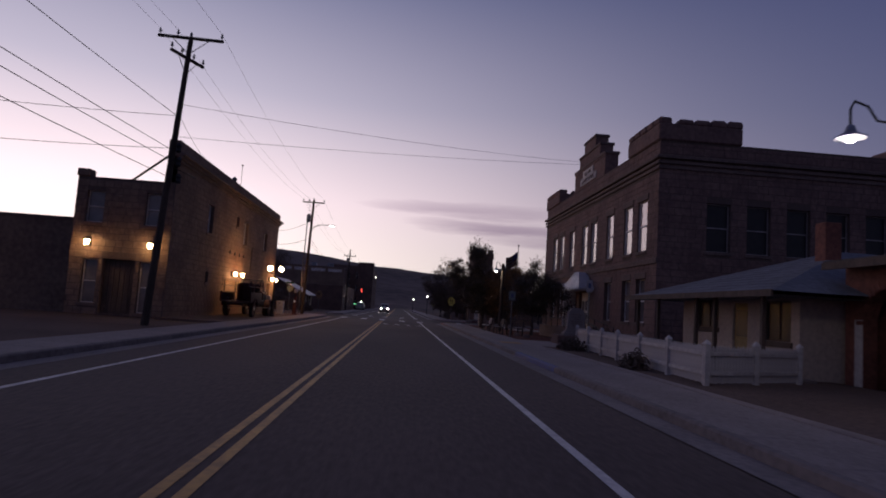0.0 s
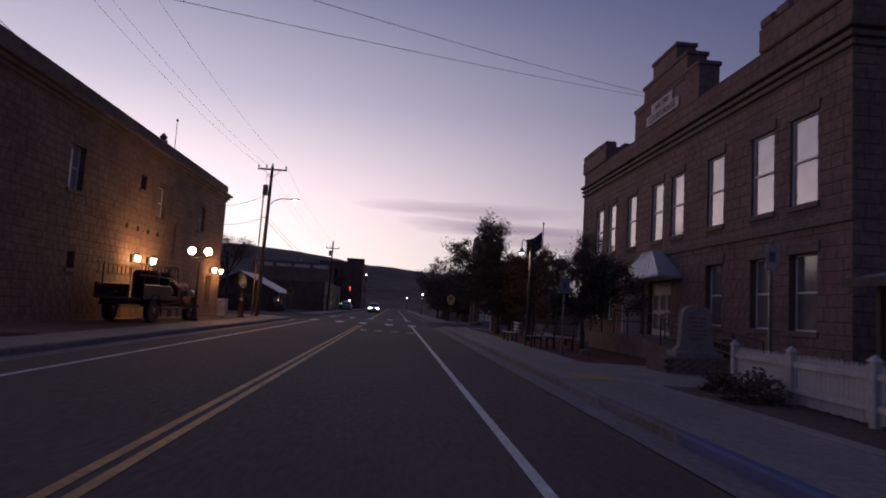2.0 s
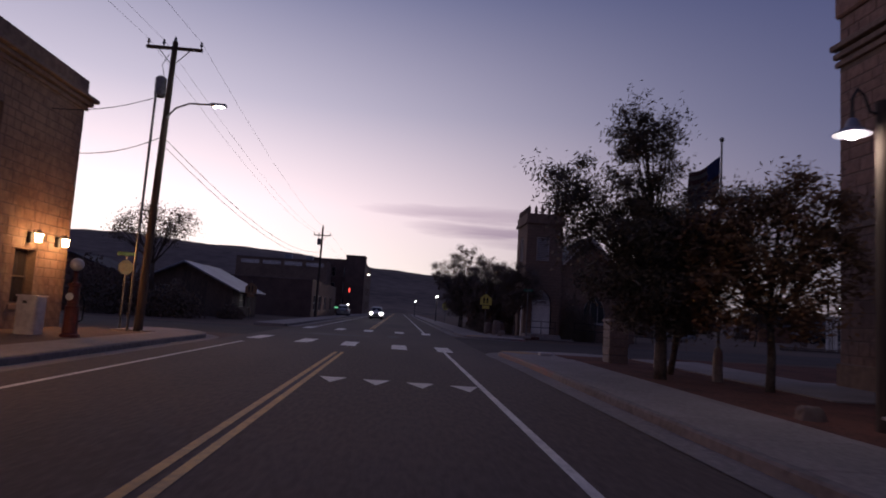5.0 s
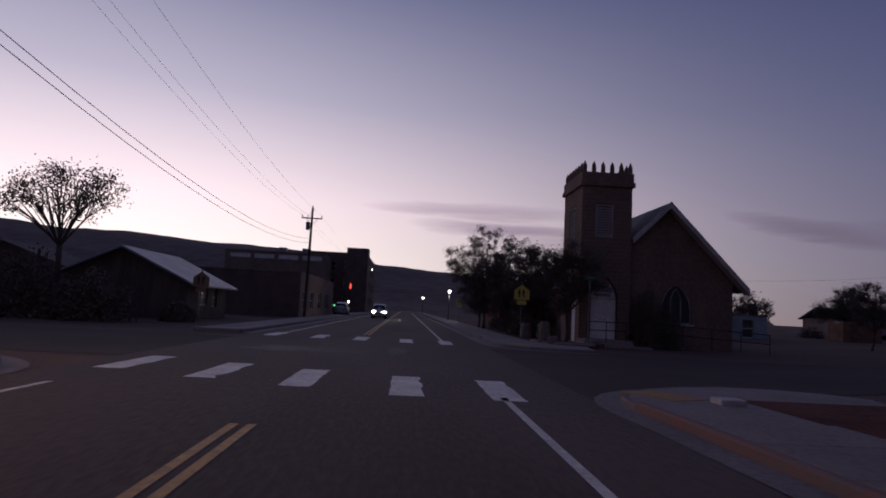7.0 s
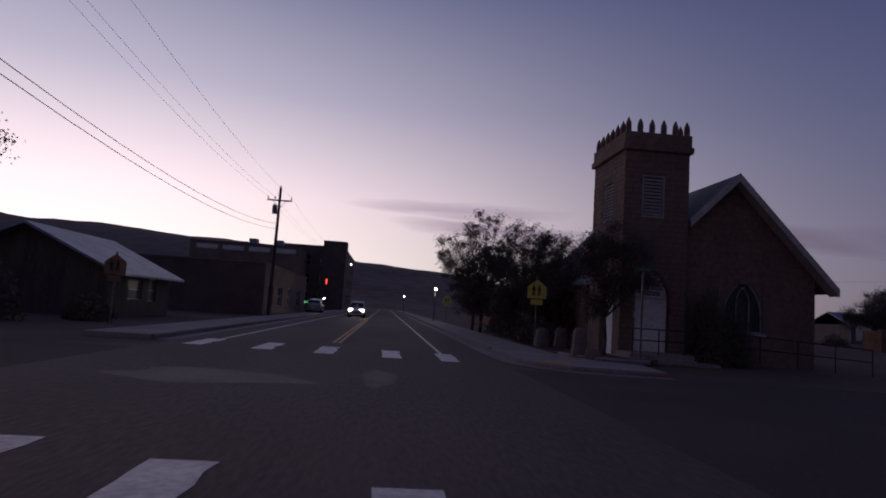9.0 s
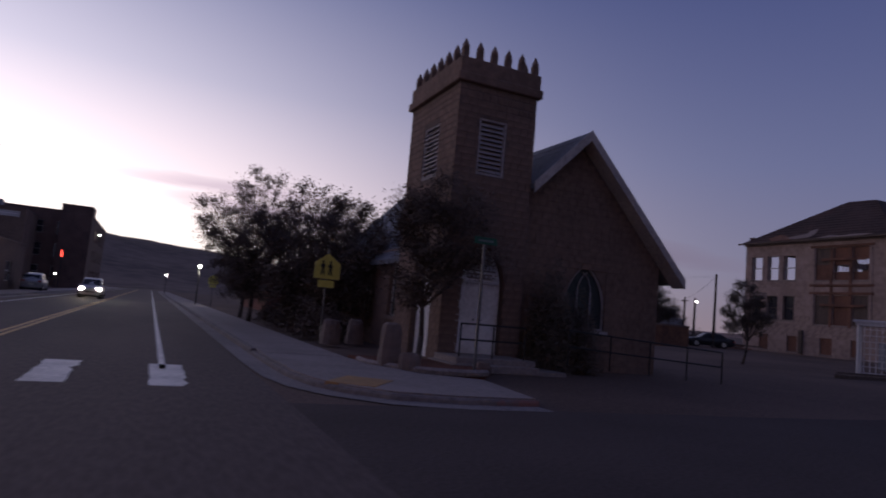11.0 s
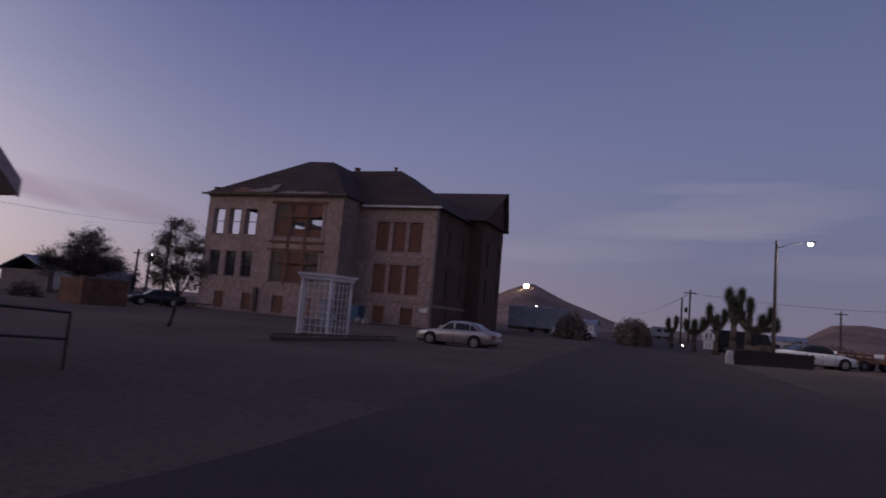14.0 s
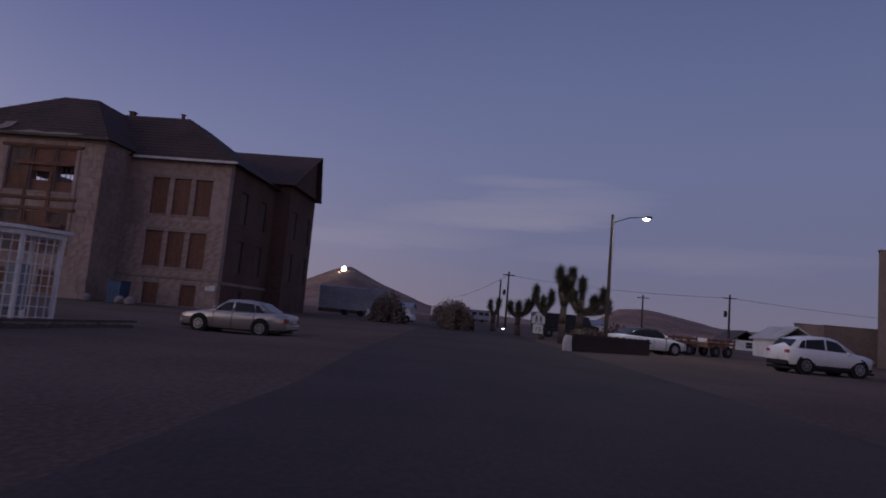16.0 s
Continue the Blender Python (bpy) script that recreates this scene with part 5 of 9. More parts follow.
    fw = f.make("gothic_window", LOUVRE, c, "weathered pointed window with tracery")
    Mesh().prism(pointed(13.47, 15.03, 1.37, 3.43), "y", ny0 + 0.13, ny0 + 0.15).make("pane", STAIN, fw)
    Mesh().box(13.3, ny0 - 0.08, 1.20, 15.2, ny0 + 0.12, 1.33, 0.015).make("sill", LOUVRE, fw)
    # roof with deep verge boards
    ov, ye0, ye1 = 0.62, ny0 - 0.55, ny1 + 0.4
    ex, ez = nx1 + ov, eave_z - ov * sl
    wx_, = (ridge_x - (ex - ridge_x),)
    rf = Mesh()
    rf.prism([(ex, ez), (ex, ez + 0.16), (ridge_x, ridge_z + 0.14), (ridge_x, ridge_z - 0.02)], "y", ye0, ye1)
    rf.prism([(wx_, ez), (ridge_x, ridge_z - 0.02), (ridge_x, ridge_z + 0.14), (wx_, ez + 0.16)], "y", y1 + 0.05, ye1)
    lx = x1 + 0.05
    lz = ridge_z - 0.02 - sl * (ridge_x - lx)
    rf.prism([(lx, lz), (ridge_x, ridge_z - 0.02), (ridge_x, ridge_z + 0.14), (lx, lz + 0.16)], "y", ye0, y1 + 0.05)
    rf.make("roof", SHINGLE_G, c, "grey shingle gable roof")
    for k in range(14):
        for sgn in (1, -1):
            f0 = k / 14
            xa, za = ridge_x + sgn * (ex - ridge_x) * f0, ridge_z + 0.14 - (ridge_z - ez) * f0
            xb, zb = ridge_x + sgn * (ex - ridge_x) * (f0 + 1 / 14), ridge_z + 0.14 - (ridge_z - ez) * (f0 + 1 / 14)
            if sgn < 0 and xb < lx:
                ya = y1 + 0.05
            else:
                ya = ye0
            m = Mesh()
            m.prism([(xa, za + 0.004), (xb, zb + 0.03), (xb, zb + 0.004)], "y", ya, ye1)
            m.make("shingle_course", SHINGLE_G, c)
    vb = Mesh()
    vb.prism([(ex + 0.02, ez - 0.12), (ex + 0.02, ez + 0.20), (ridge_x, ridge_z + 0.18), (ridge_x, ridge_z - 0.16)], "y", ye0 - 0.06, ye0 - 0.004)
    vb.prism([(lx, lz - 0.14), (ridge_x, ridge_z - 0.16), (ridge_x, ridge_z + 0.18), (lx, lz + 0.2)], "y", ye0 - 0.06, ye0 - 0.004)
    vb.make("verge_board", PALEWOOD, c, "pale verge board along the gable")
    so = Mesh()
    so.prism([(ex, ez - 0.10), (ex, ez - 0.02), (ridge_x, ridge_z - 0.04), (ridge_x, ridge_z - 0.12)], "y", ye0, ny0 - 0.01)
    so.make("soffit", PALEWOOD, c, "boarded soffit under the gable overhang")


church()
rail([(8.95, 100.2, 0.35), (10.95, 100.2, 0.35)], "church_rail", "dark pipe handrail along the church porch", (10, 100.2, 0.3), (0.9, 0.48), 0.95)
rail([(12.25, 99.95, 0.32), (18.1, 99.85, 0.03)], "church_ramp_rail", "long dark pipe rail beside the church ramp", (14, 99.9, 0.03), (0.98, 0.52), 1.5)


# ---- old school ----
def school():
    c = thing("school", (70, 120, gz(65)), "three-storey abandoned pale stone school with boarded windows and hipped roof", "building")
    g = gz(62) - 0.2
    top = 11.9
    # projecting north block, facing the street
    X, Ya, Yb = 60.4, 119.6, 135.0
    tri_n = [129.05, 130.95, 132.9]
    holes = [(a, a + 1.3, 7.95, 10.45) for a in tri_n] + [(a, a + 1.25, 3.85, 6.3) for a in tri_n] + [(a, a + 1.1, 0.75, 2.3) for a in (128.6, 131.9)]
    mid = [121.7, 123.55, 125.4]
    holes += [(a, a + 1.45, 7.9, 11.0) for a in mid] + [(a, a + 1.45, 3.6, 6.4) for a in mid] + [(a, a + 1.2, 0.75, 2.3) for a in (122, 125)]
    m = Mesh()
    wall_cells(m, "x", X, 0.6, Ya, Yb, g, top, holes)
    wall_cells(m, "y", Yb, -0.6, X + 0.6, 84, g, top, [(61.2, 81.5, 7.4, 11.3)])
    m.make("north_block_wall", SC_STONE, c)
    stone_courses(c, "x", X, -1, Ya, Yb, g + 0.2, top, holes, SC_STONE, 0.42, 0.8, 41, 0.03, 100, near=lambda p, q, z: z > 2)
    for i, (a, b, z0, z1) in enumerate(holes):
        lit = z0 > 7 and a > 128
        if lit:
            f = Mesh()
            for u in (a, b - 0.07):
                f.box(X + 0.2, u, z0, X + 0.27, u + 0.07, z1)
            f.box(X + 0.2, a + 0.07, (z0 + z1) / 2 - 0.05, X + 0.26, b - 0.07, (z0 + z1) / 2 + 0.05)
            f.make("open_sash", OFFWHITE, c, "empty white sash with the sky showing through")
        elif a > 128 and z0 > 3:
            window(c, "x", X, 1, a, b, z0, z1, GLASS, DARKWOOD, 2, 1, None, 0.25)
        else:
            if z0 > 7:
                low, high = {mid[0]: (0.75, 1.95), mid[1]: (0.8, 1.45)}.get(a, (1.5, 1.5))
                Mesh().box(X + 0.12, a, z0, X + 0.16, b, z0 + low - 0.003).make("boarding", BOARD, c)
                Mesh().box(X + 0.12, a, z0 + high + 0.003, X + 0.16, b, z1).make("boarding", DARKWOOD if a == mid[2] else BOARD, c)
                for k in range(1, 4):
                    u = a + (b - a) * k / 4
                    Mesh().box(X + 0.17, u - 0.02, z0 + low, X + 0.21, u + 0.02, z0 + high).make("glazing_bar", DARKWOOD, c)
            else:
                Mesh().box(X + 0.12, a, z0, X + 0.16, b, z1).make("boarding", BOARD if a == mid[1] or z0 < 3 else DARKWOOD, c)
        Mesh().box(X - 0.07, a - 0.12, z0 - 0.18, X + 0.02, b + 0.12, z0 - 0.004, 0.015).make("sill", SC_TRIM, c)
    for z in (11.05, 7.25, 6.5):
        Mesh().box(X - 0.12, 121.2, z, X + 0.02, 127.4, z + 0.24, 0.03).make("bay_cornice", BOARD, c, "rotten brown timber cornice of the bay")
    for a in (121.35, 123.2, 125.05, 126.9):
        Mesh().box(X - 0.10, a, 3.4, X + 0.02, a + 0.32, 11.0, 0.04).make("bay_pilaster", SC_STONE if a in (121.35, 126.9) else BOARD, c)
    # south block, set back
    X2, Y2 = 63.6, 111.6
    tri_s = [112.9, 114.6, 116.3]
    hs = [(a, a + 1.3, 7.35, 10.1) for a in tri_s] + [(a, a + 1.3, 3.4, 6.05) for a in tri_s] + [(a, a + 1.2, 0.6, 2.15) for a in (113.2, 116.1)]
    m = Mesh()
    wall_cells(m, "x", X2, 0.6, Y2, Ya, g, top - 0.35, hs)
    m.make("south_block_wall", SC_STONE, c)
    stone_courses(c, "x", X2, -1, Y2 - 0.02, Ya, g + 0.2, top - 0.35, hs, SC_STONE, 0.42, 0.8, 42, 0.03, 100, near=lambda p, q, z: z > 2)
    stone_courses(c, "y", Ya, -1, X, X2, g + 0.2, top, [], SC_STONE, 0.42, 0.8, 43, 0.03)
    Mesh().box(X, Ya, g, X2 + 0.6, Ya + 0.5, top).make("return_wall", SC_STONE, c)
    for a, b, z0, z1 in hs:
        Mesh().box(X2 + 0.14, a, z0, X2 + 0.18, b, z1).make("boarding", BOARD, c, "weathered plywood boarding in a window")
        Mesh().box(X2 - 0.07, a - 0.1, z0 - 0.18, X2 + 0.02, b + 0.1, z0 - 0.004, 0.015).make("sill", SC_TRIM, c)
        Mesh().box(X2 - 0.05, a - 0.08, z1 + 0.004, X2 + 0.02, b + 0.08, z1 + 0.28, 0.02).make("lintel", SC_TRIM, c)
    for z, d in ((2.55, 0.10), (top - 0.45, 0.18)):
        Mesh().box(X2 - d, Y2 - d, z, X2 + 0.02, Ya, z + 0.25, 0.03).make("band", SC_TRIM, c)
    Mesh().box(X - 0.15, Ya - 0.1, top - 0.25, X + 0.02, Yb + 0.1, top, 0.03).make("band", SC_TRIM, c)
    Mesh().box(X2 - 0.03, 111.75, 1.9, X2 - 0.005, 112.5, 2.3).make("notice", SIGN_W, c, "small white notice on the wall")
    # brick south flank with its wing
    hf = [(66 + 4.2 * i, 67.4 + 4.2 * i, z0, z0 + 2.5) for i in range(4) for z0 in (3.5, 7.4)] + [(67, 68.2, 0.6, 2.1), (73, 74.2, 0.6, 2.1)]
    m = Mesh()
    wall_cells(m, "y", Y2, 0.5, X2 + 0.6, 73.5, g, top - 0.35, hf)
    wall_cells(m, "y", 110.2, 0.5, 73.5, 81.0, g, 12.0, [h for h in hf if h[0] > 73.6])
    m.box(73.5, 110.7, g, 74.0, Y2 + 0.5, 12.0)
    m.box(80.5, 110.7, g, 81.0, 135, 12.0)
    m.make("south_flank", SC_BRICK, c)
    Mesh().box(X2 + 0.3, Y2 - 0.06, 2.4, 73.5, Y2 + 0.02, 2.65, 0.02).make("band", SC_TRIM, c)
    for a, b, z0, z1 in hf:
        y = 110.2 if a > 73.6 else Y2
        Mesh().box(a, y + 0.15, z0, b, y + 0.19, z1).make("boarding", DARKWOOD, c)
    # floors and party walls keep the inside dark
    for z in (3.0, 7.1):
        Mesh().box(X + 0.7, Ya + 0.6, z, 80, Yb - 0.7, z + 0.15).make("floor_slab", DARKWOOD, c)
    Mesh().box(X2 + 0.7, Y2 + 0.6, 7.0, 80, Ya, 7.15).make("floor_slab", DARKWOOD, c)
    # roofs
    r = Mesh()
    e0, e1 = top - 0.02, top - 0.37
    # north hip
    a = [(X - 0.5, Ya - 0.4, e0), (X - 0.5, Yb + 0.5, e0), (75, Yb + 0.5, e0), (75, Ya - 0.4, e0), (66.2, 124.7, 16.6), (66.2, 127.6, 16.7), (72.5, 126.8, 16.6), (72.5, 124.7, 16.6)]
    r.add(a, [(0, 4, 5, 1), (1, 5, 6, 2), (0, 3, 7, 4), (4, 7, 6, 5), (2, 6, 7, 3), (0, 1, 2, 3)])
    b = [(X2 - 0.5, Y2 - 0.5, e1), (X2 - 0.5, 122, e1), (78, 122, e1), (78, Y2 - 0.5, e1), (69.7, 118.6, 16.55), (69.7, 124.5, 16.55), (74, 124.5, 16.55), (74, 118.6, 16.55)]
    r.add(b, [(0, 4, 5, 1), (1, 5, 6, 2), (0, 3, 7, 4), (4, 7, 6, 5), (2, 6, 7, 3), (0, 1, 2, 3)])
    w = [(72.6, 109.7, 12.0), (72.6, 119.3, 12.0), (80.4, 109.7, 16.5), (80.4, 119.3, 16.5), (81.6, 109.7, 12.0), (81.6, 119.3, 12.0)]
    r.add(w, [(0, 2, 3, 1), (2, 4, 5, 3), (0, 1, 5, 4), (1, 3, 5)])
    Mesh().prism([(73.5, 12.0), (81.0, 12.0), (80.3, 16.2)], "y", 110.2, 110.5).make("wing_gable", SC_BRICK, c)
    rf = r.make("roof", SC_ROOF, c, "dark patched hip roof")
    for i in range(14):
        f0 = i / 14
        P = [Vector(a[0]).lerp(Vector(a[4]), f0), Vector(a[1]).lerp(Vector(a[5]), f0)]
        Mesh().tube(P[0] + Vector((-0.01, 0, 0.01)), P[1] + Vector((-0.01, 0, 0.01)), 0.035, 0.035, 4).make("shingle_course", SC_ROOF, rf)
        P = [Vector(b[0]).lerp(Vector(b[4]), f0), Vector(b[1]).lerp(Vector(b[5]), f0)]
        Mesh().tube(P[0], P[1], 0.035, 0.035, 4).make("shingle_course", SC_ROOF, rf)
    Mesh().box(X - 0.6, Ya - 0.5, top - 0.12, X - 0.48, Yb + 0.6, top + 0.05).make("gutter_board", DARKWOOD, c)
    Mesh().box(X2 - 0.62, Y2 - 0.6, e1 - 0.12, X2 - 0.48, Ya - 0.5, e1 + 0.06).make("gutter_board", OFFWHITE, c, "pale broken gutter board")
    # torn patches lie on the west slope
    up = (Vector(a[4]) - Vector((a[0][0], a[4][1], a[0][2]))).normalized()
    for shape, patch in (([(128.9, 0.2), (127.6, 0.35), (127.2, 1.0), (127.5, 2.1), (128.2, 1.7), (128.1, 1.2), (129.3, 0.9), (130.2, 0.5)], SC_TRIM), ([(131.5, 0.1), (129.3, 0.15), (129.8, 0.45), (130.4, 1.1), (131.2, 1.4), (132.3, 0.7)], RUST),
                         ([(126.6, 0.05), (122.0, 0.05), (121.2, 0.3), (123.0, 0.42), (124.1, 0.25), (125.4, 0.5)], SC_TRIM)):
        q = [Vector((a[0][0], y, a[0][2])) + up * s + Vector((-0.04, 0, 0.05)) for y, s in shape]
        n = len(q)
        Mesh().add([*q, *[p + Vector((-0.02, 0, 0.03)) for p in q]], [tuple(range(n, 2 * n)), tuple(reversed(range(n)))] + [(i, (i + 1) % n, n + (i + 1) % n, n + i) for i in range(n)]).make("torn_decking", patch, c, "exposed decking in a torn roof patch")
    for x, y, z, h, w_ in ((60.9, 134.5, 11.8, 0.75, 0.30), (70, 124.0, 16.4, 0.45, 0.22), (70, 119.4, 16.4, 0.5, 0.12)):
        Mesh().box(x - w_, y - w_, z, x + w_, y + w_, z + h, 0.03).box(x - w_ - 0.06, y - w_ - 0.06, z + h, x + w_ + 0.06, y + w_ + 0.06, z + h + 0.1, 0.02).make("chimney", SC_BRICK, c)
    for z in (9.75, 5.35):
        Mesh().box(X - 0.20, 121.9, z, X - 0.11, 126.2, z + 0.24, 0.01).make("bracing_timber", BOARD, c, "loose timber nailed across the bay")
    Mesh().box(X - 0.3, 127.9, 0.6, X - 0.05, 128.3, 2.9, 0.02).make("leaning_board", DARKWOOD, c)


school()


# ---- cottage and arcade beside the courthouse ----
def cottage():
    c = thing("cottage", (12, 38, 0.12), "low cream stucco cottage with a grey hipped porch roof", "house")
    X, Y0, Y1 = 11.0, 33.6, 41.0
    win = [(34.0, 35.4, 1.15, 2.35), (38.2, 39.85, 1.45, 2.45)]
    door = (36.3, 37.2, 0.2, 2.3)
    m = Mesh()
    wall_cells(m, "x", X, 0.25, Y0, Y1, 0.1, 2.62, win + [door])
    m.make("porch_wall", PLASTER, c)
    Mesh().box(X - 0.01, 37.25, 0.12, X + 0.02, 38.1, 2.5).make("door_bay", PLASTER, c, "smooth stucco bay beside the door")
    Mesh().box(X + 0.25, Y1 - 0.25, 0.1, 20, Y1, 2.62).make("side_wall", PLASTER, c)
    Mesh().box(X + 0.25, Y0, 0.1, 20, Y0 + 0.25, 2.62).make("side_wall", PLASTER, c)
    Mesh().box(19.75, Y0 + 0.25, 0.1, 20, Y1 - 0.25, 2.62).make("rear_wall", PLASTER, c)
    for a, b, z0, z1 in win:
        window(c, "x", X, 1, a, b, z0, z1, DULL_GLASS, DARKWOOD, 1, 2, DARKWOOD, 0.08)
    d = Mesh().box(X + 0.06, door[0], door[2], X + 0.11, door[1], door[3]).make("door", PLASTER_Y, c, "ochre panelled front door")
    Mesh().box(X + 0.045, door[0] + 0.12, 1.2, X + 0.06, door[1] - 0.12, 2.08).make("door_glass", DULL_GLASS, d)
    Mesh().box(X + 0.045, door[0] + 0.12, 0.35, X + 0.06, door[1] - 0.12, 1.1, 0.005).make("door_panel", PLASTER_Y, d)
    for y in (33.4, 36.1, 37.4, 40.6, 42.7):
        Mesh().box(9.75, y - 0.06, 0.1, 9.87, y + 0.06, 2.5, 0.01).make("porch_post", DARKWOOD, c)
    Mesh().box(9.55, 32.8, 0.1, X - 0.004, 43, 0.20, 0.01).make("porch_floor", CONCRETE, c)
    ez, rz = 2.52, 4.3
    r = Mesh()
    v = [(9.45, 32.4, ez), (9.45, 43.2, ez), (21, 43.2, ez), (21, 32.4, ez), (14.8, 37.2, rz), (14.8, 38.4, rz), (16, 38.4, rz), (16, 37.2, rz)]
    r.add(v, [(0, 4, 5, 1), (1, 5, 6, 2), (2, 6, 7, 3), (3, 7, 4, 0), (4, 7, 6, 5)])
    r.add([(x, y, z - 0.10) for x, y, z in v[:4]], [(0, 1, 2, 3)])
    rf = r.make("roof", SHINGLE_G, c, "grey shingle hipped roof")
    for i in range(1, 13):
        P = [Vector(v[0]).lerp(Vector(v[4]), i / 13), Vector(v[1]).lerp(Vector(v[5]), i / 13)]
        Mesh().tube(P[0], P[1], 0.014, 0.014, 4).make("shingle_course", SHINGLE_G, rf)
    Mesh().box(9.40, 32.36, ez - 0.16, 9.46, 43.24, ez + 0.02).make("fascia", DARKWOOD, c)
    Mesh().box(13.4, 36.0, 3.2, 13.95, 36.55, 5.1, 0.02).make("chimney", BRICK, c)


cottage()


def arcade():
    c = thing("brick_arcade", (14, 27, 0.1), "brick building with round porch arches beside the cottage", "building")
    X = 12.2
    spans = [(30.9, 32.7), (27.4, 29.5), (23.9, 26.0), (20.4, 22.5), (16.9, 19.0)]
    m = Mesh()
    wall_cells(m, "x", X, 0.4, 15, 33.4, 0.05, 3.4, [(a, b, 0.05, 2.75) for a, b in spans])
    for a, b in spans:
        w, mid, s = (b - a) / 2, (a + b) / 2, 2.72 - (b - a) / 2
        for sgn in (-1, 1):
            poly = [(mid + sgn * w, 2.76)] + [(mid + sgn * w * math.sin(t), s + w * math.cos(t)) for t in np.linspace(0, math.pi / 2, 7)]
            m.prism(poly + [], "x", X, X + 0.4)
    m.make("arch_wall", BRICK, c)
    rings = Mesh()
    for a, b in spans:
        w, mid, s = (b - a) / 2, (a + b) / 2, 2.72 - (b - a) / 2
        for t in np.linspace(-math.pi / 2, math.pi / 2, 19):
            p = Matrix.Rotation(-t, 3, "X")
            q = [p @ Vector((0, u, z)) for u, z in ((-0.055, w + 0.01), (0.055, w + 0.01), (0.06, w + 0.24), (-0.06, w + 0.24))]
            rings.prism([(mid + k.y, s + k.z) for k in q], "x", X - 0.03, X + 0.01)
    tagged(rings.make("arch_bricks", BRICK, c), "", kind="stuff")
    for a, b in spans:
        Mesh().box(X - 0.02, b + 0.02, 0.05, X + 0.05, b + 0.32, 1.9, 0.01).make("pale_pier", OFFWHITE, c)
    m = Mesh()
    wall_cells(m, "x", 14.4, 0.3, 15, 33.4, 0.05, 3.4, [(a + 0.3, b - 0.3, 1.0, 2.4) for a, b in spans])
    m.box(14.7, 33.1, 0.05, 22, 33.4, 3.4)
    m.box(12.6, 33.1, 0.05, 14.4, 33.4, 3.4)
    m.make("inner_wall", BRICK, c)
    for a, b in spans:
        window(c, "x", 14.4, 1, a + 0.3, b - 0.3, 1.0, 2.4, GLASS, WHITE, 2, 1, WHITE, 0.1)
    r = Mesh()
    r.prism([(11.6, 3.35), (17, 4.3), (22.5, 3.35), (22.5, 3.5), (17, 4.45), (11.6, 3.5)], "y", 14.5, 33.5)
    r.make("roof", SHINGLE, c, "dark low-pitched roof")
    Mesh().box(11.55, 14.5, 3.25, 11.63, 33.5, 3.45).make("fascia", DARKWOOD, c)


arcade()


def picket_fence(points, label, first_post=True):
    t = thing("picket_fence", (*points[0], 0.12), label, "fence", "picket fence")
    shape = None
    for (xa, ya), (xb, yb) in zip(points, points[1:]):
        L = math.dist((xa, ya), (xb, yb))
        ang = math.atan2(yb - ya, xb - xa)
        for z in (0.35, 0.80):
            m = Mesh()
            d = Vector((math.cos(ang), math.sin(ang), 0))
            nrm = Vector((-d.y, d.x, 0)) * 0.02
            a, b = Vector((xa, ya, z)), Vector((xb, yb, z))
            m.add([a - nrm, b - nrm, b + nrm, a + nrm, *[p + Vector((0, 0, 0.09)) for p in (a - nrm, b - nrm, b + nrm, a + nrm)]], [(0, 3, 2, 1), (4, 5, 6, 7), (0, 1, 5, 4), (1, 2, 6, 5), (2, 3, 7, 6), (3, 0, 4, 7)])
            m.make("rail", OFFWHITE, t)
        n = int(L / 0.115)
        for i in range(n):
            if shape is None:
                m = Mesh()
                m.prism([(-0.045, 0.0), (0.045, 0.0), (0.045, 0.78), (0.0, 0.86), (-0.045, 0.78)], "y", -0.035, -0.018)
                ob = m.make("picket", OFFWHITE, t)
                shape = ob.data
            else:
                ob = new("picket", shape)
                ob.parent = t
                ob.matrix_parent_inverse = root_of(t).inverted()
            f = (i + 0.5) / n
            ob.location = (xa + (xb - xa) * f, ya + (yb - ya) * f, 0.17 + 0.01 * math.sin(i * 2.3))
            ob.rotation_euler = (0, 0.01 * math.sin(i * 5.1), ang)
        for f in np.linspace(0, 1, max(2, round(L / 2.4) + 1)):
            if f == 0 and not (first_post and (xa, ya) == points[0]):
                continue
            x, y = xa + (xb - xa) * f, ya + (yb - ya) * f
            m = Mesh().box(x - 0.06, y - 0.06, 0.08, x + 0.06, y + 0.06, 1.06, 0.008)
            m.add([(x - 0.085, y - 0.085, 1.06), (x + 0.085, y - 0.085, 1.06), (x + 0.085, y + 0.085, 1.06), (x - 0.085, y + 0.085, 1.06), (x, y, 1.17)], [(0, 1, 4), (1, 2, 4), (2, 3, 4), (3, 0, 4), (0, 3, 2, 1)])
            m.make("fence_post", OFFWHITE, t)
    return t


picket_fence([(10.1, 32.2), (6.75, 30.4)], "white wooden picket fence round the cottage yard")
picket_fence([(6.75, 30.4), (7.15, 37.5), (7.6, 44.0)], "white wooden picket fence along the pavement", False)


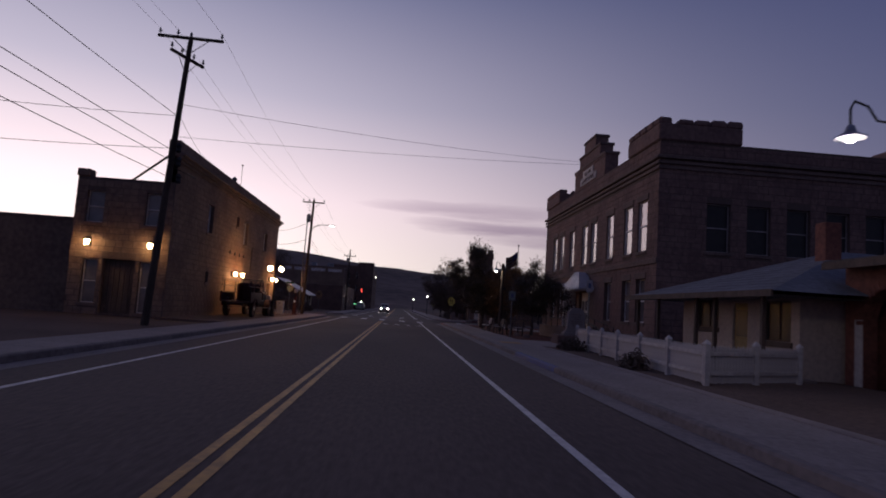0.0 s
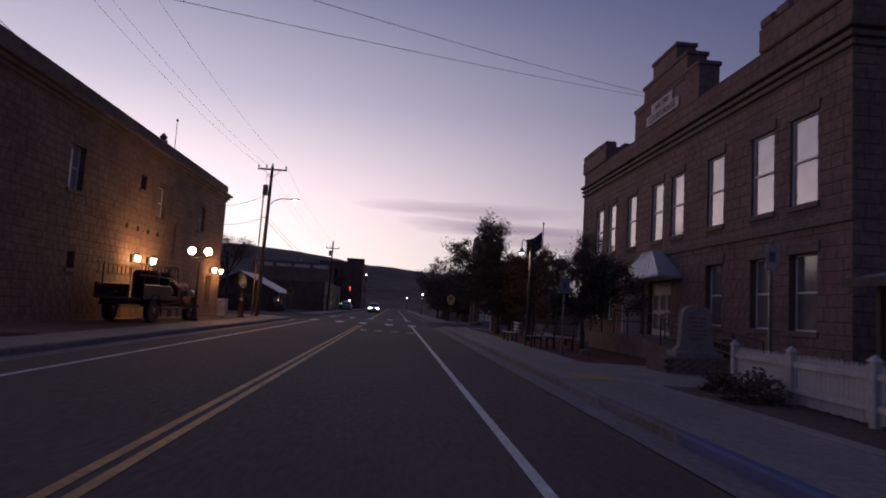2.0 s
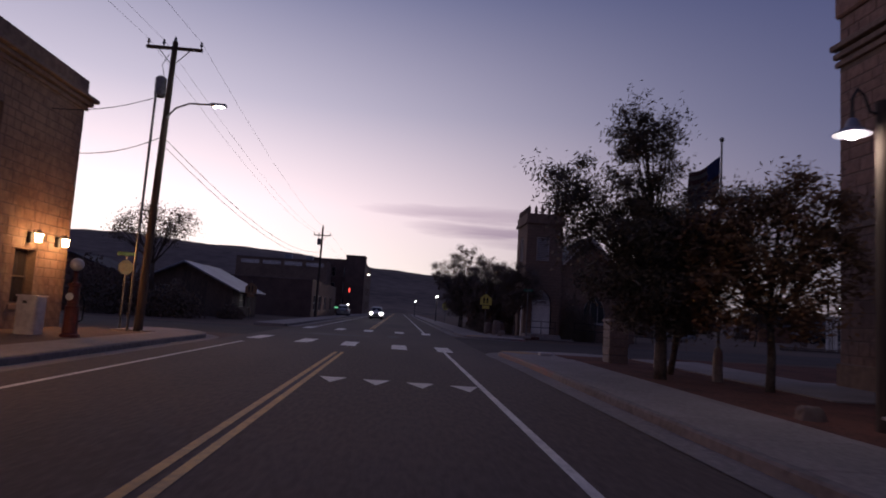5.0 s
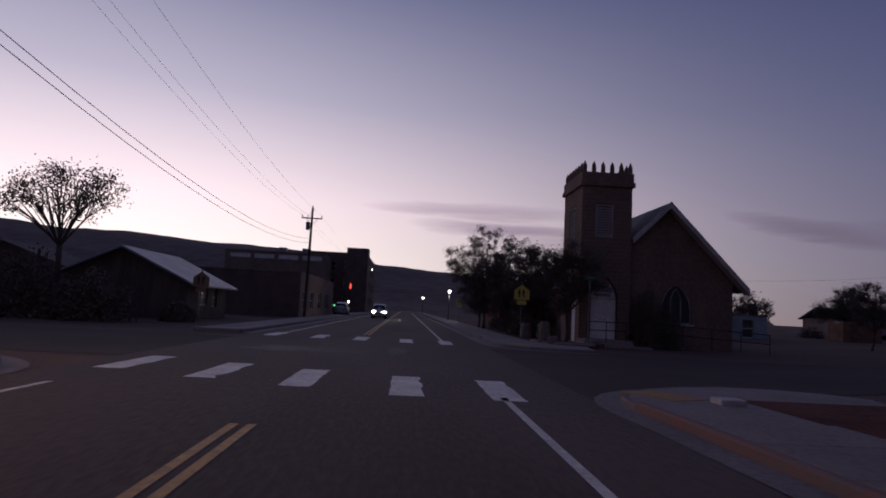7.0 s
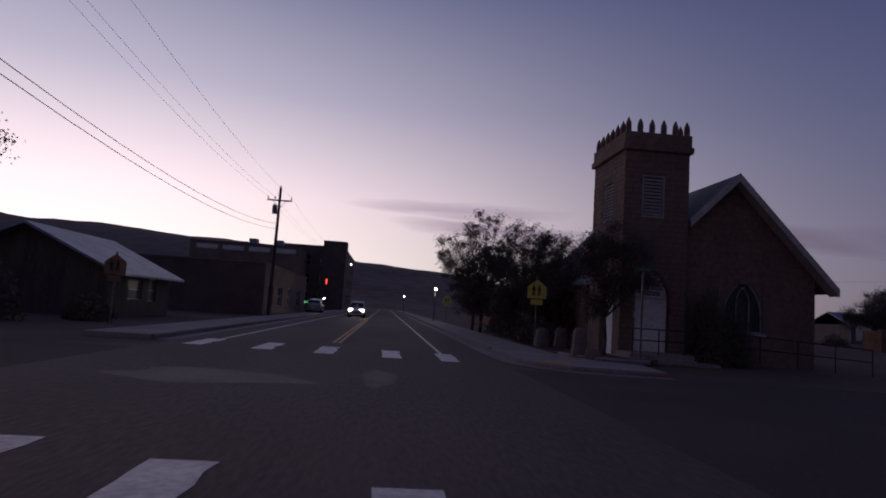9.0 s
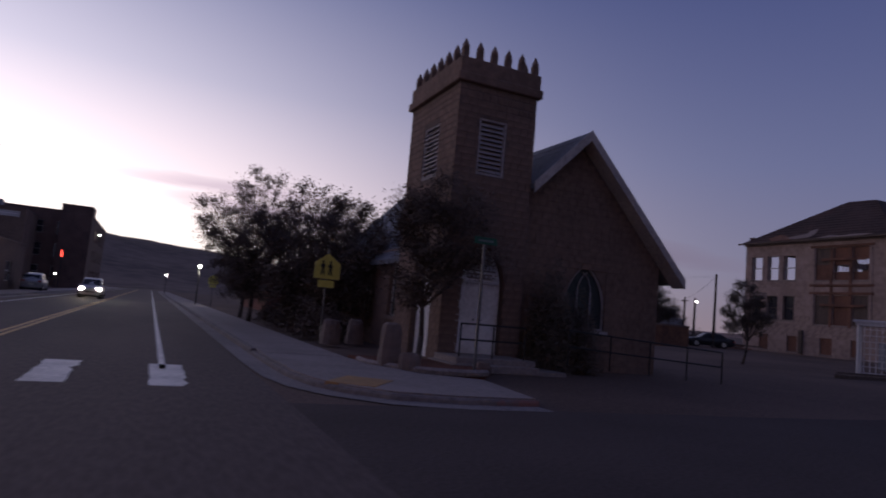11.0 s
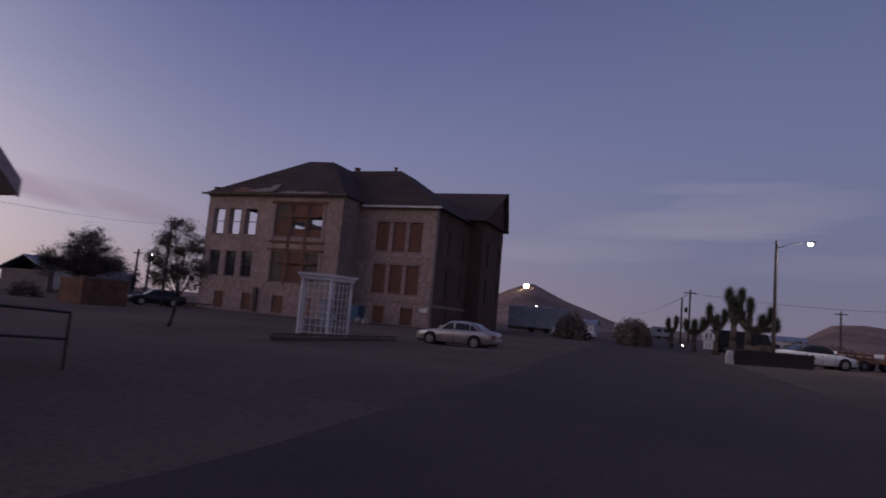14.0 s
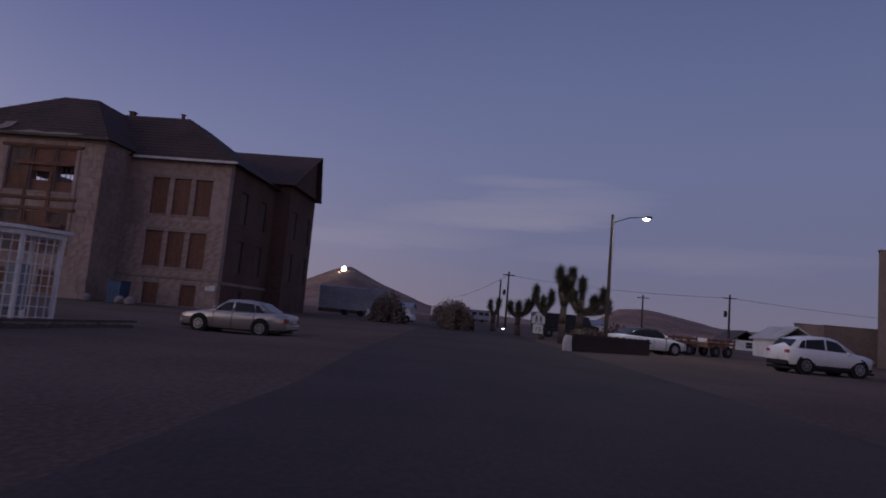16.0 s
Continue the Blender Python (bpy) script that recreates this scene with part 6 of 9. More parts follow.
# ---- poles, wires, lamps ----
def utility_pole(x, y, h, lean=(0, 0), arm=2.6, arm_z=0.45, transformer=True, extra=0, yaw=0.0, label="tall wooden utility pole with a crossarm and insulators"):
    t = thing("utility_pole", (x, y, 0.1), label, "utility pole", "utility poles")
    top = (x + lean[0], y + lean[1], h)
    at_z = lambda z: (x + lean[0] * z / h, y + lean[1] * z / h, z)
    Mesh().tube((x, y, 0.0), top, 0.16, 0.10, 12).make("pole", POLEWOOD, t)
    c, s = math.cos(yaw), math.sin(yaw)
    ends = []
    for k in range(1 + extra):
        if k:
            c, s = math.cos(yaw + 1.15), math.sin(yaw + 1.15)
        z = h - arm_z - 0.9 * k
        p = at_z(z)
        w = arm / 2 if k == 0 else arm / 2 * 0.75
        a, b = Vector((p[0] - c * w, p[1] - s * w, z)), Vector((p[0] + c * w, p[1] + s * w, z))
        m = Mesh()
        u = Vector((-s, c, 0)) * 0.05
        up = Vector((0, 0, 0.11))
        q = [a - u, b - u, b + u, a + u]
        m.add([*q, *[v + up for v in q]], [(0, 3, 2, 1), (4, 5, 6, 7), (0, 1, 5, 4), (1, 2, 6, 5), (2, 3, 7, 6), (3, 0, 4, 7)])
        m.make("crossarm", POLEWOOD, t)
        for f in (0.02, 0.32, 0.68, 0.98) if k else (0.03, 0.97, 0.30):
            e = a.lerp(b, f)
            Mesh().lathe((e.x, e.y, z + 0.11), [(0.02, 0), (0.02, 0.08), (0.06, 0.1), (0.06, 0.16), (0.03, 0.18), (0.045, 0.24), (0.02, 0.28)], 8).make("insulator", STEEL, t)
            ends.append((e.x, e.y, z + 0.36))
        for sg in (-1, 1):
            Mesh().tube((p[0] + sg * c * w * 0.55, p[1] + sg * s * w * 0.55, z), at_z(z - 0.65), 0.018, 0.018, 5).make("brace", STEEL, t)
    Mesh().lathe(top, [(0.02, 0), (0.06, 0.05), (0.06, 0.12), (0.02, 0.22)], 8).make("insulator", STEEL, t)
    if transformer:
        p = at_z(h - 1.75)
        Mesh().lathe((p[0] - 0.32, p[1] - 0.05, h - 2.2), [(0.18, 0), (0.20, 0.05), (0.20, 0.72), (0.10, 0.80)], 12).make("transformer", STEEL, t, "grey cylindrical transformer")
        Mesh().path([(p[0] - 0.25, p[1], h - 1.35), (p[0] - 0.4, p[1] + 0.1, h - 0.9), (p[0] - 0.15, p[1], h - 0.5)], 0.012, 5).make("jumper", WIRE, t)
    return ends, top


def sag_wire(a, b, sag, r=0.0055, n=16, group="overhead wires"):
    a, b = Vector(a), Vector(b)
    t = Mesh().path([a.lerp(b, i / n) - Vector((0, 0, sag * 4 * (i / n) * (1 - i / n))) for i in range(n + 1)], r, 5)
    return tagged(t.make("overhead_wire", WIRE), "thin dark overhead cable sagging between poles", "cable", group)


e1, t1 = utility_pole(-10.55, 45.2, 12.25, (0.65, 0.0), 2.7, 0.1, False, 1, 0.05, "tall wooden utility pole with two crossarms and cutouts")
e2, t2 = utility_pole(-9.42, 79.9, 11.1, (0.22, 0.1), 2.1, 0.3, True, 0, 0.0, "wooden utility pole with transformer and street light arm")
e3, t3 = utility_pole(-9.6, 130.5, 10.6, (0.1, 0), 2.0, 1.1, True, 0, 0.0)
p1 = bpy.data.objects["utility_pole"]
for dz, dx in ((6.6, 0.35), (5.9, 0.42), (7.2, 0.3)):
    m = Mesh().lathe((-10.2 + dx, 45.1, dz), [(0.07, 0), (0.12, 0.08), (0.09, 0.2), (0.13, 0.28), (0.06, 0.42)], 8)
    m.tube((-10.2, 45.2, dz + 0.3), (-10.2 + dx, 45.1, dz + 0.25), 0.02, 0.02, 5)
    m.make("cutout", BLACK, p1, "dark fuse cutout on a short arm")
Mesh().path([(-10.1, 45.3, 6.6), (-9.5, 46.4, 6.4), (-11.9, 52.2, 7.7)], 0.014, 5).make("service_drop", WIRE, p1)
p2 = bpy.data.objects["utility_pole.001"]
Mesh().path([(-9.25, 79.9, 8.05), (-8.9, 79.9, 8.5), (-8.4, 79.9, 8.72), (-7.5, 79.85, 8.72)], 0.035, 7).make("lamp_arm", STEEL, p2, "curved steel street light arm")
Mesh().box(-7.62, 79.74, 8.66, -7.02, 79.96, 8.78, 0.03).make("lamp_head", STEEL, p2)
Mesh().box(-7.5, 79.78, 8.645, -7.1, 79.92, 8.658).make("lamp_lens", BULB_COOL, p2, "glowing street light lens")
lamp("street_light", (-7.3, 79.85, 8.4), 60, (1.0, 0.95, 0.98), 0.2)
Mesh().tube((-9.72, 79.7, 0.1), (-9.62, 79.75, 9.0), 0.05, 0.05, 8).make("conduit", STEEL, p2)

for a, b in zip(e1[:3], e2[:3]):
    sag_wire(a, b, 0.7)
for a, b in zip(e2[:3], e3[:3]):
    sag_wire(a, b, 0.9)
for a in e1[:3]:
    sag_wire(a, (a[0], -30, 12.2), 1.0)
for a in e3[:3]:
    sag_wire(a, (a[0], 190, 10.5), 0.9)
for z, d in ((8.25, 0.0), (6.3, 0.1), (6.75, -0.1), (5.6, 0.2)):
    sag_wire((-10.15, 45.2, z + 0.55), (-9.6 + d, -30, z + 1.2), 0.9, 0.013)
sag_wire((-10.05, 45.2, 9.3), (12.1, 63, 12.7), 0.25, 0.009)
sag_wire((-10.1, 45.2, 7.9), (12.1, 62.95, 12.5), 0.15, 0.009)
sag_wire((-10.05, 45.3, 8.8), (-12.4, 60.5, 9.4), 0.5, 0.010)
sag_wire((-10.1, 45.2, 8.8), (-34, 38, 8.5), 0.5, 0.012)
sag_wire((-10.2, 45.2, 7.4), (-34, 40, 7.2), 0.5, 0.012)
sag_wire((-12.4, 78, 7.6), (-9.35, 79.9, 9.0), 0.25, 0.014)
sag_wire((-12.4, 80.3, 6.6), (-9.3, 80, 7.4), 0.2, 0.016)
sag_wire((-9.3, 80, 7.4), (-9.5, 130.4, 7.6), 1.3, 0.012)
sag_wire((-9.3, 80, 7.1), (-9.5, 130.4, 7.2), 1.3, 0.012)


def twin_globe_lamp(x, y, lit=True):
    t = thing("twin_globe_lamp", (x, y, 0.12), "black cast-iron lamp post with two lit globes", "street lamp")
    Mesh().lathe((x, y, 0.1), [(0.20, 0), (0.20, 0.12), (0.15, 0.18), (0.12, 0.55), (0.07, 0.65), (0.055, 2.9), (0.08, 2.95), (0.05, 3.05)], 12).make("post", BLACK, t)
    Mesh().path([(x - 0.42, y, 3.3), (x - 0.25, y, 3.2), (x, y, 3.25), (x + 0.25, y, 3.2), (x + 0.42, y, 3.3)], 0.03, 7).make("arm", BLACK, t)
    for s in (-0.40, 0.40):
        Mesh().lathe((x + s, y, 3.28), [(0.05, 0), (0.09, 0.05), (0.08, 0.1)], 10).make("globe_cup", BLACK, t)
        Mesh().ball((x + s, y, 3.56), 0.185, 16).make("globe", GLOBE_ON, t, "glowing white glass globe", True)
        lamp("globe_light", (x + s, y - 0.3, 3.56), 40, (1.0, 0.50, 0.20), 0.25)


twin_globe_lamp(-9.45, 63.6)


def gooseneck_lamp(x, y, h, wx=-1.15, drop=0.75):
    t = thing("gooseneck_lamp", (x, y, 0.1), "dark timber post with a lit gooseneck barn lamp", "street lamp", "gooseneck lamps")
    Mesh().tube((x, y, 0.05), (x, y, h), 0.13, 0.115, 10).make("post", POLEWOOD, t)
    z = h - drop
    Mesh().path([(x - 0.1, y, z), (x + wx * 0.42, y, z + 0.02), (x + wx * 0.62, y, z + 0.28), (x + wx + 0.08, y, z + 0.36), (x + wx, y, z + 0.2), (x + wx, y, z - 0.12)], 0.024, 7).make("gooseneck", BLACK, t)
    Mesh().lathe((x + wx, y, z - 0.36), [(0.27, 0), (0.26, 0.02), (0.11, 0.11), (0.07, 0.24), (0.04, 0.26)], 16).make("shade", TIN, t, "flat grey enamel shade")
    Mesh().ball((x + wx, y, z - 0.38), 0.085, 10, 0.7).make("bulb", BULB_COOL, t, "bright white bulb")
    lamp("barn_light", (x + wx, y, z - 0.60), 32, (1.0, 0.92, 0.86), 0.14)
    Mesh().box(x + 0.1, y - 0.08, h * 0.62, x + 0.26, y + 0.08, h * 0.62 + 0.22, 0.01).make("junction_box", BLACK, t)


gooseneck_lamp(7.15, 62.8, 5.05, -0.5, 0.2)
gooseneck_lamp(8.75, 27.3, 6.2, -0.9)


def tall_street_light(x, y, h, dx, dy):
    g = gz(x)
    t = thing("street_light", (x, y, g), "tall dark pole street light with a lit head", "street lamp")
    Mesh().tube((x, y, g - 0.05), (x, y, g + h), 0.13, 0.08, 10).make("pole", POLEWOOD, t)
    Mesh().path([(x, y, g + h - 0.5), (x + dx * 0.5, y + dy * 0.5, g + h - 0.15), (x + dx, y + dy, g + h - 0.1)], 0.035, 7).make("arm", STEEL, t)
    Mesh().box(x + dx - 0.28, y + dy - 0.28, g + h - 0.18, x + dx + 0.28, y + dy + 0.12, g + h - 0.04, 0.04).make("head", STEEL, t)
    Mesh().ball((x + dx, y + dy, g + h - 0.20), 0.15, 12, 0.6).make("lens", BULB_COOL, t, "bright white lamp lens")
    lamp("street_light_glow", (x + dx, y + dy, g + h - 0.6), 220, (1.0, 0.96, 0.95), 0.25)


tall_street_light(56.3, 84.6, 8.0, -0.3, -1.9)


def sign_post(x, y, z0, h, plates, name, label, group=""):
    """plates: a list of functions that draw onto (thing, x, y, z)."""
    t = thing(name, (x, y, z0), label, "sign", group)
    Mesh().box(x - 0.03, y - 0.03, z0 - 0.05, x + 0.03, y + 0.03, h, 0.006).make("post", STEEL, t)
    for p in plates:
        p(t)
    return t


def school_plate(x, y, z, s=0.45, front=-1, face=SIGN_Y):
    def draw(t):
        m = Mesh()
        m.prism([(x - s, z - s * 0.95), (x + s, z - s * 0.95), (x + s, z + s * 0.25), (x, z + s), (x - s, z + s * 0.25)], "y", y + front * 0.05, y + front * 0.035)
        p = m.make("pentagon_plate", face, t)
        k = s / 0.45
        ya, yb = sorted((y + front * 0.058, y + front * 0.051))
        for dx in (-0.16, 0.10):
            u = x + dx * k
            Mesh().prism([(u - 0.07 * k, z - 0.30 * k), (u - 0.02 * k, z - 0.30 * k), (u + 0.005 * k, z - 0.08 * k), (u + 0.03 * k, z - 0.30 * k), (u + 0.08 * k, z - 0.30 * k),
                          (u + 0.05 * k, z - 0.05 * k), (u + 0.09 * k, z + 0.0 * k), (u + 0.04 * k, z + 0.10 * k), (u - 0.04 * k, z + 0.10 * k), (u - 0.10 * k, z - 0.02 * k), (u - 0.04 * k, z - 0.03 * k)],
                         "y", ya, yb).make("pictogram_body", SIGN_K, p)
            Mesh().tube((u, ya, z + 0.155 * k), (u, yb, z + 0.155 * k), 0.045 * k, 0.045 * k, 10).make("pictogram_head", SIGN_K, p)
        q = Mesh().box(x - s * 0.62, min(y + front * 0.05, y + front * 0.035), z - s * 1.6, x + s * 0.62, max(y + front * 0.05, y + front * 0.035), z - s * 1.06)
        q.make("arrow_plate", face, t)
    return draw


sign_post(6.9, 107.0, 0.12, 3.35, [school_plate(6.9, 107.0, 2.72, 0.46)], "crossing_sign", "yellow school crossing sign on a steel post", "crossing signs")
sign_post(6.6, 148, 0.12, 3.2, [school_plate(6.6, 148, 2.6, 0.46)], "crossing_sign", "yellow school crossing sign on a steel post", "crossing signs")


def flat_plate(x, y, z, w, h, material, name, axis="y", front=-1, label=""):
    def draw(t):
        m = Mesh()
        if axis == "y":
            m.box(x - w / 2, y + front * 0.05 - 0.008, z - h / 2, x + w / 2, y + front * 0.05 + 0.008, z + h / 2, 0.004)
        else:
            m.box(x + front * 0.05 - 0.008, y - w / 2, z - h / 2, x + front * 0.05 + 0.008, y + w / 2, z + h / 2, 0.004)
        p = m.make(name, material, t, label)
    return draw


def bars_on(x, y, z, w, n, material=SIGN_K, h=0.03, gap=0.07):
    def draw(t):
        for i in range(n):
            k = w * (1.0 - 0.2 * (i % 2))
            Mesh().box(x - k / 2, y - 0.064, z - i * gap - h / 2, x + k / 2, y - 0.059, z - i * gap + h / 2).make("lettering_bar", material, t)
    return draw


sign_post(7.75, 43.0, 0.12, 3.15, [flat_plate(7.75, 43.0, 2.82, 0.26, 0.52, LOUVRE, "plate", label="dulled pale parking plate"), flat_plate(7.75, 42.985, 2.85, 0.12, 0.2, KERB_BLUE, "blue_symbol")], "parking_sign", "dulled pale parking sign on a steel post", "")
sign_post(6.04, 52.0, 0.12, 2.75, [flat_plate(6.04, 52.0, 2.45, 0.36, 0.50, DULL_PLATE, "plate"), flat_plate(6.04, 51.985, 2.45, 0.14, 0.2, KERB_BLUE, "blue_symbol")], "parking_sign", "white and blue parking sign on a steel post", "")
sign_post(8.6, 98.6, 0.12, 3.4, [flat_plate(8.6, 98.6, 3.3, 0.62, 0.17, SIGN_G, "street_name_plate", label="green street name plate"), bars_on(8.6, 98.6, 3.3, 0.42, 1, DULL_PLATE, 0.05)], "street_name_sign", "green street name sign on a steel post", "")


def stop_plate(x, y, z, r=0.32):
    def draw(t):
        m = Mesh()
        m.prism([(x + r * math.cos(math.radians(22.5 + 45 * i)), z + r * math.sin(math.radians(22.5 + 45 * i))) for i in range(8)], "y", y - 0.05, y - 0.035)
        m.make("octagon_plate", DULL_PLATE, t, "back of an octagonal sign plate")
    return draw


sign_post(-11.2, 80.6, 0.1, 3.1, [stop_plate(-11.2, 80.6, 2.5), flat_plate(-11.2, 80.6, 3.05, 0.75, 0.16, SIGN_G, "street_name_plate")], "stop_sign", "octagonal stop sign seen from behind on a steel post")
sign_post(-10.9, 103.5, 0.1, 2.9, [school_plate(-10.9, 103.5, 2.4, 0.42, -1, DULL_SIGN)], "crossing_sign", "faded orange crossing sign on a steel post", "crossing signs")


def flagpole(x, y, h):
    t = thing("flagpole", (x, y, 0.1), "slim white flagpole with two drooping flags", "flagpole")
    Mesh().tube((x, y, 0.05), (x, y, h), 0.05, 0.03, 10).ball((x, y, h + 0.06), 0.08, 10).make("pole", STEEL, t)
    for k, (z, mats, lab) in enumerate(((h - 0.5, None, "striped national flag hanging in folds"), (h - 2.2, FLAG_B, "dark blue state flag hanging in folds"))):
        m = Mesh()
        nx, nz = 10, 8
        v = []
        for i in range(nx + 1):
            for j in range(nz + 1):
                u, w = i / nx, j / nz
                v.append((x - 0.05 - 1.05 * u, y + 0.10 * math.sin(6 * u + 2 * w + k) * u, z - 1.15 * w - 0.75 * u - 0.15 * u * math.sin(4 * u)))
        f, s = [], []
        for i in range(nx):
            for j in range(nz):
                f.append((i * (nz + 1) + j, i * (nz + 1) + j + 1, (i + 1) * (nz + 1) + j + 1, (i + 1) * (nz + 1) + j))
                s.append(2 if (i < 4 and j < 4) else j % 2)
        m.add(v, f)
        if mats is None:
            m.s = s
            fl = m.make("flag", [FLAG_R, FLAG_W, FLAG_B], t, lab, True)
        else:
            fl = m.make("flag", mats, t, lab, True)


flagpole(10.2, 73.7, 7.6)


# ---- trees ----
def tree(name, x, y, h, crown, leaf, label, trunk=0.16, n_clump=70, leaves=70, size=0.16, fork=0.35, seed=1, spread=0.42, z0=None, thin=1.0, cat="tree"):
    """crown: balls (dx, dy, z, r) that the limbs reach into. Clumps of leaves hang at the twig ends, with gaps between."""
    r = random.Random(seed)
    z0 = gz(x) if z0 is None else z0
    t = thing(name, (x, y, z0), label, cat)
    wood, lv = Mesh(), Mesh()
    fz = z0 + h * fork
    bend = Vector((x + r.uniform(-0.15, 0.15), y + r.uniform(-0.15, 0.15), fz))
    wood.tube((x, y, z0 - 0.05), ((x + bend.x) / 2 + 0.05, (y + bend.y) / 2, (z0 + fz) / 2), trunk * 1.15, trunk * 0.92, 9)
    wood.tube(((x + bend.x) / 2 + 0.05, (y + bend.y) / 2, (z0 + fz) / 2), bend, trunk * 0.92, trunk * 0.75, 9)
    limbs = wood
    tw = Mesh()
    for i in range(n_clump):
        dx, dy, cz, cr = r.choices(crown, [b[3] ** 2 for b in crown])[0]
        d = Vector((r.gauss(0, 1), r.gauss(0, 1), r.gauss(0, 1))).normalized() * cr * r.uniform(0.25, 1.0) ** 0.6
        c = Vector((x + dx, y + dy, z0 + cz)) + d
        if c.z < z0 + h * 0.16:
            continue
        base = bend.lerp(Vector((x + dx, y + dy, z0 + cz)), r.uniform(0.1, 0.6))
        if i % 2 == 0:
            tw.tube(bend.lerp(base, 0.05), base, trunk * 0.42, trunk * 0.22, 6)
            k = base.lerp(c, 0.55) + Vector((0, 0, 0.15 * cr))
            tw.tube(base, k, trunk * 0.22, trunk * 0.11, 5)
            tw.tube(k, c, trunk * 0.11, 0.008, 5)
        s = spread * r.uniform(0.55, 1.25)
        for _ in range(int(leaves * thin * r.uniform(0.4, 1.3))):
            p = c + Vector((r.gauss(0, s), r.gauss(0, s), r.gauss(0, s * 0.8)))
            a = Vector((r.gauss(0, 1), r.gauss(0, 1), r.gauss(0, 1))).normalized()
            b = a.orthogonal().normalized()
            q = size * r.uniform(0.6, 1.3)
            a, b = a * q, b * q * 0.55
            lv.add([p - a, p + b * 0.9, p + a, p - b * 0.9], [(0, 1, 2, 3)])
    wood.make("trunk", BARK, t, "", True)
    tw.make("branchwork", BARK, t, "", True)
    tagged(lv.make("foliage", leaf, t), "", kind="stuff")
    return t


tree("garden_tree", 6.7, 69.8, 7.7, [(-0.5, 0, 5.7, 1.1), (-0.6, 0, 6.5, 0.75), (-0.5, 0.2, 7.1, 0.45), (-2.1, 0.5, 5.1, 0.75), (-2.7, 0.4, 5.1, 0.65), (-2.2, 0.4, 4.3, 0.8), (-1.1, 0, 4.1, 0.95), (0.0, 0.3, 4.3, 1.1), (0.2, 0.3, 3.6, 1.2), (1.9, -0.6, 4.1, 1.1), (-1.4, 0.4, 3.1, 1.1), (0.6, 0, 2.8, 1.2), (0.5, 0, 2.0, 1.0), (-0.7, 0, 2.1, 0.9)], LEAF, "tall dark leafy tree in the courthouse garden", 0.15, 300, 170, 0.062, 0.28, 3, 0.22)
tree("autumn_tree", 8.5, 68.0, 5.9, [(0.4, -0.2, 2.3, 1.0), (-0.7, 0.3, 2.3, 1.0), (0.0, 0, 3.6, 1.2), (-0.9, 0.4, 3.8, 0.9), (0.9, -0.4, 4.2, 0.9), (0.3, 0, 5.1, 0.6), (-1.1, 0.4, 3.0, 0.9), (1.0, -0.4, 3.0, 1.0)], LEAF_Y, "slim autumn tree with thinning yellow-brown leaves", 0.10, 190, 95, 0.075, 0.30, 5, 0.20)
tree("autumn_tree", 7.7, 71.6, 5.2, [(0.0, 0, 2.0, 1.0), (0.0, 0, 3.3, 1.0), (-0.9, 0.4, 3.1, 0.8), (0.7, -0.4, 4.0, 0.8)], LEAF_Y, "slim autumn tree with thinning yellow-brown leaves", 0.09, 150, 95, 0.075, 0.30, 15, 0.20)
tree("courthouse_tree", 8.5, 58.1, 5.2, [(0, 0, 3.1, 1.2), (-0.9, 0.3, 2.7, 0.9), (0.7, -0.4, 3.3, 0.8), (0.1, 0.1, 4.2, 0.55), (-0.4, 0.2, 3.8, 0.6), (0.2, 0, 2.1, 1.0), (0.9, -0.3, 2.3, 0.8), (-0.8, 0.4, 1.9, 0.7), (0.0, 0.1, 4.8, 0.3), (1.3, -0.7, 2.9, 0.8), (1.7, -1.0, 2.3, 0.7), (1.2, -0.6, 3.6, 0.6)], LEAF, "dense dark tree before the courthouse entrance", 0.11, 150, 170, 0.058, 0.26, 7, 0.22)
tree("church_tree", 8.2, 101.2, 5.6, [(0.4, -0.4, 4.7, 0.7), (1.0, -0.7, 4.0, 0.8), (1.45, -0.95, 3.4, 0.6), (1.15, -0.8, 2.85, 0.45), (-0.6, 0.0, 4.0, 0.7), (-0.2, -0.1, 3.6, 0.9), (0.4, -0.5, 3.2, 0.75), (-0.5, -0.1, 2.6, 0.8), (0.1, -0.2, 2.4, 0.6), (-0.1, 0, 4.3, 0.5), (-0.5, 0.1, 2.0, 0.6)], LEAF_D, "small dusty tree before the church tower", 0.085, 115, 170, 0.05, 0.28, 9, 0.22)
for i, (tx, ty, th, wide) in enumerate(((6.3, 120.5, 8.5, 1.2), (7.5, 113.5, 6.9, 1.0), (8.5, 110.5, 5.9, 0.85), (6.8, 128, 8.2, 1.1), (9.2, 118, 6.8, 1.0))):
    fan = [(wide * u, 0.5 * v, th * z, r * wide) for u, v, z, r in ((0, 0, 0.52, 1.4), (-1.5, 0.6, 0.58, 1.0), (1.3, -0.5, 0.60, 1.0), (-2.1, 0.4, 0.70, 0.6), (-1.0, 0, 0.80, 0.7), (0.1, 0, 0.86, 0.7), (1.2, 0.2, 0.78, 0.7), (2.0, -0.3, 0.68, 0.6), (-0.5, 0.2, 0.95, 0.35), (0.7, 0.1, 0.93, 0.35), (-0.9, 0, 0.36, 1.1), (0.9, 0.3, 0.36, 1.0), (0, 0.2, 0.26, 1.0), (-0.7, -0.3, 0.22, 0.8), (0.8, 0, 0.20, 0.8))]
    tree("street_tree", tx, ty, th, fan, LEAF_D, "fan-shaped street tree with thin dusty foliage", 0.12, 270, 95, 0.062, 0.20, 30 + i, 0.22)
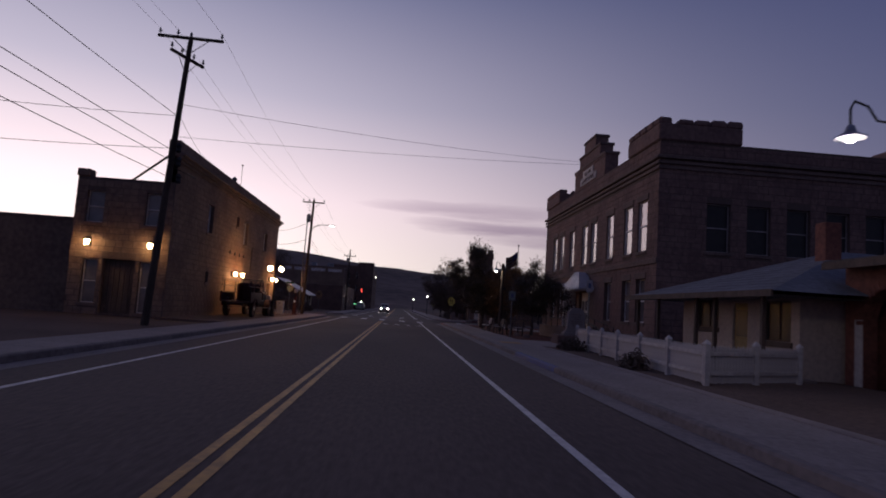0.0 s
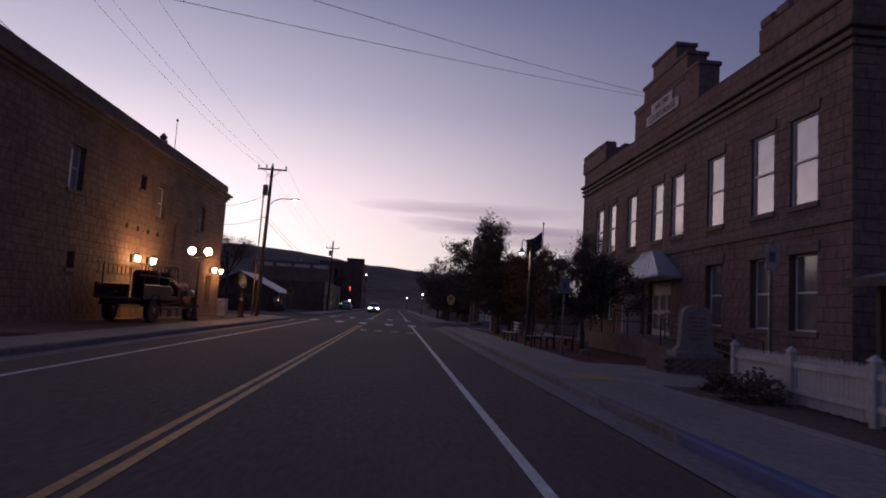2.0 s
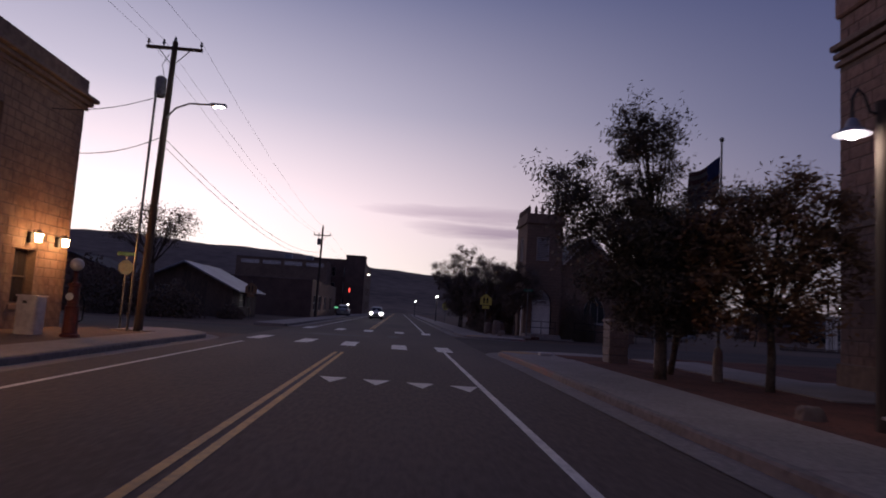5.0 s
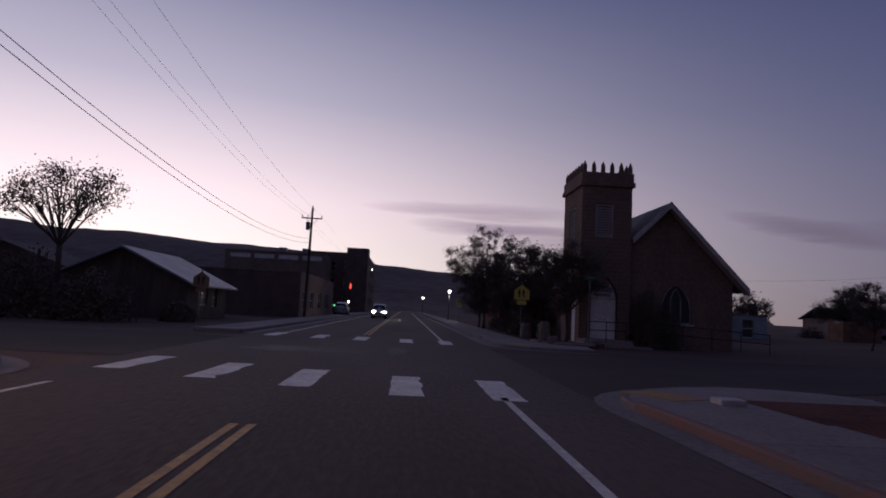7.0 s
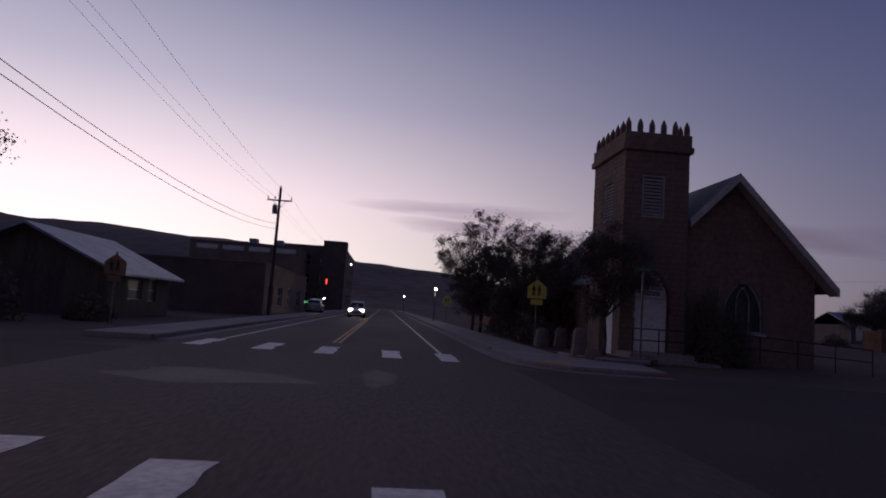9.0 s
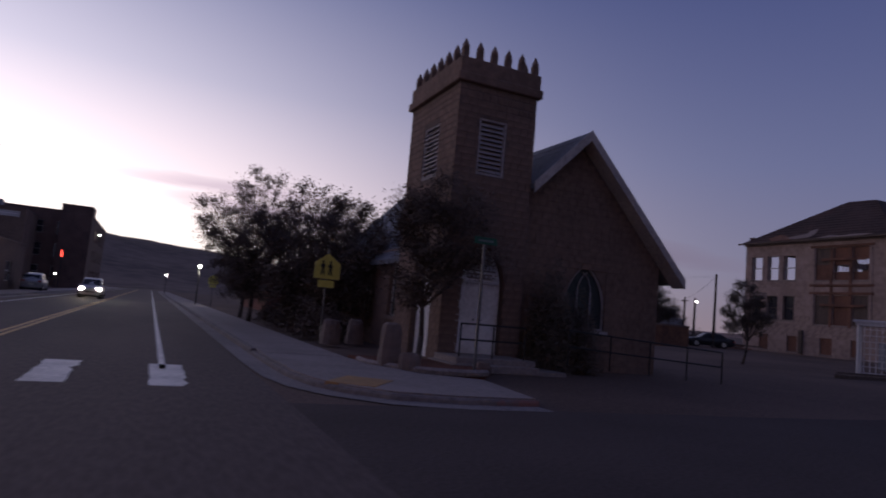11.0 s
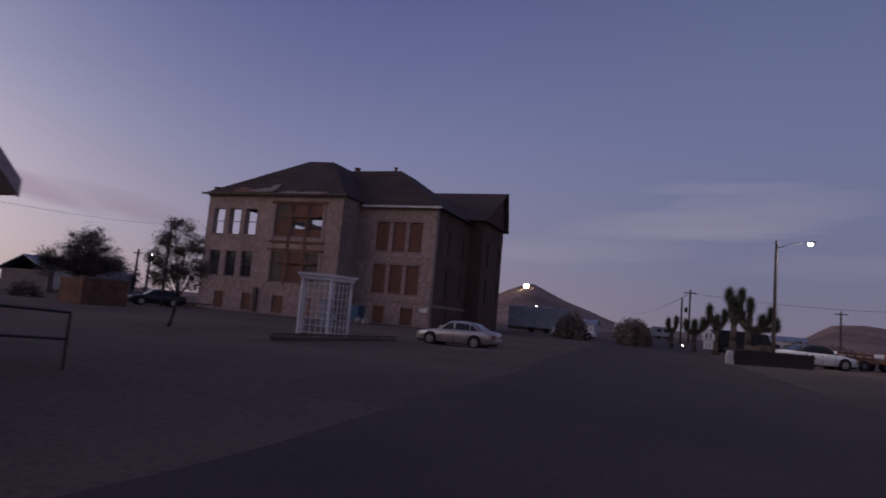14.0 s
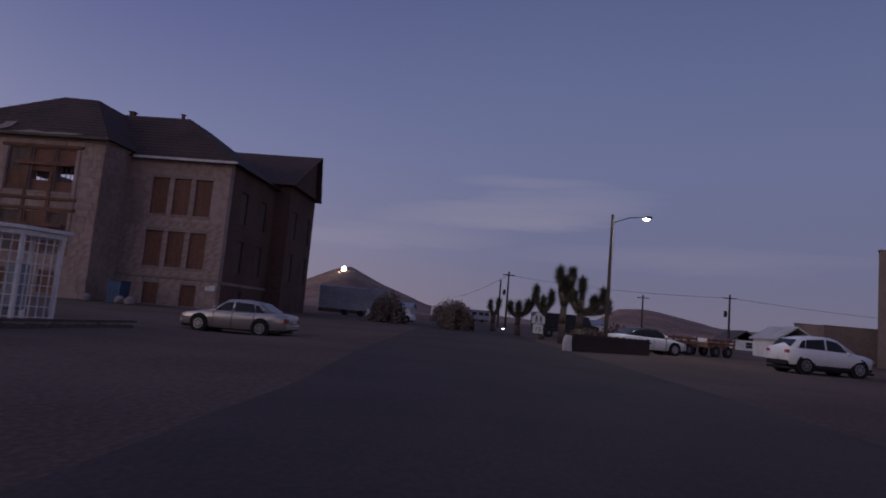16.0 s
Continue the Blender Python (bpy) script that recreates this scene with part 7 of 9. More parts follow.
tree("hillside_tree", -17.3, 101.5, 8.1, [(0, 0, 6.2, 1.2), (-1.7, 0, 6.4, 1.0), (1.3, 0, 6.7, 1.0), (-0.5, 0, 7.2, 0.8), (2.2, 0, 6.4, 0.8), (-2.6, 0, 5.9, 0.7), (0.9, 0, 5.6, 0.8)], LEAF_D, "sparse tree with open branches behind the shed yard", 0.17, 130, 38, 0.075, 0.45, 50, 0.30)
tree("far_tree", 64.5, 152, 4.6, [(0, 0, 2.8, 1.8), (-1.8, 1, 2.2, 1.5), (1.8, -1, 2.4, 1.5), (0.4, 0, 3.8, 1.0)], LEAF, "dark bushy tree beyond the school", 0.22, 110, 100, 0.14, 0.22, 51, 0.45)
tree("yard_tree", 31.0, 110.0, 4.6, [(-0.25, 0.1, 4.35, 0.30), (0.30, -0.2, 4.05, 0.34), (-0.45, 0.2, 3.55, 0.36), (0.60, -0.4, 3.45, 0.40), (0.05, 0, 3.1, 0.38), (-0.75, 0.4, 2.75, 0.42), (0.85, -0.5, 2.6, 0.42), (0.1, 0, 2.3, 0.45), (-0.5, 0.3, 2.0, 0.40), (0.65, -0.3, 1.9, 0.36)], LEAF, "slender dark tree in the dirt yard before the school", 0.07, 150, 95, 0.055, 0.26, 52, 0.17)
tree("far_tree", 44, 150, 5.6, [(0, 0, 3.6, 1.7), (-1.5, 0.6, 3.0, 1.5), (1.6, -0.6, 3.2, 1.5)], LEAF_D, "low bushy tree beyond the church", 0.2, 60, 55, 0.2, 0.25, 53, 0.5)
tree("far_tree", 24.5, 127, 4.4, [(0, 0, 3.0, 1.0), (-0.8, 0.3, 2.4, 0.9), (0.8, -0.3, 2.6, 0.9)], LEAF, "small dark tree behind the church", 0.12, 45, 55, 0.14, 0.3, 54, 0.34)


def shrub(name, x, y, w, h, leaf, label, seed=1, n=900, size=0.06, z0=None):
    r = random.Random(seed)
    z0 = (gz(x) if z0 is None else z0)
    t = thing(name, (x, y, z0), label, "shrub")
    lv = Mesh()
    for _ in range(n):
        d = Vector((r.gauss(0, 1), r.gauss(0, 1), abs(r.gauss(0, 1)))).normalized() * r.uniform(0.45, 1.05)
        p = Vector((x + d.x * w * (1 + 0.2 * math.sin(7 * d.y)), y + d.y * w, z0 + d.z * h * (1 + 0.15 * math.sin(9 * d.x))))
        a = Vector((r.gauss(0, 1), r.gauss(0, 1), r.gauss(0, 1) + 0.6)).normalized()
        b = a.orthogonal().normalized()
        q = size * r.uniform(0.6, 1.5)
        a, b = a * q, b * q * 0.5
        lv.add([p - a, p + b, p + a, p - b], [(0, 1, 2, 3)])
    lv.make("foliage", leaf, t)
    for k in range(5):
        tip = Vector((x + r.uniform(-1, 1) * w * 0.7, y + r.uniform(-1, 1) * w * 0.7, z0 + h * 0.75))
        fork = Vector((x, y, z0)).lerp(tip, 0.5) + Vector((r.uniform(-0.1, 0.1) * w, r.uniform(-0.1, 0.1) * w, 0.04 * h))
        st = Mesh().tube((x, y, z0 - 0.02), fork, 0.016, 0.011, 5)
        st.tube(fork, tip, 0.011, 0.005, 5)
        st.make("stem", BARK, t)
    return t


shrub("shrub", 6.45, 34.0, 0.42, 0.52, LEAF_D, "low dark shrub against the picket fence", 1, 900, 0.05, 0.12)
shrub("shrub", 6.9, 42.0, 0.55, 0.55, LEAF_D, "dry brown shrub against the picket fence", 2, 900, 0.05, 0.12)
shrub("shrub", 7.0, 43.4, 0.40, 0.45, LEAF_D, "dry brown shrub against the picket fence", 3, 700, 0.05, 0.12)
shrub("hedge", 11.2, 51.3, 0.7, 0.9, LEAF, "dark clipped shrub below the courthouse windows", 4, 1500, 0.06, 0.1)
shrub("hedge", 11.2, 53.6, 0.6, 0.8, LEAF, "dark clipped shrub below the courthouse windows", 5, 1300, 0.06, 0.1)
shrub("church_hedge", 12.4, 101.2, 0.78, 3.1, LEAF, "tall dark shrub in the church corner", 6, 11000, 0.042, 0.0)
shrub("church_hedge", 13.5, 101.25, 0.72, 2.3, LEAF, "dark shrub in the church corner", 8, 8000, 0.042, 0.0)
for i, (bx, by) in enumerate(((7.6, 109.6), (8.2, 112.4), (7.8, 115.2), (8.4, 118.0), (7.9, 121.0))):
    shrub("hedge", bx, by, 1.25, 1.35, LEAF_D, "low dark shrub under the street trees", 110 + i, 2600, 0.06, 0.1)
for i, (bx, by, bw, bh) in enumerate(((104, 97.0, 2.6, 2.8), (70.5, 94.2, 1.5, 2.1), (74, 100.5, 1.7, 2.4), (66.5, 84.5, 1.3, 0.8), (70, 83.5, 1.6, 0.9))):
    shrub("desert_bush", bx, by, bw, bh, LEAF_D, "rounded dusty bush beside the side street", 60 + i, 4200, 0.13)


for i, (bx, by, bw, bh) in enumerate(((-19.5, 103.0, 2.6, 3.2), (-16.2, 102.5, 2.0, 2.4), (-23.0, 104.0, 2.8, 3.8), (-13.0, 106.5, 0.9, 1.0))):
    shrub("yard_scrub", bx, by, bw, bh, LEAF_D, "dense dusty scrub at the edge of the shed yard", 95 + i, 3200, 0.11)


def joshua_tree(x, y, h, heads, seed):
    """heads: (dx, dy, top, size) of the bushy rosettes that end the arms."""
    r = random.Random(seed)
    z0 = gz(x)
    t = thing("joshua_tree", (x, y, z0), "shaggy joshua tree with bushy tufted heads", "tree", "joshua trees")
    w, lv = Mesh(), Mesh()
    k = Vector((x, y, z0 + h * 0.48))
    w.tube((x, y, z0 - 0.05), (x + 0.04, y + 0.05, z0 + h * 0.25), 0.26, 0.22, 9)
    w.tube((x + 0.04, y + 0.05, z0 + h * 0.25), k, 0.22, 0.21, 9)
    for dx, dy, top, size in heads:
        e = Vector((x + dx, y + dy, z0 + top - size * 0.8))
        m = k.lerp(e, 0.5) + Vector((dx * 0.25, dy * 0.25, -0.10))
        w.tube(k, m, 0.20, 0.18, 8)
        w.tube(m, e, 0.18, 0.15, 8)
        for i in range(int(1500 * size)):
            d = Vector((r.gauss(0, 1), r.gauss(0, 1), r.gauss(0.25, 0.8))).normalized()
            p = e + Vector((0, 0, size * r.uniform(-0.75, 0.55)))
            s = Vector((-d.y, d.x, 0.1)).normalized() * 0.035
            L = size * r.uniform(0.75, 1.05)
            lv.add([p - s, p + s, p + d * L], [(0, 1, 2)])
        for i in range(700):
            p = k.lerp(m, r.random()) if i % 2 else m.lerp(e, r.random())
            d = Vector((r.gauss(0, 1), r.gauss(0, 1), r.gauss(-0.1, 0.7))).normalized()
            s = Vector((-d.y, d.x, 0.1)).normalized() * 0.025
            lv.add([p - s, p + s, p + d * r.uniform(0.28, 0.46)], [(0, 1, 2)])
    w.make("trunk", BARK, t, "", True)
    tagged(lv.make("spiky_foliage", YUCCA, t), "", kind="stuff")


joshua_tree(60.2, 86.7, 5.0, [(0.0, 0.35, 4.9, 0.62), (0.1, -0.45, 4.95, 0.6), (0.1, 0.0, 4.3, 0.55)], 1)
joshua_tree(58.0, 85.9, 4.2, [(-0.1, 0.75, 4.0, 0.60), (0.1, -0.05, 4.2, 0.55), (0.1, 0.4, 3.3, 0.5), (0.1, -0.8, 3.1, 0.6), (0, -1.35, 3.6, 0.58), (0.1, -1.7, 2.9, 0.45)], 2)
joshua_tree(66.0, 87.6, 4.0, [(0, 0.55, 3.9, 0.55), (0.1, -0.6, 3.6, 0.58), (0.1, 0.0, 3.1, 0.6)], 3)
joshua_tree(70.5, 89.2, 3.1, [(0, 0.7, 2.7, 0.55), (0.1, 0.0, 2.7, 0.6), (0.1, -0.7, 2.9, 0.6), (0.1, -1.2, 3.4, 0.5)], 4)
joshua_tree(77.0, 91.2, 3.0, [(0, 0.35, 2.8, 0.5), (0.1, -0.4, 3.0, 0.5)], 5)


# ---- vehicles ----
def local_thing(name, m, label, category, group="", kind=""):
    """A thing whose parts are drawn about its own origin; m is its pose."""
    ob = new(name)
    ob.matrix_basis, ob.empty_display_size = m, 0.2
    return tagged(ob, label, category, group, kind)


def loft(mesh, rings, slot=0, close=True):
    n = len(rings[0])
    v = [p for r in rings for p in r]
    f = [(i * n + j, i * n + (j + 1) % n, (i + 1) * n + (j + 1) % n, (i + 1) * n + j) for i in range(len(rings) - 1) for j in range(n)]
    if close:
        f += [tuple(range(n))[::-1], tuple(range((len(rings) - 1) * n, len(rings) * n))]
    return mesh.add(v, f, slot)


CARS = {
    # body stations (u, half width, sill, bulge, top); cabin stations (u, half width at belt, half width at roof, belt, roof)
    "sedan": dict(L=4.75, axle=(1.40, -1.28), r=0.325, body=[(-2.37, 0.66, 0.45, 0.62, 0.80), (-2.30, 0.78, 0.30, 0.62, 0.93), (-1.75, 0.87, 0.24, 0.62, 0.99), (-0.6, 0.90, 0.20, 0.60, 0.95), (0.7, 0.90, 0.20, 0.60, 0.93), (1.45, 0.87, 0.22, 0.60, 0.88), (2.10, 0.80, 0.24, 0.56, 0.76), (2.36, 0.62, 0.36, 0.52, 0.64)],
                  cabin=[(-1.72, 0.78, 0.70, 0.95, 0.97), (-1.0, 0.80, 0.60, 0.93, 1.38), (-0.35, 0.80, 0.60, 0.93, 1.45), (0.30, 0.80, 0.60, 0.92, 1.42), (1.05, 0.80, 0.70, 0.90, 0.93)], doors=(-0.95, -0.02, 0.02, 0.62)),
    "suv": dict(L=4.4, axle=(1.36, -1.30), r=0.375, body=[(-2.12, 0.74, 0.56, 0.80, 1.04), (-2.02, 0.87, 0.40, 0.80, 1.12), (-1.3, 0.92, 0.33, 0.76, 1.13), (0.0, 0.92, 0.31, 0.74, 1.10), (0.95, 0.92, 0.31, 0.74, 1.08), (1.6, 0.90, 0.33, 0.74, 1.03), (2.06, 0.82, 0.38, 0.68, 0.92), (2.22, 0.62, 0.48, 0.62, 0.80)],
                cabin=[(-1.98, 0.80, 0.66, 1.10, 1.14), (-1.55, 0.82, 0.61, 1.12, 1.54), (-1.2, 0.83, 0.62, 1.11, 1.64), (-0.5, 0.83, 0.64, 1.09, 1.73), (0.05, 0.83, 0.64, 1.08, 1.72), (0.45, 0.83, 0.63, 1.07, 1.62), (1.25, 0.82, 0.72, 1.05, 1.09)], doors=(-1.28, -0.30, -0.25, 0.62)),
}


def car(name, style, x, y, z, yaw, paint, label, lit=False, trim=None, group="parked cars", roof_mat=None, rear_dark=False):
    """Front towards +u; yaw turns it about its middle."""
    S = CARS[style]
    c = local_thing(name, pose(x, y, z, 0, 0, yaw), label, "car", group)
    rings = []
    for u, w, s, b, t in S["body"]:
        half = [(w * 0.86, s), (w * 0.97, s + 0.06), (w, b), (w * 0.985, t - 0.08), (w * 0.93, t - 0.015), (w * 0.6, t + 0.012)]
        rings.append([(u, p, q) for p, q in half] + [(u, -p, q) for p, q in half[::-1]])
    body = loft(Mesh(), rings).make("body", paint, c, "", True)
    lo = Mesh()
    for u0, u1 in ((-2.1, -1.62), (-0.95, 1.02), (1.75, 2.2)):
        lo.box(u0, -0.80, 0.16, u1, 0.80, 0.27, 0.02)
    lo.make("underbody", TYRE, c)
    if trim:
        for s in (1, -1):
            y0, y1 = sorted((s * 0.80, s * 0.925))
            Mesh().box(-0.86, y0, 0.27, 0.92, y1, 0.42, 0.02).make("sill_cladding", trim, c)
    cab = S["cabin"]
    rings = []
    for u, wb, wr, b, t in cab:
        rings.append([(u, wb, b - 0.03), (u, wr + 0.05, t - 0.07 if t - b > 0.15 else t - 0.01), (u, wr - 0.06, t), (u, 0, t + 0.02), (u, -wr + 0.06, t), (u, -wr - 0.05, t - 0.07 if t - b > 0.15 else t - 0.01), (u, -wb, b - 0.03)])
    roof = loft(Mesh(), rings).make("cabin", roof_mat or paint, c, "", True)

    def glass(name_, quad, off):
        q = [Vector(p) for p in quad]
        n = (q[1] - q[0]).cross(q[3] - q[0]).normalized()
        if n.dot(Vector(off)) < 0:
            n = -n
        m = Mesh()
        m.add([p + n * 0.004 for p in q] + [p + n * 0.012 for p in q], [(0, 1, 2, 3), (7, 6, 5, 4), (0, 4, 5, 1), (1, 5, 6, 2), (2, 6, 7, 3), (3, 7, 4, 0)])
        return m.make(name_, CAR_GLASS, c)

    def on_side(u, f, s):
        us = [k[0] for k in cab]
        wb, wr, b, t = [float(np.interp(u, us, [k[i] for k in cab])) for i in (1, 2, 3, 4)]
        b, t = b + 0.01, max(b + 0.02, t - 0.08)
        return (u, s * (wb + (wr + 0.05 - wb) * f * 0.98), b + (t - b) * f)

    ua, ub = cab[0][0], cab[-1][0]
    d0, d1, d2, d3 = S["doors"]
    for s in (1, -1):
        glass("side_window", [on_side(d0, 0.06, s), on_side(d1 - 0.03, 0.06, s), on_side(d1 - 0.03, 0.93, s), on_side(d0 + 0.10, 0.93, s)], (0, s, 0))
        glass("side_window", [on_side(d2 + 0.03, 0.06, s), on_side(d3 + 0.16, 0.06, s), on_side(d3 - 0.25, 0.93, s), on_side(d2 + 0.03, 0.93, s)], (0, s, 0))
        glass("quarter_window", [on_side(ua + 0.34, 0.06, s), on_side(d0 - 0.05, 0.06, s), on_side(d0 + 0.05, 0.90, s), on_side(d0 - 0.12, 0.90, s)], (0, s, 0))
        for u in ((d0 + d1) / 2 - 0.25, (d2 + d3) / 2 - 0.2):
            yb = s * 0.905
            Mesh().box(u, min(yb, yb + s * 0.03), 0.82, u + 0.20, max(yb, yb + s * 0.03), 0.85, 0.008).make("door_handle", paint, c)
        Mesh().box(d3 + 0.05, min(s * 0.88, s * 1.05), 0.98, d3 + 0.18, max(s * 0.88, s * 1.05), 1.12, 0.03).make("wing_mirror", paint, c)
        for u in (d0 - 0.02, d1, d3 + 0.18):
            Mesh().box(u - 0.006, min(s * 0.86, s * 0.906), 0.30, u + 0.006, max(s * 0.86, s * 0.906), 0.90).make("door_seam", TYRE, c)
    us = {k[0]: k for k in cab}
    a, b_ = cab[-1], cab[-2]
    glass("windscreen", [(a[0] - 0.05, a[2] + 0.02, a[4] + 0.03), (a[0] - 0.05, -a[2] - 0.02, a[4] + 0.03), (b_[0] + 0.06, -b_[2] + 0.02, b_[4] - 0.03), (b_[0] + 0.06, b_[2] - 0.02, b_[4] - 0.03)], (1, 0, 1))
    a, b_ = cab[0], cab[1]
    glass("rear_window", [(a[0] + 0.06, a[2], a[4] + 0.04), (a[0] + 0.06, -a[2], a[4] + 0.04), (b_[0] - 0.05, -b_[2] + 0.03, b_[4] - 0.02), (b_[0] - 0.05, b_[2] - 0.03, b_[4] - 0.02)], (-1, 0, 1))
    # wheels
    r = S["r"]
    for u in S["axle"]:
        for s in (1, -1):
            y0, y1 = sorted((s * 0.70, s * 0.905))
            Mesh().tube((u, s * 0.60, r + 0.03), (u, s * 0.902, r + 0.03), r + 0.075, r + 0.075, 26).make("wheel_arch", TYRE, c)
            w = Mesh().tube((u, y0, r), (u, y1 + 0.012 * (s > 0), r), r, r, 26)
            w.tube((u, s * 0.70, r), (u, s * 0.925, r), r * 0.96, r * 0.90, 26)
            wh = w.make("wheel", TYRE, c)
            rim = Mesh().tube((u, s * 0.90, r), (u, s * 0.932, r), r * 0.70, r * 0.66, 20)
            rim.tube((u, s * 0.92, r), (u, s * 0.945, r), r * 0.16, r * 0.13, 10)
            rim.make("rim", CHROME, wh)
            for k in range(7):
                t = 2 * math.pi * k / 7
                h_ = (u + math.sin(t) * r * 0.42, r + math.cos(t) * r * 0.42)
                Mesh().tube((h_[0], s * 0.928, h_[1]), (h_[0], s * 0.936, h_[1]), r * 0.11, r * 0.11, 6).make("rim_gap", TYRE, wh)
    # lamps, bumpers
    f, b0 = S["body"][-1], S["body"][0]
    g = S["body"][-2]
    for s in (1, -1):
        y0, y1 = sorted((s * 0.42, s * 0.78))
        Mesh().box(g[0] + 0.02, y0, g[4] - 0.24, f[0] - 0.02 if lit else g[0] + 0.16, y1, g[4] - 0.05, 0.03).make("headlamp", HEADLAMP if lit else CHROME, c, "lit headlamp" if lit else "")
        y0, y1 = sorted((s * 0.50, s * 0.80))
        Mesh().box(b0[0] - 0.015, y0, b0[4] - 0.16, b0[0] + 0.14, y1, b0[4] + 0.0, 0.03).make("tail_lamp", SIGN_R, c, "dark red tail lamp")
    Mesh().box(f[0] - 0.14, -0.66, 0.30, f[0] + 0.02, 0.66, 0.48, 0.05).make("bumper", trim or paint, c)
    Mesh().box(b0[0] - 0.05, -0.74, 0.33, b0[0] + 0.12, 0.74, 0.56, 0.05).make("bumper", trim or paint, c)
    Mesh().box(b0[0] - 0.062, -0.2, 0.60, b0[0] + 0.02, 0.2, 0.71, 0.005).make("plate_bar", SIGN_W, c)
    Mesh().box(f[0] - 0.06, -0.4, 0.50, f[0] + 0.012, 0.4, 0.60, 0.02).make("grille", TYRE, c)
    return c


car("sedan", "sedan", 44.8, 102.0, gz(44.8) - 0.012 - hollow(44.8, 102.0), 88, CARSILVER, "champagne silver four-door sedan parked on the dirt lot")
car("crossover", "suv", 49.6, 75.9, gz(49.6), -78, CARWHITE, "white compact crossover parked on the dirt lot", trim=CARBLACK)
car("sedan", "sedan", 57.2, 82.1, gz(57), -70, CARWHITE, "white sedan parked behind a low dark fence", roof_mat=CARBLACK)
car("sedan", "sedan", 79.0, 101.0, gz(79), -80, CARWHITE, "white sedan parked beside the far trailer")
car("sedan", "sedan", 53.6, 133.4, gz(53.6), 150, CARBLACK, "dark sedan parked behind the church", group="parked cars")
car("hatchback", "suv", -8.6, 156.0, 0.02, 90, CARGREY, "grey car parked by the shops far down the street")
car("oncoming_car", "suv", -3.2, 148.0, 0.0, -90, CARGREY, "car on the main street with both headlamps lit", lit=True, group="")


def pickup_bed(x, y, yaw, w, label, h=0.95):
    """A rusty stake-bed trailer."""
    t = local_thing("stake_trailer", pose(x, y, gz(x), 0, 0, yaw), label, "trailer", "old trailers")
    Mesh().box(-w / 2, -1.0, 0.55, w / 2, 1.0, 0.68, 0.02).make("bed", RUST, t)
    for s in (-0.97, 0.97):
        for k in range(2):
            Mesh().box(-w / 2, s - 0.03, 0.74 + 0.24 * k, w / 2, s + 0.03, 0.90 + 0.24 * k, 0.01).make("side_board", RUST, t)
        for k in range(5):
            u = -w / 2 + 0.05 + k * (w - 0.1) / 4
            Mesh().box(u - 0.03, s - 0.05, 0.5, u + 0.03, s + 0.05, 1.2, 0.005).make("stake", RUST, t)
        for u in (-w * 0.22, w * 0.22):
            wh = Mesh().tube((u, s - 0.12, 0.34), (u, s + 0.1, 0.34), 0.34, 0.34, 18).make("wheel", TYRE, t)
            Mesh().tube((u, s - 0.125, 0.34), (u, s + 0.105, 0.34), 0.17, 0.17, 12).make("rim", STEEL, wh)
    Mesh().box(-w / 2 + 0.1, -0.9, 0.69, w / 2 - 0.1, 0.9, h + 0.2, 0.2).make("tarpaulin", OFFWHITE, t, "pale tarpaulin over the load")
    Mesh().path([(w / 2, -0.4, 0.6), (w / 2 + 1.0, 0, 0.5), (w / 2, 0.4, 0.6)], 0.04, 6).make("drawbar", STEEL, t)


pickup_bed(60.2, 79.9, -60, 2.7, "rusty orange stake trailer with a pale tarpaulin")
pickup_bed(61.6, 77.0, -60, 2.5, "rusty orange stake trailer with a pale tarpaulin")


def box_truck(x, y, yaw):
    t = local_thing("box_truck", pose(x, y, gz(x), 0, 0, yaw), "dark old box truck parked among joshua trees", "truck")
    Mesh().box(-2.6, -1.05, 0.75, 1.2, 1.05, 2.05, 0.06).make("box_body", CARBLACK, t)
    Mesh().prism([(1.25, 0.55), (2.9, 0.55), (2.9, 1.15), (2.2, 1.3), (1.9, 1.95), (1.25, 2.0)], "y", -0.95, 0.95).make("cab", CARBLACK, t)
    Mesh().box(1.35, -0.97, 1.25, 1.85, 0.97, 1.85, 0.02).make("cab_window", GLASS, t)
    Mesh().box(-2.6, -0.85, 0.5, 2.6, 0.85, 0.72).make("chassis", BLACK, t)
    for u in (-1.6, 2.0):
        for s in (-0.9, 0.9):
            wh = Mesh().tube((u, s - 0.12, 0.38), (u, s + 0.12, 0.38), 0.38, 0.38, 18).make("wheel", TYRE, t)
            Mesh().tube((u, s - 0.125, 0.38), (u, s + 0.125, 0.38), 0.18, 0.18, 12).make("rim", STEEL, wh)


box_truck(74.0, 85.2, -75)


def house_trailer(x, y, yaw, L, label, paint, h=2.7, dark=True):
    t = local_thing("house_trailer", pose(x, y, gz(x), 0, 0, yaw), label, "trailer", "house trailers")
    Mesh().box(-L / 2, -1.25, 0.5, L / 2, 1.25, h, 0.12).make("shell", paint, t)
    n = int(L / 1.1)
    for k in range(n):
        u = -L / 2 + 0.3 + k * (L - 0.6) / n
        for s in (-1.262, 1.252):
            Mesh().box(u, s, 0.55, u + 0.04, s + 0.012, h - 0.15).make("panel_rib", paint, t)
    for u in (-L * 0.3, 0.1, L * 0.28) if dark else ():
        for s in (-1.27, 1.255):
            Mesh().box(u, s, 1.4, u + 0.9, s + 0.016, 2.05).make("window", GLASS, t)
    Mesh().box(-L / 2 + 0.1, -1.1, 0.2, L / 2 - 0.1, 1.1, 0.5).make("skirt", DARKWOOD, t)
    for u in (-0.9, 0.9):
        for s in (-1.12, 1.12):
            Mesh().tube((u, s - 0.1, 0.34), (u, s + 0.1, 0.34), 0.34, 0.34, 16).make("wheel", TYRE, t)


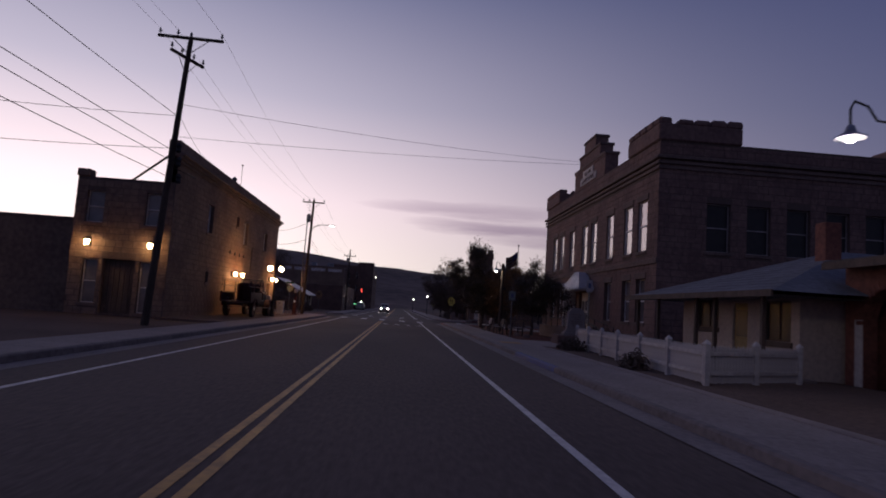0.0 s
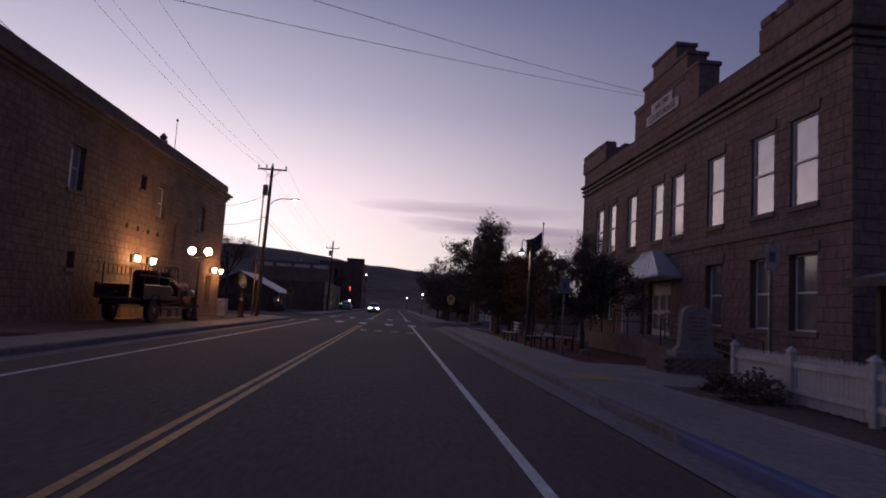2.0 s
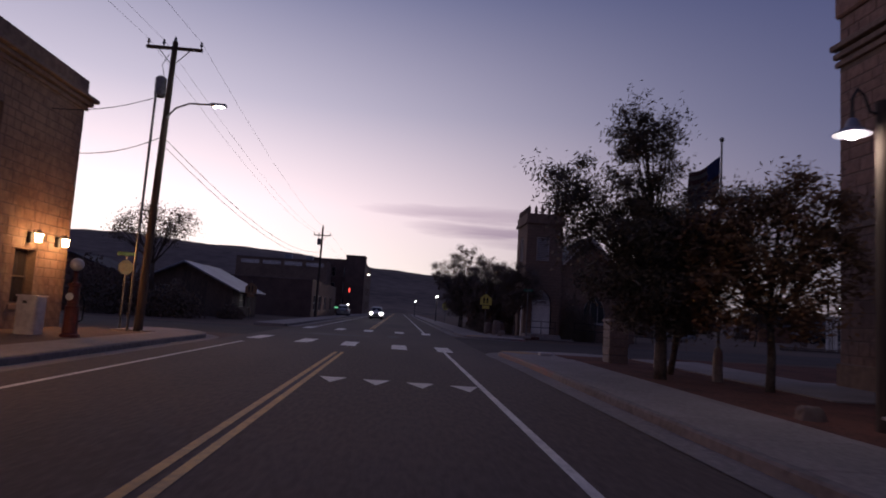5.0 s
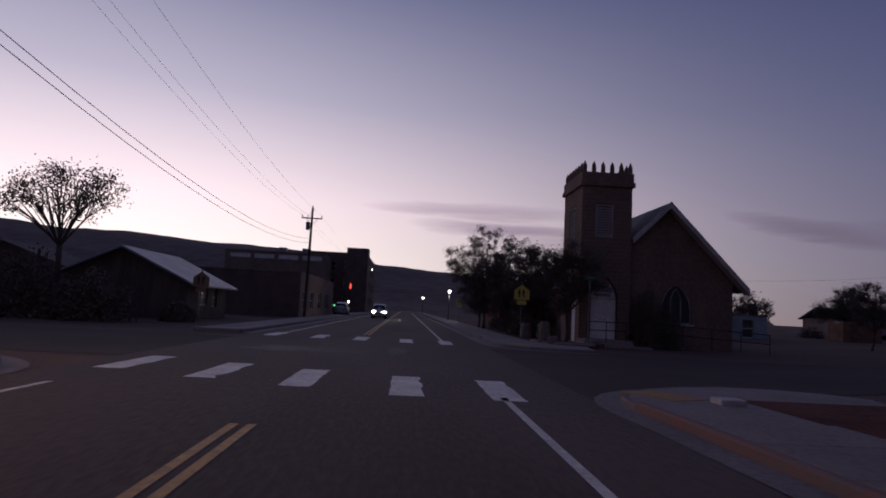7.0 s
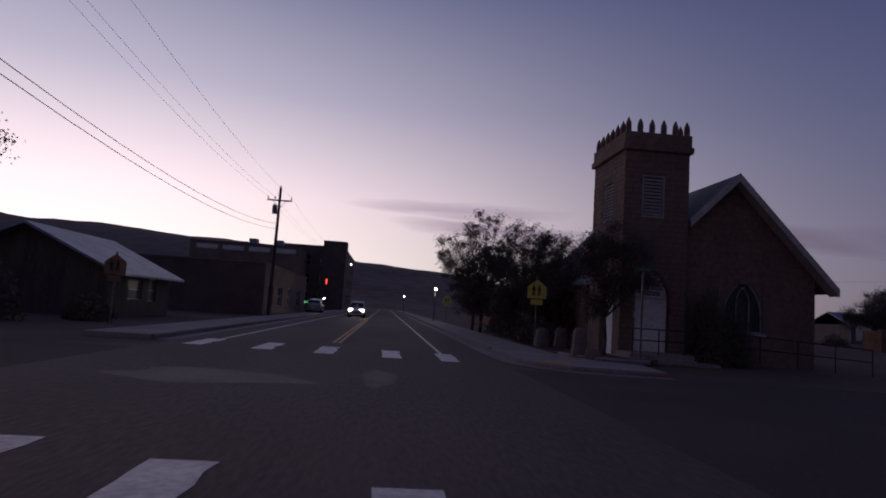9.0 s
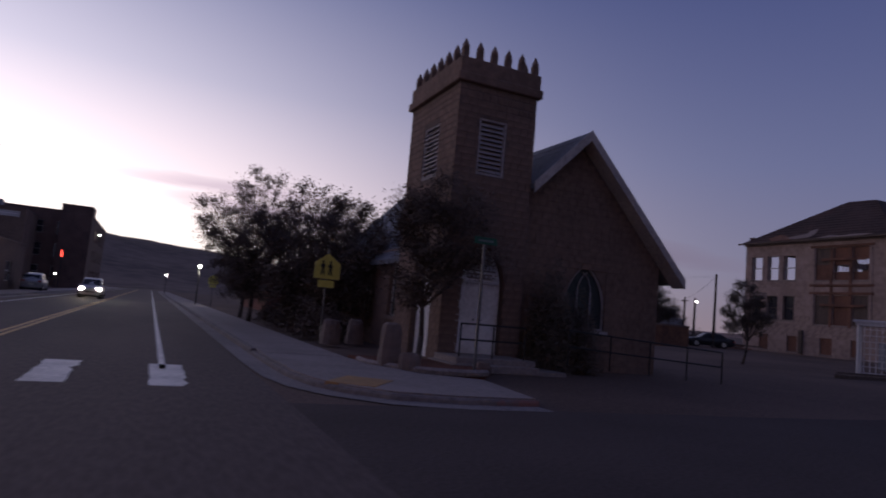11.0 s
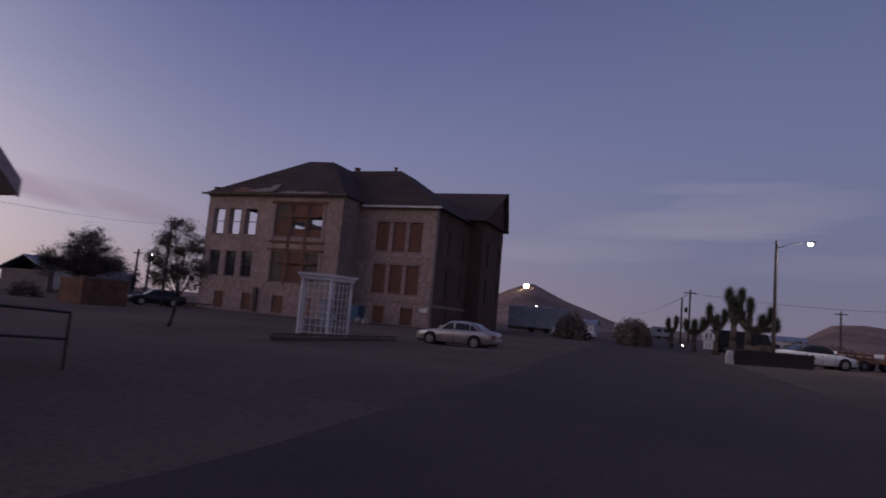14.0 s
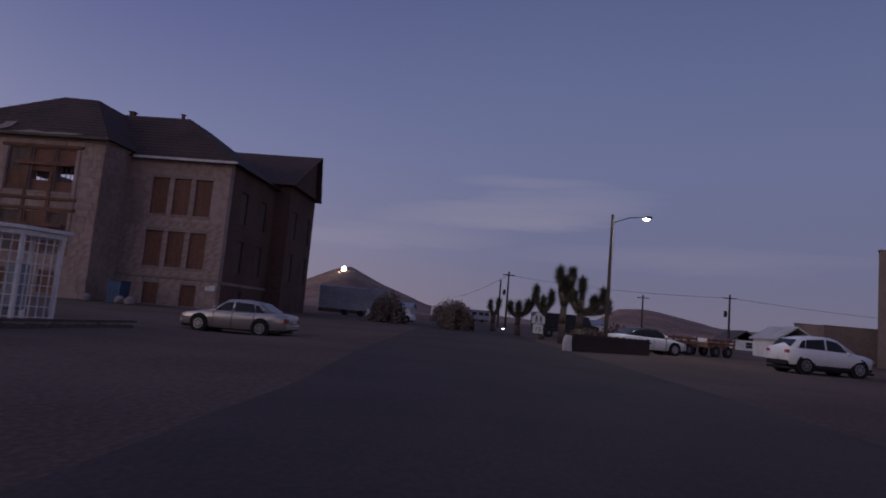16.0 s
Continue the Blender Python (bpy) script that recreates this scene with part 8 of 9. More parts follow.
house_trailer(90.2, 107.2, -82, 7.8, "long pale grey box trailer beyond the school", TIN, 3.2, False)
house_trailer(150, 101, -80, 6.0, "pale trailer far down the side street", OFFWHITE, 2.6)
house_trailer(152, 94.5, -80, 4.5, "blue-grey trailer far down the side street", TIN, 2.5)
house_trailer(58.0, 146.0, 15, 9.0, "pale grey house trailer beyond the school yard", TIN, 2.9)


# ---- antique fire truck ----
def fire_truck(x, y, z):
    t = local_thing("antique_fire_truck", pose(x, y, z, 0, 0, 90) @ Matrix.Scale(1.18, 4), "antique dark red open-cab fire truck on show", "fire truck")
    Mesh().box(-3.3, -0.42, 0.62, 2.9, 0.42, 0.76, 0.02).make("chassis", BLACK, t)
    hood = Mesh()
    hood.prism([(-0.40, 0.80), (0.40, 0.80), (0.42, 1.25), (0.30, 1.42), (0, 1.48), (-0.30, 1.42), (-0.42, 1.25)], "x", 1.1, 2.55)
    hood.make("bonnet", TRUCK_RED, t)
    for k in range(8):
        for s in (-0.432, 0.422):
            Mesh().box(1.3 + 0.14 * k, s, 0.95, 1.36 + 0.14 * k, s + 0.012, 1.22).make("louvre", BLACK, t)
    Mesh().prism([(-0.40, 0.72), (0.40, 0.72), (0.42, 1.40), (0.25, 1.56), (-0.25, 1.56), (-0.42, 1.40)], "x", 2.56, 2.70).make("radiator", STEEL, t)
    Mesh().prism([(-0.62, 0.78), (0.62, 0.78), (0.62, 1.35), (0.42, 1.52), (-0.42, 1.52), (-0.62, 1.35)], "x", 0.72, 1.10).make("cowl", TRUCK_RED, t)
    ws = Mesh()
    for s in (-0.58, 0.58):
        ws.tube((0.80, s, 1.45), (0.62, s, 2.1), 0.022, 0.022, 6)
    ws.tube((0.62, -0.58, 2.1), (0.62, 0.58, 2.1), 0.022, 0.022, 6)
    ws.tube((0.72, -0.58, 1.75), (0.72, 0.58, 1.75), 0.016, 0.016, 6)
    ws.make("windscreen_frame", BLACK, t)
    Mesh().path([(0.75, 0.30, 1.35), (0.35, 0.30, 1.62)], 0.02, 6).make("steering_column", BLACK, t)
    sw = Mesh()
    ring = [(0.35 + 0.13 * math.sin(a) * 0.6, 0.30 + 0.22 * math.cos(a), 1.64 + 0.2 * math.sin(a)) for a in np.linspace(0, 2 * math.pi, 15)]
    sw.path(ring, 0.014, 5)
    sw.make("steering_wheel", BLACK, t)
    Mesh().box(-0.45, -0.68, 0.80, 0.70, 0.68, 0.96, 0.03).make("cab_floor", TRUCK_RED, t)
    Mesh().box(-0.42, -0.66, 0.97, 0.15, 0.66, 1.28, 0.08).make("seat", BLACK, t)
    Mesh().box(-0.50, -0.66, 1.20, -0.34, 0.66, 1.85, 0.06).make("seat_back", BLACK, t)
    Mesh().box(-3.3, -0.82, 0.80, -0.55, -0.74, 1.35, 0.03).make("bed_side", TRUCK_RED, t)
    Mesh().box(-3.3, 0.74, 0.80, -0.55, 0.82, 1.35, 0.03).make("bed_side", TRUCK_RED, t)
    Mesh().box(-3.3, -0.735, 0.78, -0.55, 0.735, 0.86, 0.01).make("bed_floor", DARKWOOD, t)
    Mesh().lathe((-1.0, 0, 0.87), [(0.45, 0), (0.48, 0.1), (0.48, 0.9), (0.40, 1.0)], 18).make("hose_reel_tank", TRUCK_RED, t)
    for s in (-0.70, 0.70):
        lad = Mesh()
        for z0 in (1.62, 1.98):
            lad.box(-3.5, s - 0.02, z0, 0.1, s + 0.02, z0 + 0.06)
        lob = lad.make("ladder", DARKWOOD, t)
        for k in range(10):
            Mesh().tube((-3.35 + 0.36 * k, s, 1.65), (-3.35 + 0.36 * k, s, 2.0), 0.014, 0.014, 6).make("rung", DARKWOOD, lob)
        for u in (-3.0, -0.7):
            Mesh().tube((u, s, 1.3), (u, s, 2.05), 0.022, 0.022, 6).make("ladder_bracket", BLACK, t)
        for u0, r in ((2.05, 0.45), (-2.2, 0.47)):
            yy = s * 1.0
            wh = Mesh()
            wh.tube((u0, yy - 0.08, r), (u0, yy + 0.08, r), r, r, 26)
            wob = wh.make("wheel", TYRE, t)
            rim = Mesh()
            rim.tube((u0, yy - 0.085, r), (u0, yy + 0.085, r), r * 0.74, r * 0.74, 22)
            rim.make("rim", TRUCK_RED, wob)
            Mesh().tube((u0, yy - 0.12, r), (u0, yy + 0.12, r), 0.09, 0.09, 10).make("hub", CHROME, wob)
            fd = Mesh()
            arcp = [(u0 + (r + 0.10) * math.cos(a), r + (r + 0.10) * math.sin(a)) for a in np.linspace(math.radians(15), math.radians(170), 10)]
            inner = [(u0 + (r + 0.07) * math.cos(a), r + (r + 0.07) * math.sin(a)) for a in np.linspace(math.radians(15), math.radians(170), 10)]
            fd.prism(arcp + inner[::-1], "y", yy - 0.16, yy + 0.16)
            fd.make("fender", TRUCK_RED, t)
        y0, y1 = sorted((s * 0.85, s * 1.2))
        Mesh().box(-1.6, y0, 0.48, 1.45, y1, 0.53, 0.01).make("running_board", DARKWOOD, t)
        Mesh().tube((2.72, s * 0.72, 1.12), (2.90, s * 0.72, 1.12), 0.13, 0.16, 14).make("headlamp", CHROME, t, "unlit chrome headlamp")
    Mesh().lathe((1.8, 0, 1.49), [(0.03, 0), (0.03, 0.1), (0.14, 0.12), (0.10, 0.25), (0.02, 0.3)], 12).make("bell", STEEL, t)
    Mesh().box(2.88, -0.85, 0.52, 2.98, 0.85, 0.64, 0.02).make("bumper", BLACK, t)


fire_truck(-10.6, 61.3, 0.11)


# ---- firehouse forecourt ----
def gas_pump(x, y, z):
    t = thing("gas_pump", (x, y, z), "antique red gasoline pump with a white globe", "gas pump")
    Mesh().lathe((x, y, z - 0.02), [(0.26, 0), (0.26, 0.10), (0.20, 0.14), (0.19, 0.85), (0.22, 0.90)], 14).make("base_cabinet", RED, t)
    Mesh().lathe((x, y, z + 0.88), [(0.15, 0), (0.14, 0.55), (0.17, 0.58), (0.17, 0.66)], 14).make("column", RED, t)
    Mesh().lathe((x, y, z + 1.54), [(0.10, 0), (0.06, 0.05), (0.06, 0.30), (0.09, 0.34)], 12).make("neck", RED, t)
    Mesh().ball((x, y, z + 2.08), 0.19, 16).make("globe", OFFWHITE, t, "white glass globe, unlit", True)
    Mesh().tube((x - 0.02, y - 0.19, z + 1.15), (x - 0.02, y - 0.20, z + 1.15), 0.11, 0.11, 14).make("dial", SIGN_W, t, "round white dial")
    Mesh().path([(x + 0.18, y, z + 1.3), (x + 0.32, y, z + 1.0), (x + 0.30, y, z + 0.5), (x + 0.20, y, z + 0.45)], 0.022, 6).make("hose", TYRE, t)


gas_pump(-9.35, 72.9, 0.11)


def cabinet(x, y, z):
    t = thing("utility_cabinet", (x, y, z), "white metal utility cabinet with louvred vent", "cabinet")
    Mesh().box(x - 0.28, y - 0.26, z - 0.02, x + 0.28, y + 0.26, z + 1.08, 0.02).make("body", OFFWHITE, t)
    Mesh().box(x - 0.31, y - 0.29, z + 1.08, x + 0.31, y + 0.29, z + 1.12, 0.01).make("lid", OFFWHITE, t)
    Mesh().box(x - 0.24, y - 0.275, z + 0.06, x + 0.24, y - 0.262, z + 1.02, 0.004).make("door", OFFWHITE, t)
    Mesh().box(x - 0.10, y - 0.282, z + 0.88, x + 0.02, y - 0.276, z + 0.96).make("label_plate", SIGN_K, t)
    Mesh().box(x + 0.284, y - 0.22, z + 0.06, x + 0.296, y + 0.22, z + 1.02, 0.004).make("side_panel", OFFWHITE, t)


cabinet(-10.65, 73.2, 0.11)


def slat_bench(name, x, y, z, yaw, wood, label, L=1.5, frame_mat=BLACK, back=True, cat="bench"):
    t = local_thing(name, pose(x, y, z, 0, 0, yaw), label, cat, "benches")
    for k in range(4):
        Mesh().box(-L / 2, -0.20 + 0.12 * k, 0.43, L / 2, -0.10 + 0.12 * k, 0.465, 0.008).make("seat_slat", wood, t)
    if back:
        for k in range(3):
            Mesh().box(-L / 2, 0.27 + 0.02 * k, 0.54 + 0.14 * k, L / 2, 0.30 + 0.02 * k, 0.65 + 0.14 * k, 0.008).make("back_slat", wood, t)
    for s in (-L / 2 + 0.18, L / 2 - 0.18):
        m = Mesh()
        m.box(s - 0.03, -0.18, -0.01, s + 0.03, -0.12, 0.43)
        m.box(s - 0.03, 0.20, -0.01, s + 0.03, 0.26, 0.43)
        m.box(s - 0.03, -0.18, 0.385, s + 0.03, 0.26, 0.428)
        m.make("leg_frame", frame_mat, t)
        if back:
            Mesh().add([(s - 0.025, 0.23, 0.42), (s + 0.025, 0.23, 0.42), (s + 0.025, 0.27, 0.42), (s - 0.025, 0.27, 0.42), (s - 0.025, 0.31, 0.95), (s + 0.025, 0.31, 0.95), (s + 0.025, 0.35, 0.95), (s - 0.025, 0.35, 0.95)], [(0, 3, 2, 1), (4, 5, 6, 7), (0, 1, 5, 4), (1, 2, 6, 5), (2, 3, 7, 6), (3, 0, 4, 7)]).make("back_support", frame_mat, t)
    return t


slat_bench("bench", -11.7, 66.8, 0.11, 90, RED, "low red wooden bench against the firehouse wall", 1.8)
slat_bench("bench", 5.75, 60.2, 0.11, -90, PALEWOOD, "pale slatted park bench beside the pavement", 1.3)
slat_bench("bench", 6.05, 56.7, 0.11, -90, DARKWOOD, "dark slatted park bench in the garden bed", 1.5)
slat_bench("bench", 7.0, 56.1, 0.11, -60, DARKWOOD, "dark slatted park bench turned towards the courthouse entrance", 1.4)

barrel = thing("barrel", (-10.05, 64.6, 0.11), "dark wooden barrel planter beside the fire truck", "barrel")
Mesh().lathe((-10.05, 64.6, 0.09), [(0.24, 0), (0.30, 0.22), (0.32, 0.42), (0.30, 0.62), (0.25, 0.82)], 16).make("barrel_body", DARKWOOD, barrel)
for hz in (0.16, 0.62):
    Mesh().lathe((-10.05, 64.6, 0.09), [(0.312, hz), (0.318, hz + 0.05)], 16).make("hoop", RUST, barrel)


# ---- courthouse garden ----
def monument(x, y):
    t = thing("monument", (x, y, 0.12), "grey carved stone monument on a low brick base", "monument")
    Mesh().box(x - 0.66, y - 0.34, 0.52, x + 0.66, y + 0.26, 0.70, 0.03).make("plinth", CONCRETE, t)
    Mesh().prism([(x - 0.60, 0.70), (x + 0.60, 0.70), (x + 0.46, 0.86), (x + 0.40, 1.74), (x + 0.26, 1.90), (x, 1.95), (x - 0.26, 1.90), (x - 0.40, 1.74), (x - 0.46, 0.86)], "y", y - 0.15, y + 0.10).make("tablet", CONCRETE, t, "upright grey stone tablet")
    for k in range(6):
        w = 0.28 - 0.05 * (k % 3)
        Mesh().box(x - w, y - 0.158, 1.58 - 0.11 * k, x + w, y - 0.151, 1.615 - 0.11 * k).make("lettering_bar", STONE_TRIM, t)
    shape = None
    for row in range(5):
        for side_, n in (("s", 7), ("w", 5)):
            for k in range(n):
                o = 0.13 * (row % 2)
                if side_ == "s":
                    px, py, rz = x - 0.88 + o + 0.265 * k, y - 0.62, 0
                else:
                    px, py, rz = x - 0.98, y - 0.50 + o + 0.265 * k, 90
                if shape is None:
                    ob = Mesh().box(-0.125, -0.055, -0.04, 0.125, 0.055, 0.04, 0.006).make("brick", STONE_BRICK, t)
                    shape = ob.data
                else:
                    ob = new("brick", shape)
                    ob.parent = t
                    ob.matrix_parent_inverse = root_of(t).inverted()
                ob.matrix_basis = pose(px, py, 0.165 + 0.088 * row, 0, 0, rz)
    Mesh().box(x - 0.95, y - 0.60, 0.10, x + 0.95, y + 0.9, 0.56, 0.01).make("brick_core", MORTAR, t)


monument(8.6, 47.9)


def standing_stone(name, x, y, z0, w, d, h, material, label, seed, cat="stone", yaw=0.0):
    r = random.Random(seed)
    rings = []
    for f, k in ((0, 1.05), (0.12, 1.08), (0.45, 1.0), (0.8, 0.92), (0.95, 0.8), (1.0, 0.55)):
        ring = []
        for i in range(10):
            a = 2 * math.pi * i / 10
            e = 1 / max(abs(math.cos(a)), abs(math.sin(a))) ** 0.6
            ring.append((x + math.cos(a + yaw) * w / 2 * k * e * r.uniform(0.9, 1.06), y + math.sin(a + yaw) * d / 2 * k * e * r.uniform(0.9, 1.06), z0 - 0.04 + (h + 0.04) * f + r.uniform(-0.015, 0.015)))
        rings.append(ring)
    return tagged(loft(Mesh(), rings).make(name, material), label, cat, "loose stones")


def block_pillar(x, y, z0, w, h):
    t = thing("stone_pillar", (x, y, z0), "rough coursed stone pillar in the garden bed", "pillar")
    r = random.Random(4)
    n = 5
    for k in range(n):
        j = r.uniform(-0.015, 0.015)
        Mesh().box(x - w / 2 + j, y - w / 2 - j, z0 - 0.03 + k * h / n, x + w / 2 + j, y + w / 2 - j, z0 - 0.03 + (k + 1) * h / n - 0.012, 0.025).make("stone_course", CONCRETE, t)
    Mesh().box(x - w / 2 - 0.05, y - w / 2 - 0.05, z0 + h - 0.04, x + w / 2 + 0.05, y + w / 2 + 0.05, z0 + h + 0.06, 0.02).make("cap", CONCRETE, t)


block_pillar(7.5, 75.5, 0.12, 0.68, 1.4)
standing_stone("marker_post", 8.3, 70.0, 0.12, 0.24, 0.20, 0.85, CONCRETE, "short pale concrete marker post in the garden", 1, "post")
standing_stone("marker_post", 8.3, 73.9, 0.12, 0.20, 0.18, 0.80, CONCRETE, "short pale concrete marker post in the garden", 2, "post")
standing_stone("corner_stone", 6.65, 99.2, 0.16, 0.52, 0.42, 0.98, BLOCKWORK, "upright brown carved stone in the corner bed", 3)
standing_stone("boulder", 6.95, 98.7, 0.16, 0.5, 0.4, 0.34, BLOCKWORK, "low brown boulder in the corner bed", 4)
standing_stone("planter_stone", 7.1, 106.4, 0.12, 0.62, 0.55, 0.80, BLOCKWORK, "squat brown stone beside the church pavement", 5)
standing_stone("planter_stone", 8.3, 107.5, 0.10, 0.60, 0.55, 0.85, BLOCKWORK, "squat brown stone beside the church pavement", 6)
standing_stone("pale_stone", 50.0, 87.5, gz(50), 0.55, 0.45, 0.75, OFFWHITE, "pale upright stone at the end of the dark fence", 7)
for i, (sx, sy) in enumerate(((7.2, 53.2), (7.0, 55.1), (6.6, 63.7), (9.3, 99.5))):
    standing_stone("rock", sx, sy, gz(sx) + 0.08, 0.42, 0.36, 0.24, STONE_TRIM, "small brown rock lying on the ground", 20 + i)


# ---- white lattice booth ----
def lattice_booth():
    g = gz(35.5)
    t = thing("lattice_booth", (36.0, 105.6, g), "small white lattice booth with a flat overhanging roof", "booth")
    corners = [(35.10, 106.40), (35.80, 105.30), (36.9, 104.85), (37.4, 106.2), (36.4, 107.1)]
    for x, y in corners:
        Mesh().box(x - 0.06, y - 0.06, g - 0.05, x + 0.06, y + 0.06, 2.95, 0.01).make("post", WHITE, t)
    n = len(corners)
    for i in range(n):
        a, b = Vector((*corners[i], 0)), Vector((*corners[(i + 1) % n], 0))
        if i in (2, 3):
            continue
        pan = Mesh()
        for k in range(9):
            z = g + 0.12 + k * 0.32
            pan.tube(a + Vector((0, 0, z)), b + Vector((0, 0, z)), 0.02, 0.02, 4)
        fr = pan.make("lattice_panel", WHITE, t)
        m = max(3, round((b - a).length / 0.24))
        for k in range(1, m):
            p = a.lerp(b, k / m)
            Mesh().box(p.x - 0.014, p.y - 0.014, g + 0.05, p.x + 0.014, p.y + 0.014, 2.8).make("lattice_bar", WHITE, fr)
    c = Vector((36.3, 105.9))
    top = [tuple(c + (Vector(p) - c) * 1.24) for p in corners]
    Mesh().prism(top, "z", 2.95, 3.06).make("roof", WHITE, t, "flat white roof slab")
    Mesh().prism([tuple(c + (Vector(p) - c) * 1.12) for p in corners], "z", 2.78, 2.945).make("fascia", WHITE, t)
    Mesh().box(36.1, 105.5, g + 0.3, 36.6, 106.0, g + 1.7, 0.05).make("old_cabinet", TIN, t, "blue-grey cabinet inside the booth")


lattice_booth()


# ---- east lot ----
def board_fence(a, b, h, mat_, name, label, gap=0.012, w=0.16, cat="fence"):
    A, B = Vector((*a, 0)), Vector((*b, 0))
    d = (B - A).normalized()
    L = (B - A).length
    t = local_thing(name, pose(a[0], a[1], gz(a[0]), 0, 0, math.degrees(math.atan2(d.y, d.x))), label, cat)
    shape = None
    for k in range(int(L / (w + gap))):
        if shape is None:
            ob = Mesh().box(0, -0.012, -0.02, w, 0.012, h, 0.004).make("board", mat_, t)
            shape = ob.data
        else:
            ob = new("board", shape)
            ob.parent = t
        ob.location = (k * (w + gap), 0, 0.02 * math.sin(k * 2.3))
    for z in (0.2, h - 0.2):
        Mesh().box(0, 0.014, z, L, 0.06, z + 0.08).make("fence_rail", mat_, t)
    for k in range(int(L / 1.8) + 1):
        Mesh().box(k * 1.8, 0.062, -0.1, k * 1.8 + 0.1, 0.16, h + 0.03).make("post", mat_, t)


board_fence((50.3, 87.2), (53.6, 82.6), 0.85, POLEWOOD, "low_fence", "low dark board fence before the parked sedan")
board_fence((29.5, 103.7), (38.4, 102.9), 0.15, DARKWOOD, "timber_edging", "low dark timber edging before the lattice booth", w=0.3, cat="edging")


def zone_sign(x, y):
    g = gz(x)
    t = thing("school_zone_sign", (x, y, g), "white pentagon sign over a small white speed plate", "sign")
    Mesh().box(x - 0.03, y - 0.03, g - 0.05, x + 0.03, y + 0.03, 2.25, 0.005).make("post", STEEL, t)
    s = 0.40
    p = Mesh().prism([(y - s, 1.62), (y + s, 1.62), (y + s, 2.02), (y, 2.38), (y - s, 2.02)], "x", x - 0.05, x - 0.035).make("pentagon_plate", SIGN_W, t)
    pic = Mesh()
    for dy in (-0.14, 0.12):
        pic.box(x - 0.058, y + dy - 0.06, 1.86, x - 0.051, y + dy + 0.06, 2.02)
        pic.box(x - 0.058, y + dy - 0.07, 1.70, x - 0.051, y + dy - 0.02, 1.86)
        pic.box(x - 0.058, y + dy + 0.02, 1.70, x - 0.051, y + dy + 0.07, 1.86)
        pic.tube((x - 0.058, y + dy, 2.08), (x - 0.051, y + dy, 2.08), 0.05, 0.05, 10)
    pic.make("pictogram", SIGN_K, p)
    q = Mesh().box(x - 0.05, y - 0.31, 1.02, x - 0.035, y + 0.31, 1.58, 0.004).make("speed_plate", SIGN_W, t)
    cu = bpy.data.curves.new("numerals", "FONT")
    cu.body, cu.size, cu.extrude, cu.align_x = "15", 0.42, 0.003, "CENTER"
    cu.materials.append(SIGN_K)
    n = new("numerals", cu)
    n.parent = q
    n.matrix_basis = Matrix.Translation((x - 0.056, y, 1.14)) @ Matrix(((0, 0, -1, 0), (-1, 0, 0, 0), (0, 1, 0, 0), (0, 0, 0, 1)))


zone_sign(58.5, 88.4)


def plain_pole(x, y, h, label="weathered wooden utility pole beside the side street", arm=1.6, lampbox=True):
    g = gz(x)
    t = thing("distant_pole", (x, y, g), label, "utility pole", "distant poles")
    Mesh().tube((x, y, g - 0.1), (x + 0.05, y, g + h), 0.15, 0.10, 8).make("pole", POLEWOOD, t)
    if arm:
        Mesh().box(x - 0.05, y - arm / 2, g + h - 0.5, x + 0.05, y + arm / 2, g + h - 0.38).make("crossarm", POLEWOOD, t)
    if lampbox:
        Mesh().lathe((x, y + 0.45, g + h * 0.58), [(0.2, 0), (0.2, 0.6), (0.1, 0.7)], 8).make("transformer", BLACK, t)


plain_pole(103.0, 89.6, 7.4)
plain_pole(103.0, 90.6, 6.2, arm=0, lampbox=False)
plain_pole(95.5, 63.8, 6.3)
plain_pole(110.0, 70.5, 6.2, lampbox=False)
plain_pole(62.6, 145.8, 5.6, arm=1.2, lampbox=False)
plain_pole(53.4, 132.6, 7.4, arm=0, lampbox=False)
plain_pole(64.0, 145.5, 5.6, arm=0.0, lampbox=False)
sag_wire((103, 89.6, 7.9), (95.5, 63.8, 6.8), 0.5, 0.02)
sag_wire((103, 89.6, 7.9), (240, 108, 9.0), 1.0, 0.03)
sag_wire((95.5, 63.8, 6.8), (110, 20, 7.0), 0.6, 0.02)
sag_wire((62.6, 145.8, 5.9), (53.4, 132.6, 7.6), 0.3, 0.010)
sag_wire((53.4, 132.6, 7.6), (18.2, 116, 4.6), 0.4, 0.008)

plain_block("block_store", 74.6, 48, 80, 63.4, 3.75, BLOCKWORK, SHINGLE, "low wide brown block building at the edge of the lot", [("w", 50, 51.2, 1.6, 2.8, GLASS), ("w", 57, 58.2, 1.6, 2.8, GLASS)])
plain_block("brick_hall", 64.0, 44, 72, 60.6, 9.9, BLOCKWORK, SHINGLE, "tall brown brick hall with a flat coped roof", [("w", 46 + 4 * i, 47.2 + 4 * i, 1.5 + 4 * k, 3.5 + 4 * k, GLASS) for i in range(3) for k in range(2)])
plain_block("pale_shed", 70.2, 66.2, 75.0, 69.0, 2.2, WHITE, OFFWHITE, "white board shed with a low pitched roof", [("w", 66.6, 67.4, 0.9, 1.7, GLASS)], ("x", 0.9, 0.25), "shed")
plain_block("white_garage", 94.5, 60.8, 100.0, 63.7, 2.0, WHITE, SHINGLE, "small white garage with a pitched roof", [("w", 61.4, 62.2, 1.1, 1.8, GLASS)], ("x", 1.0, 0.3), "shed")
plain_block("church_house", 21.5, 128.0, 29.0, 135.0, 2.9, BLOCKWORK, TIN, "low grey-roofed house behind the church", [("w", 130, 131.2, 1.0, 2.2, GLASS), ("s", 23, 24.4, 1.0, 2.2, GLASS)], ("y", 1.9, 0.5), "house")
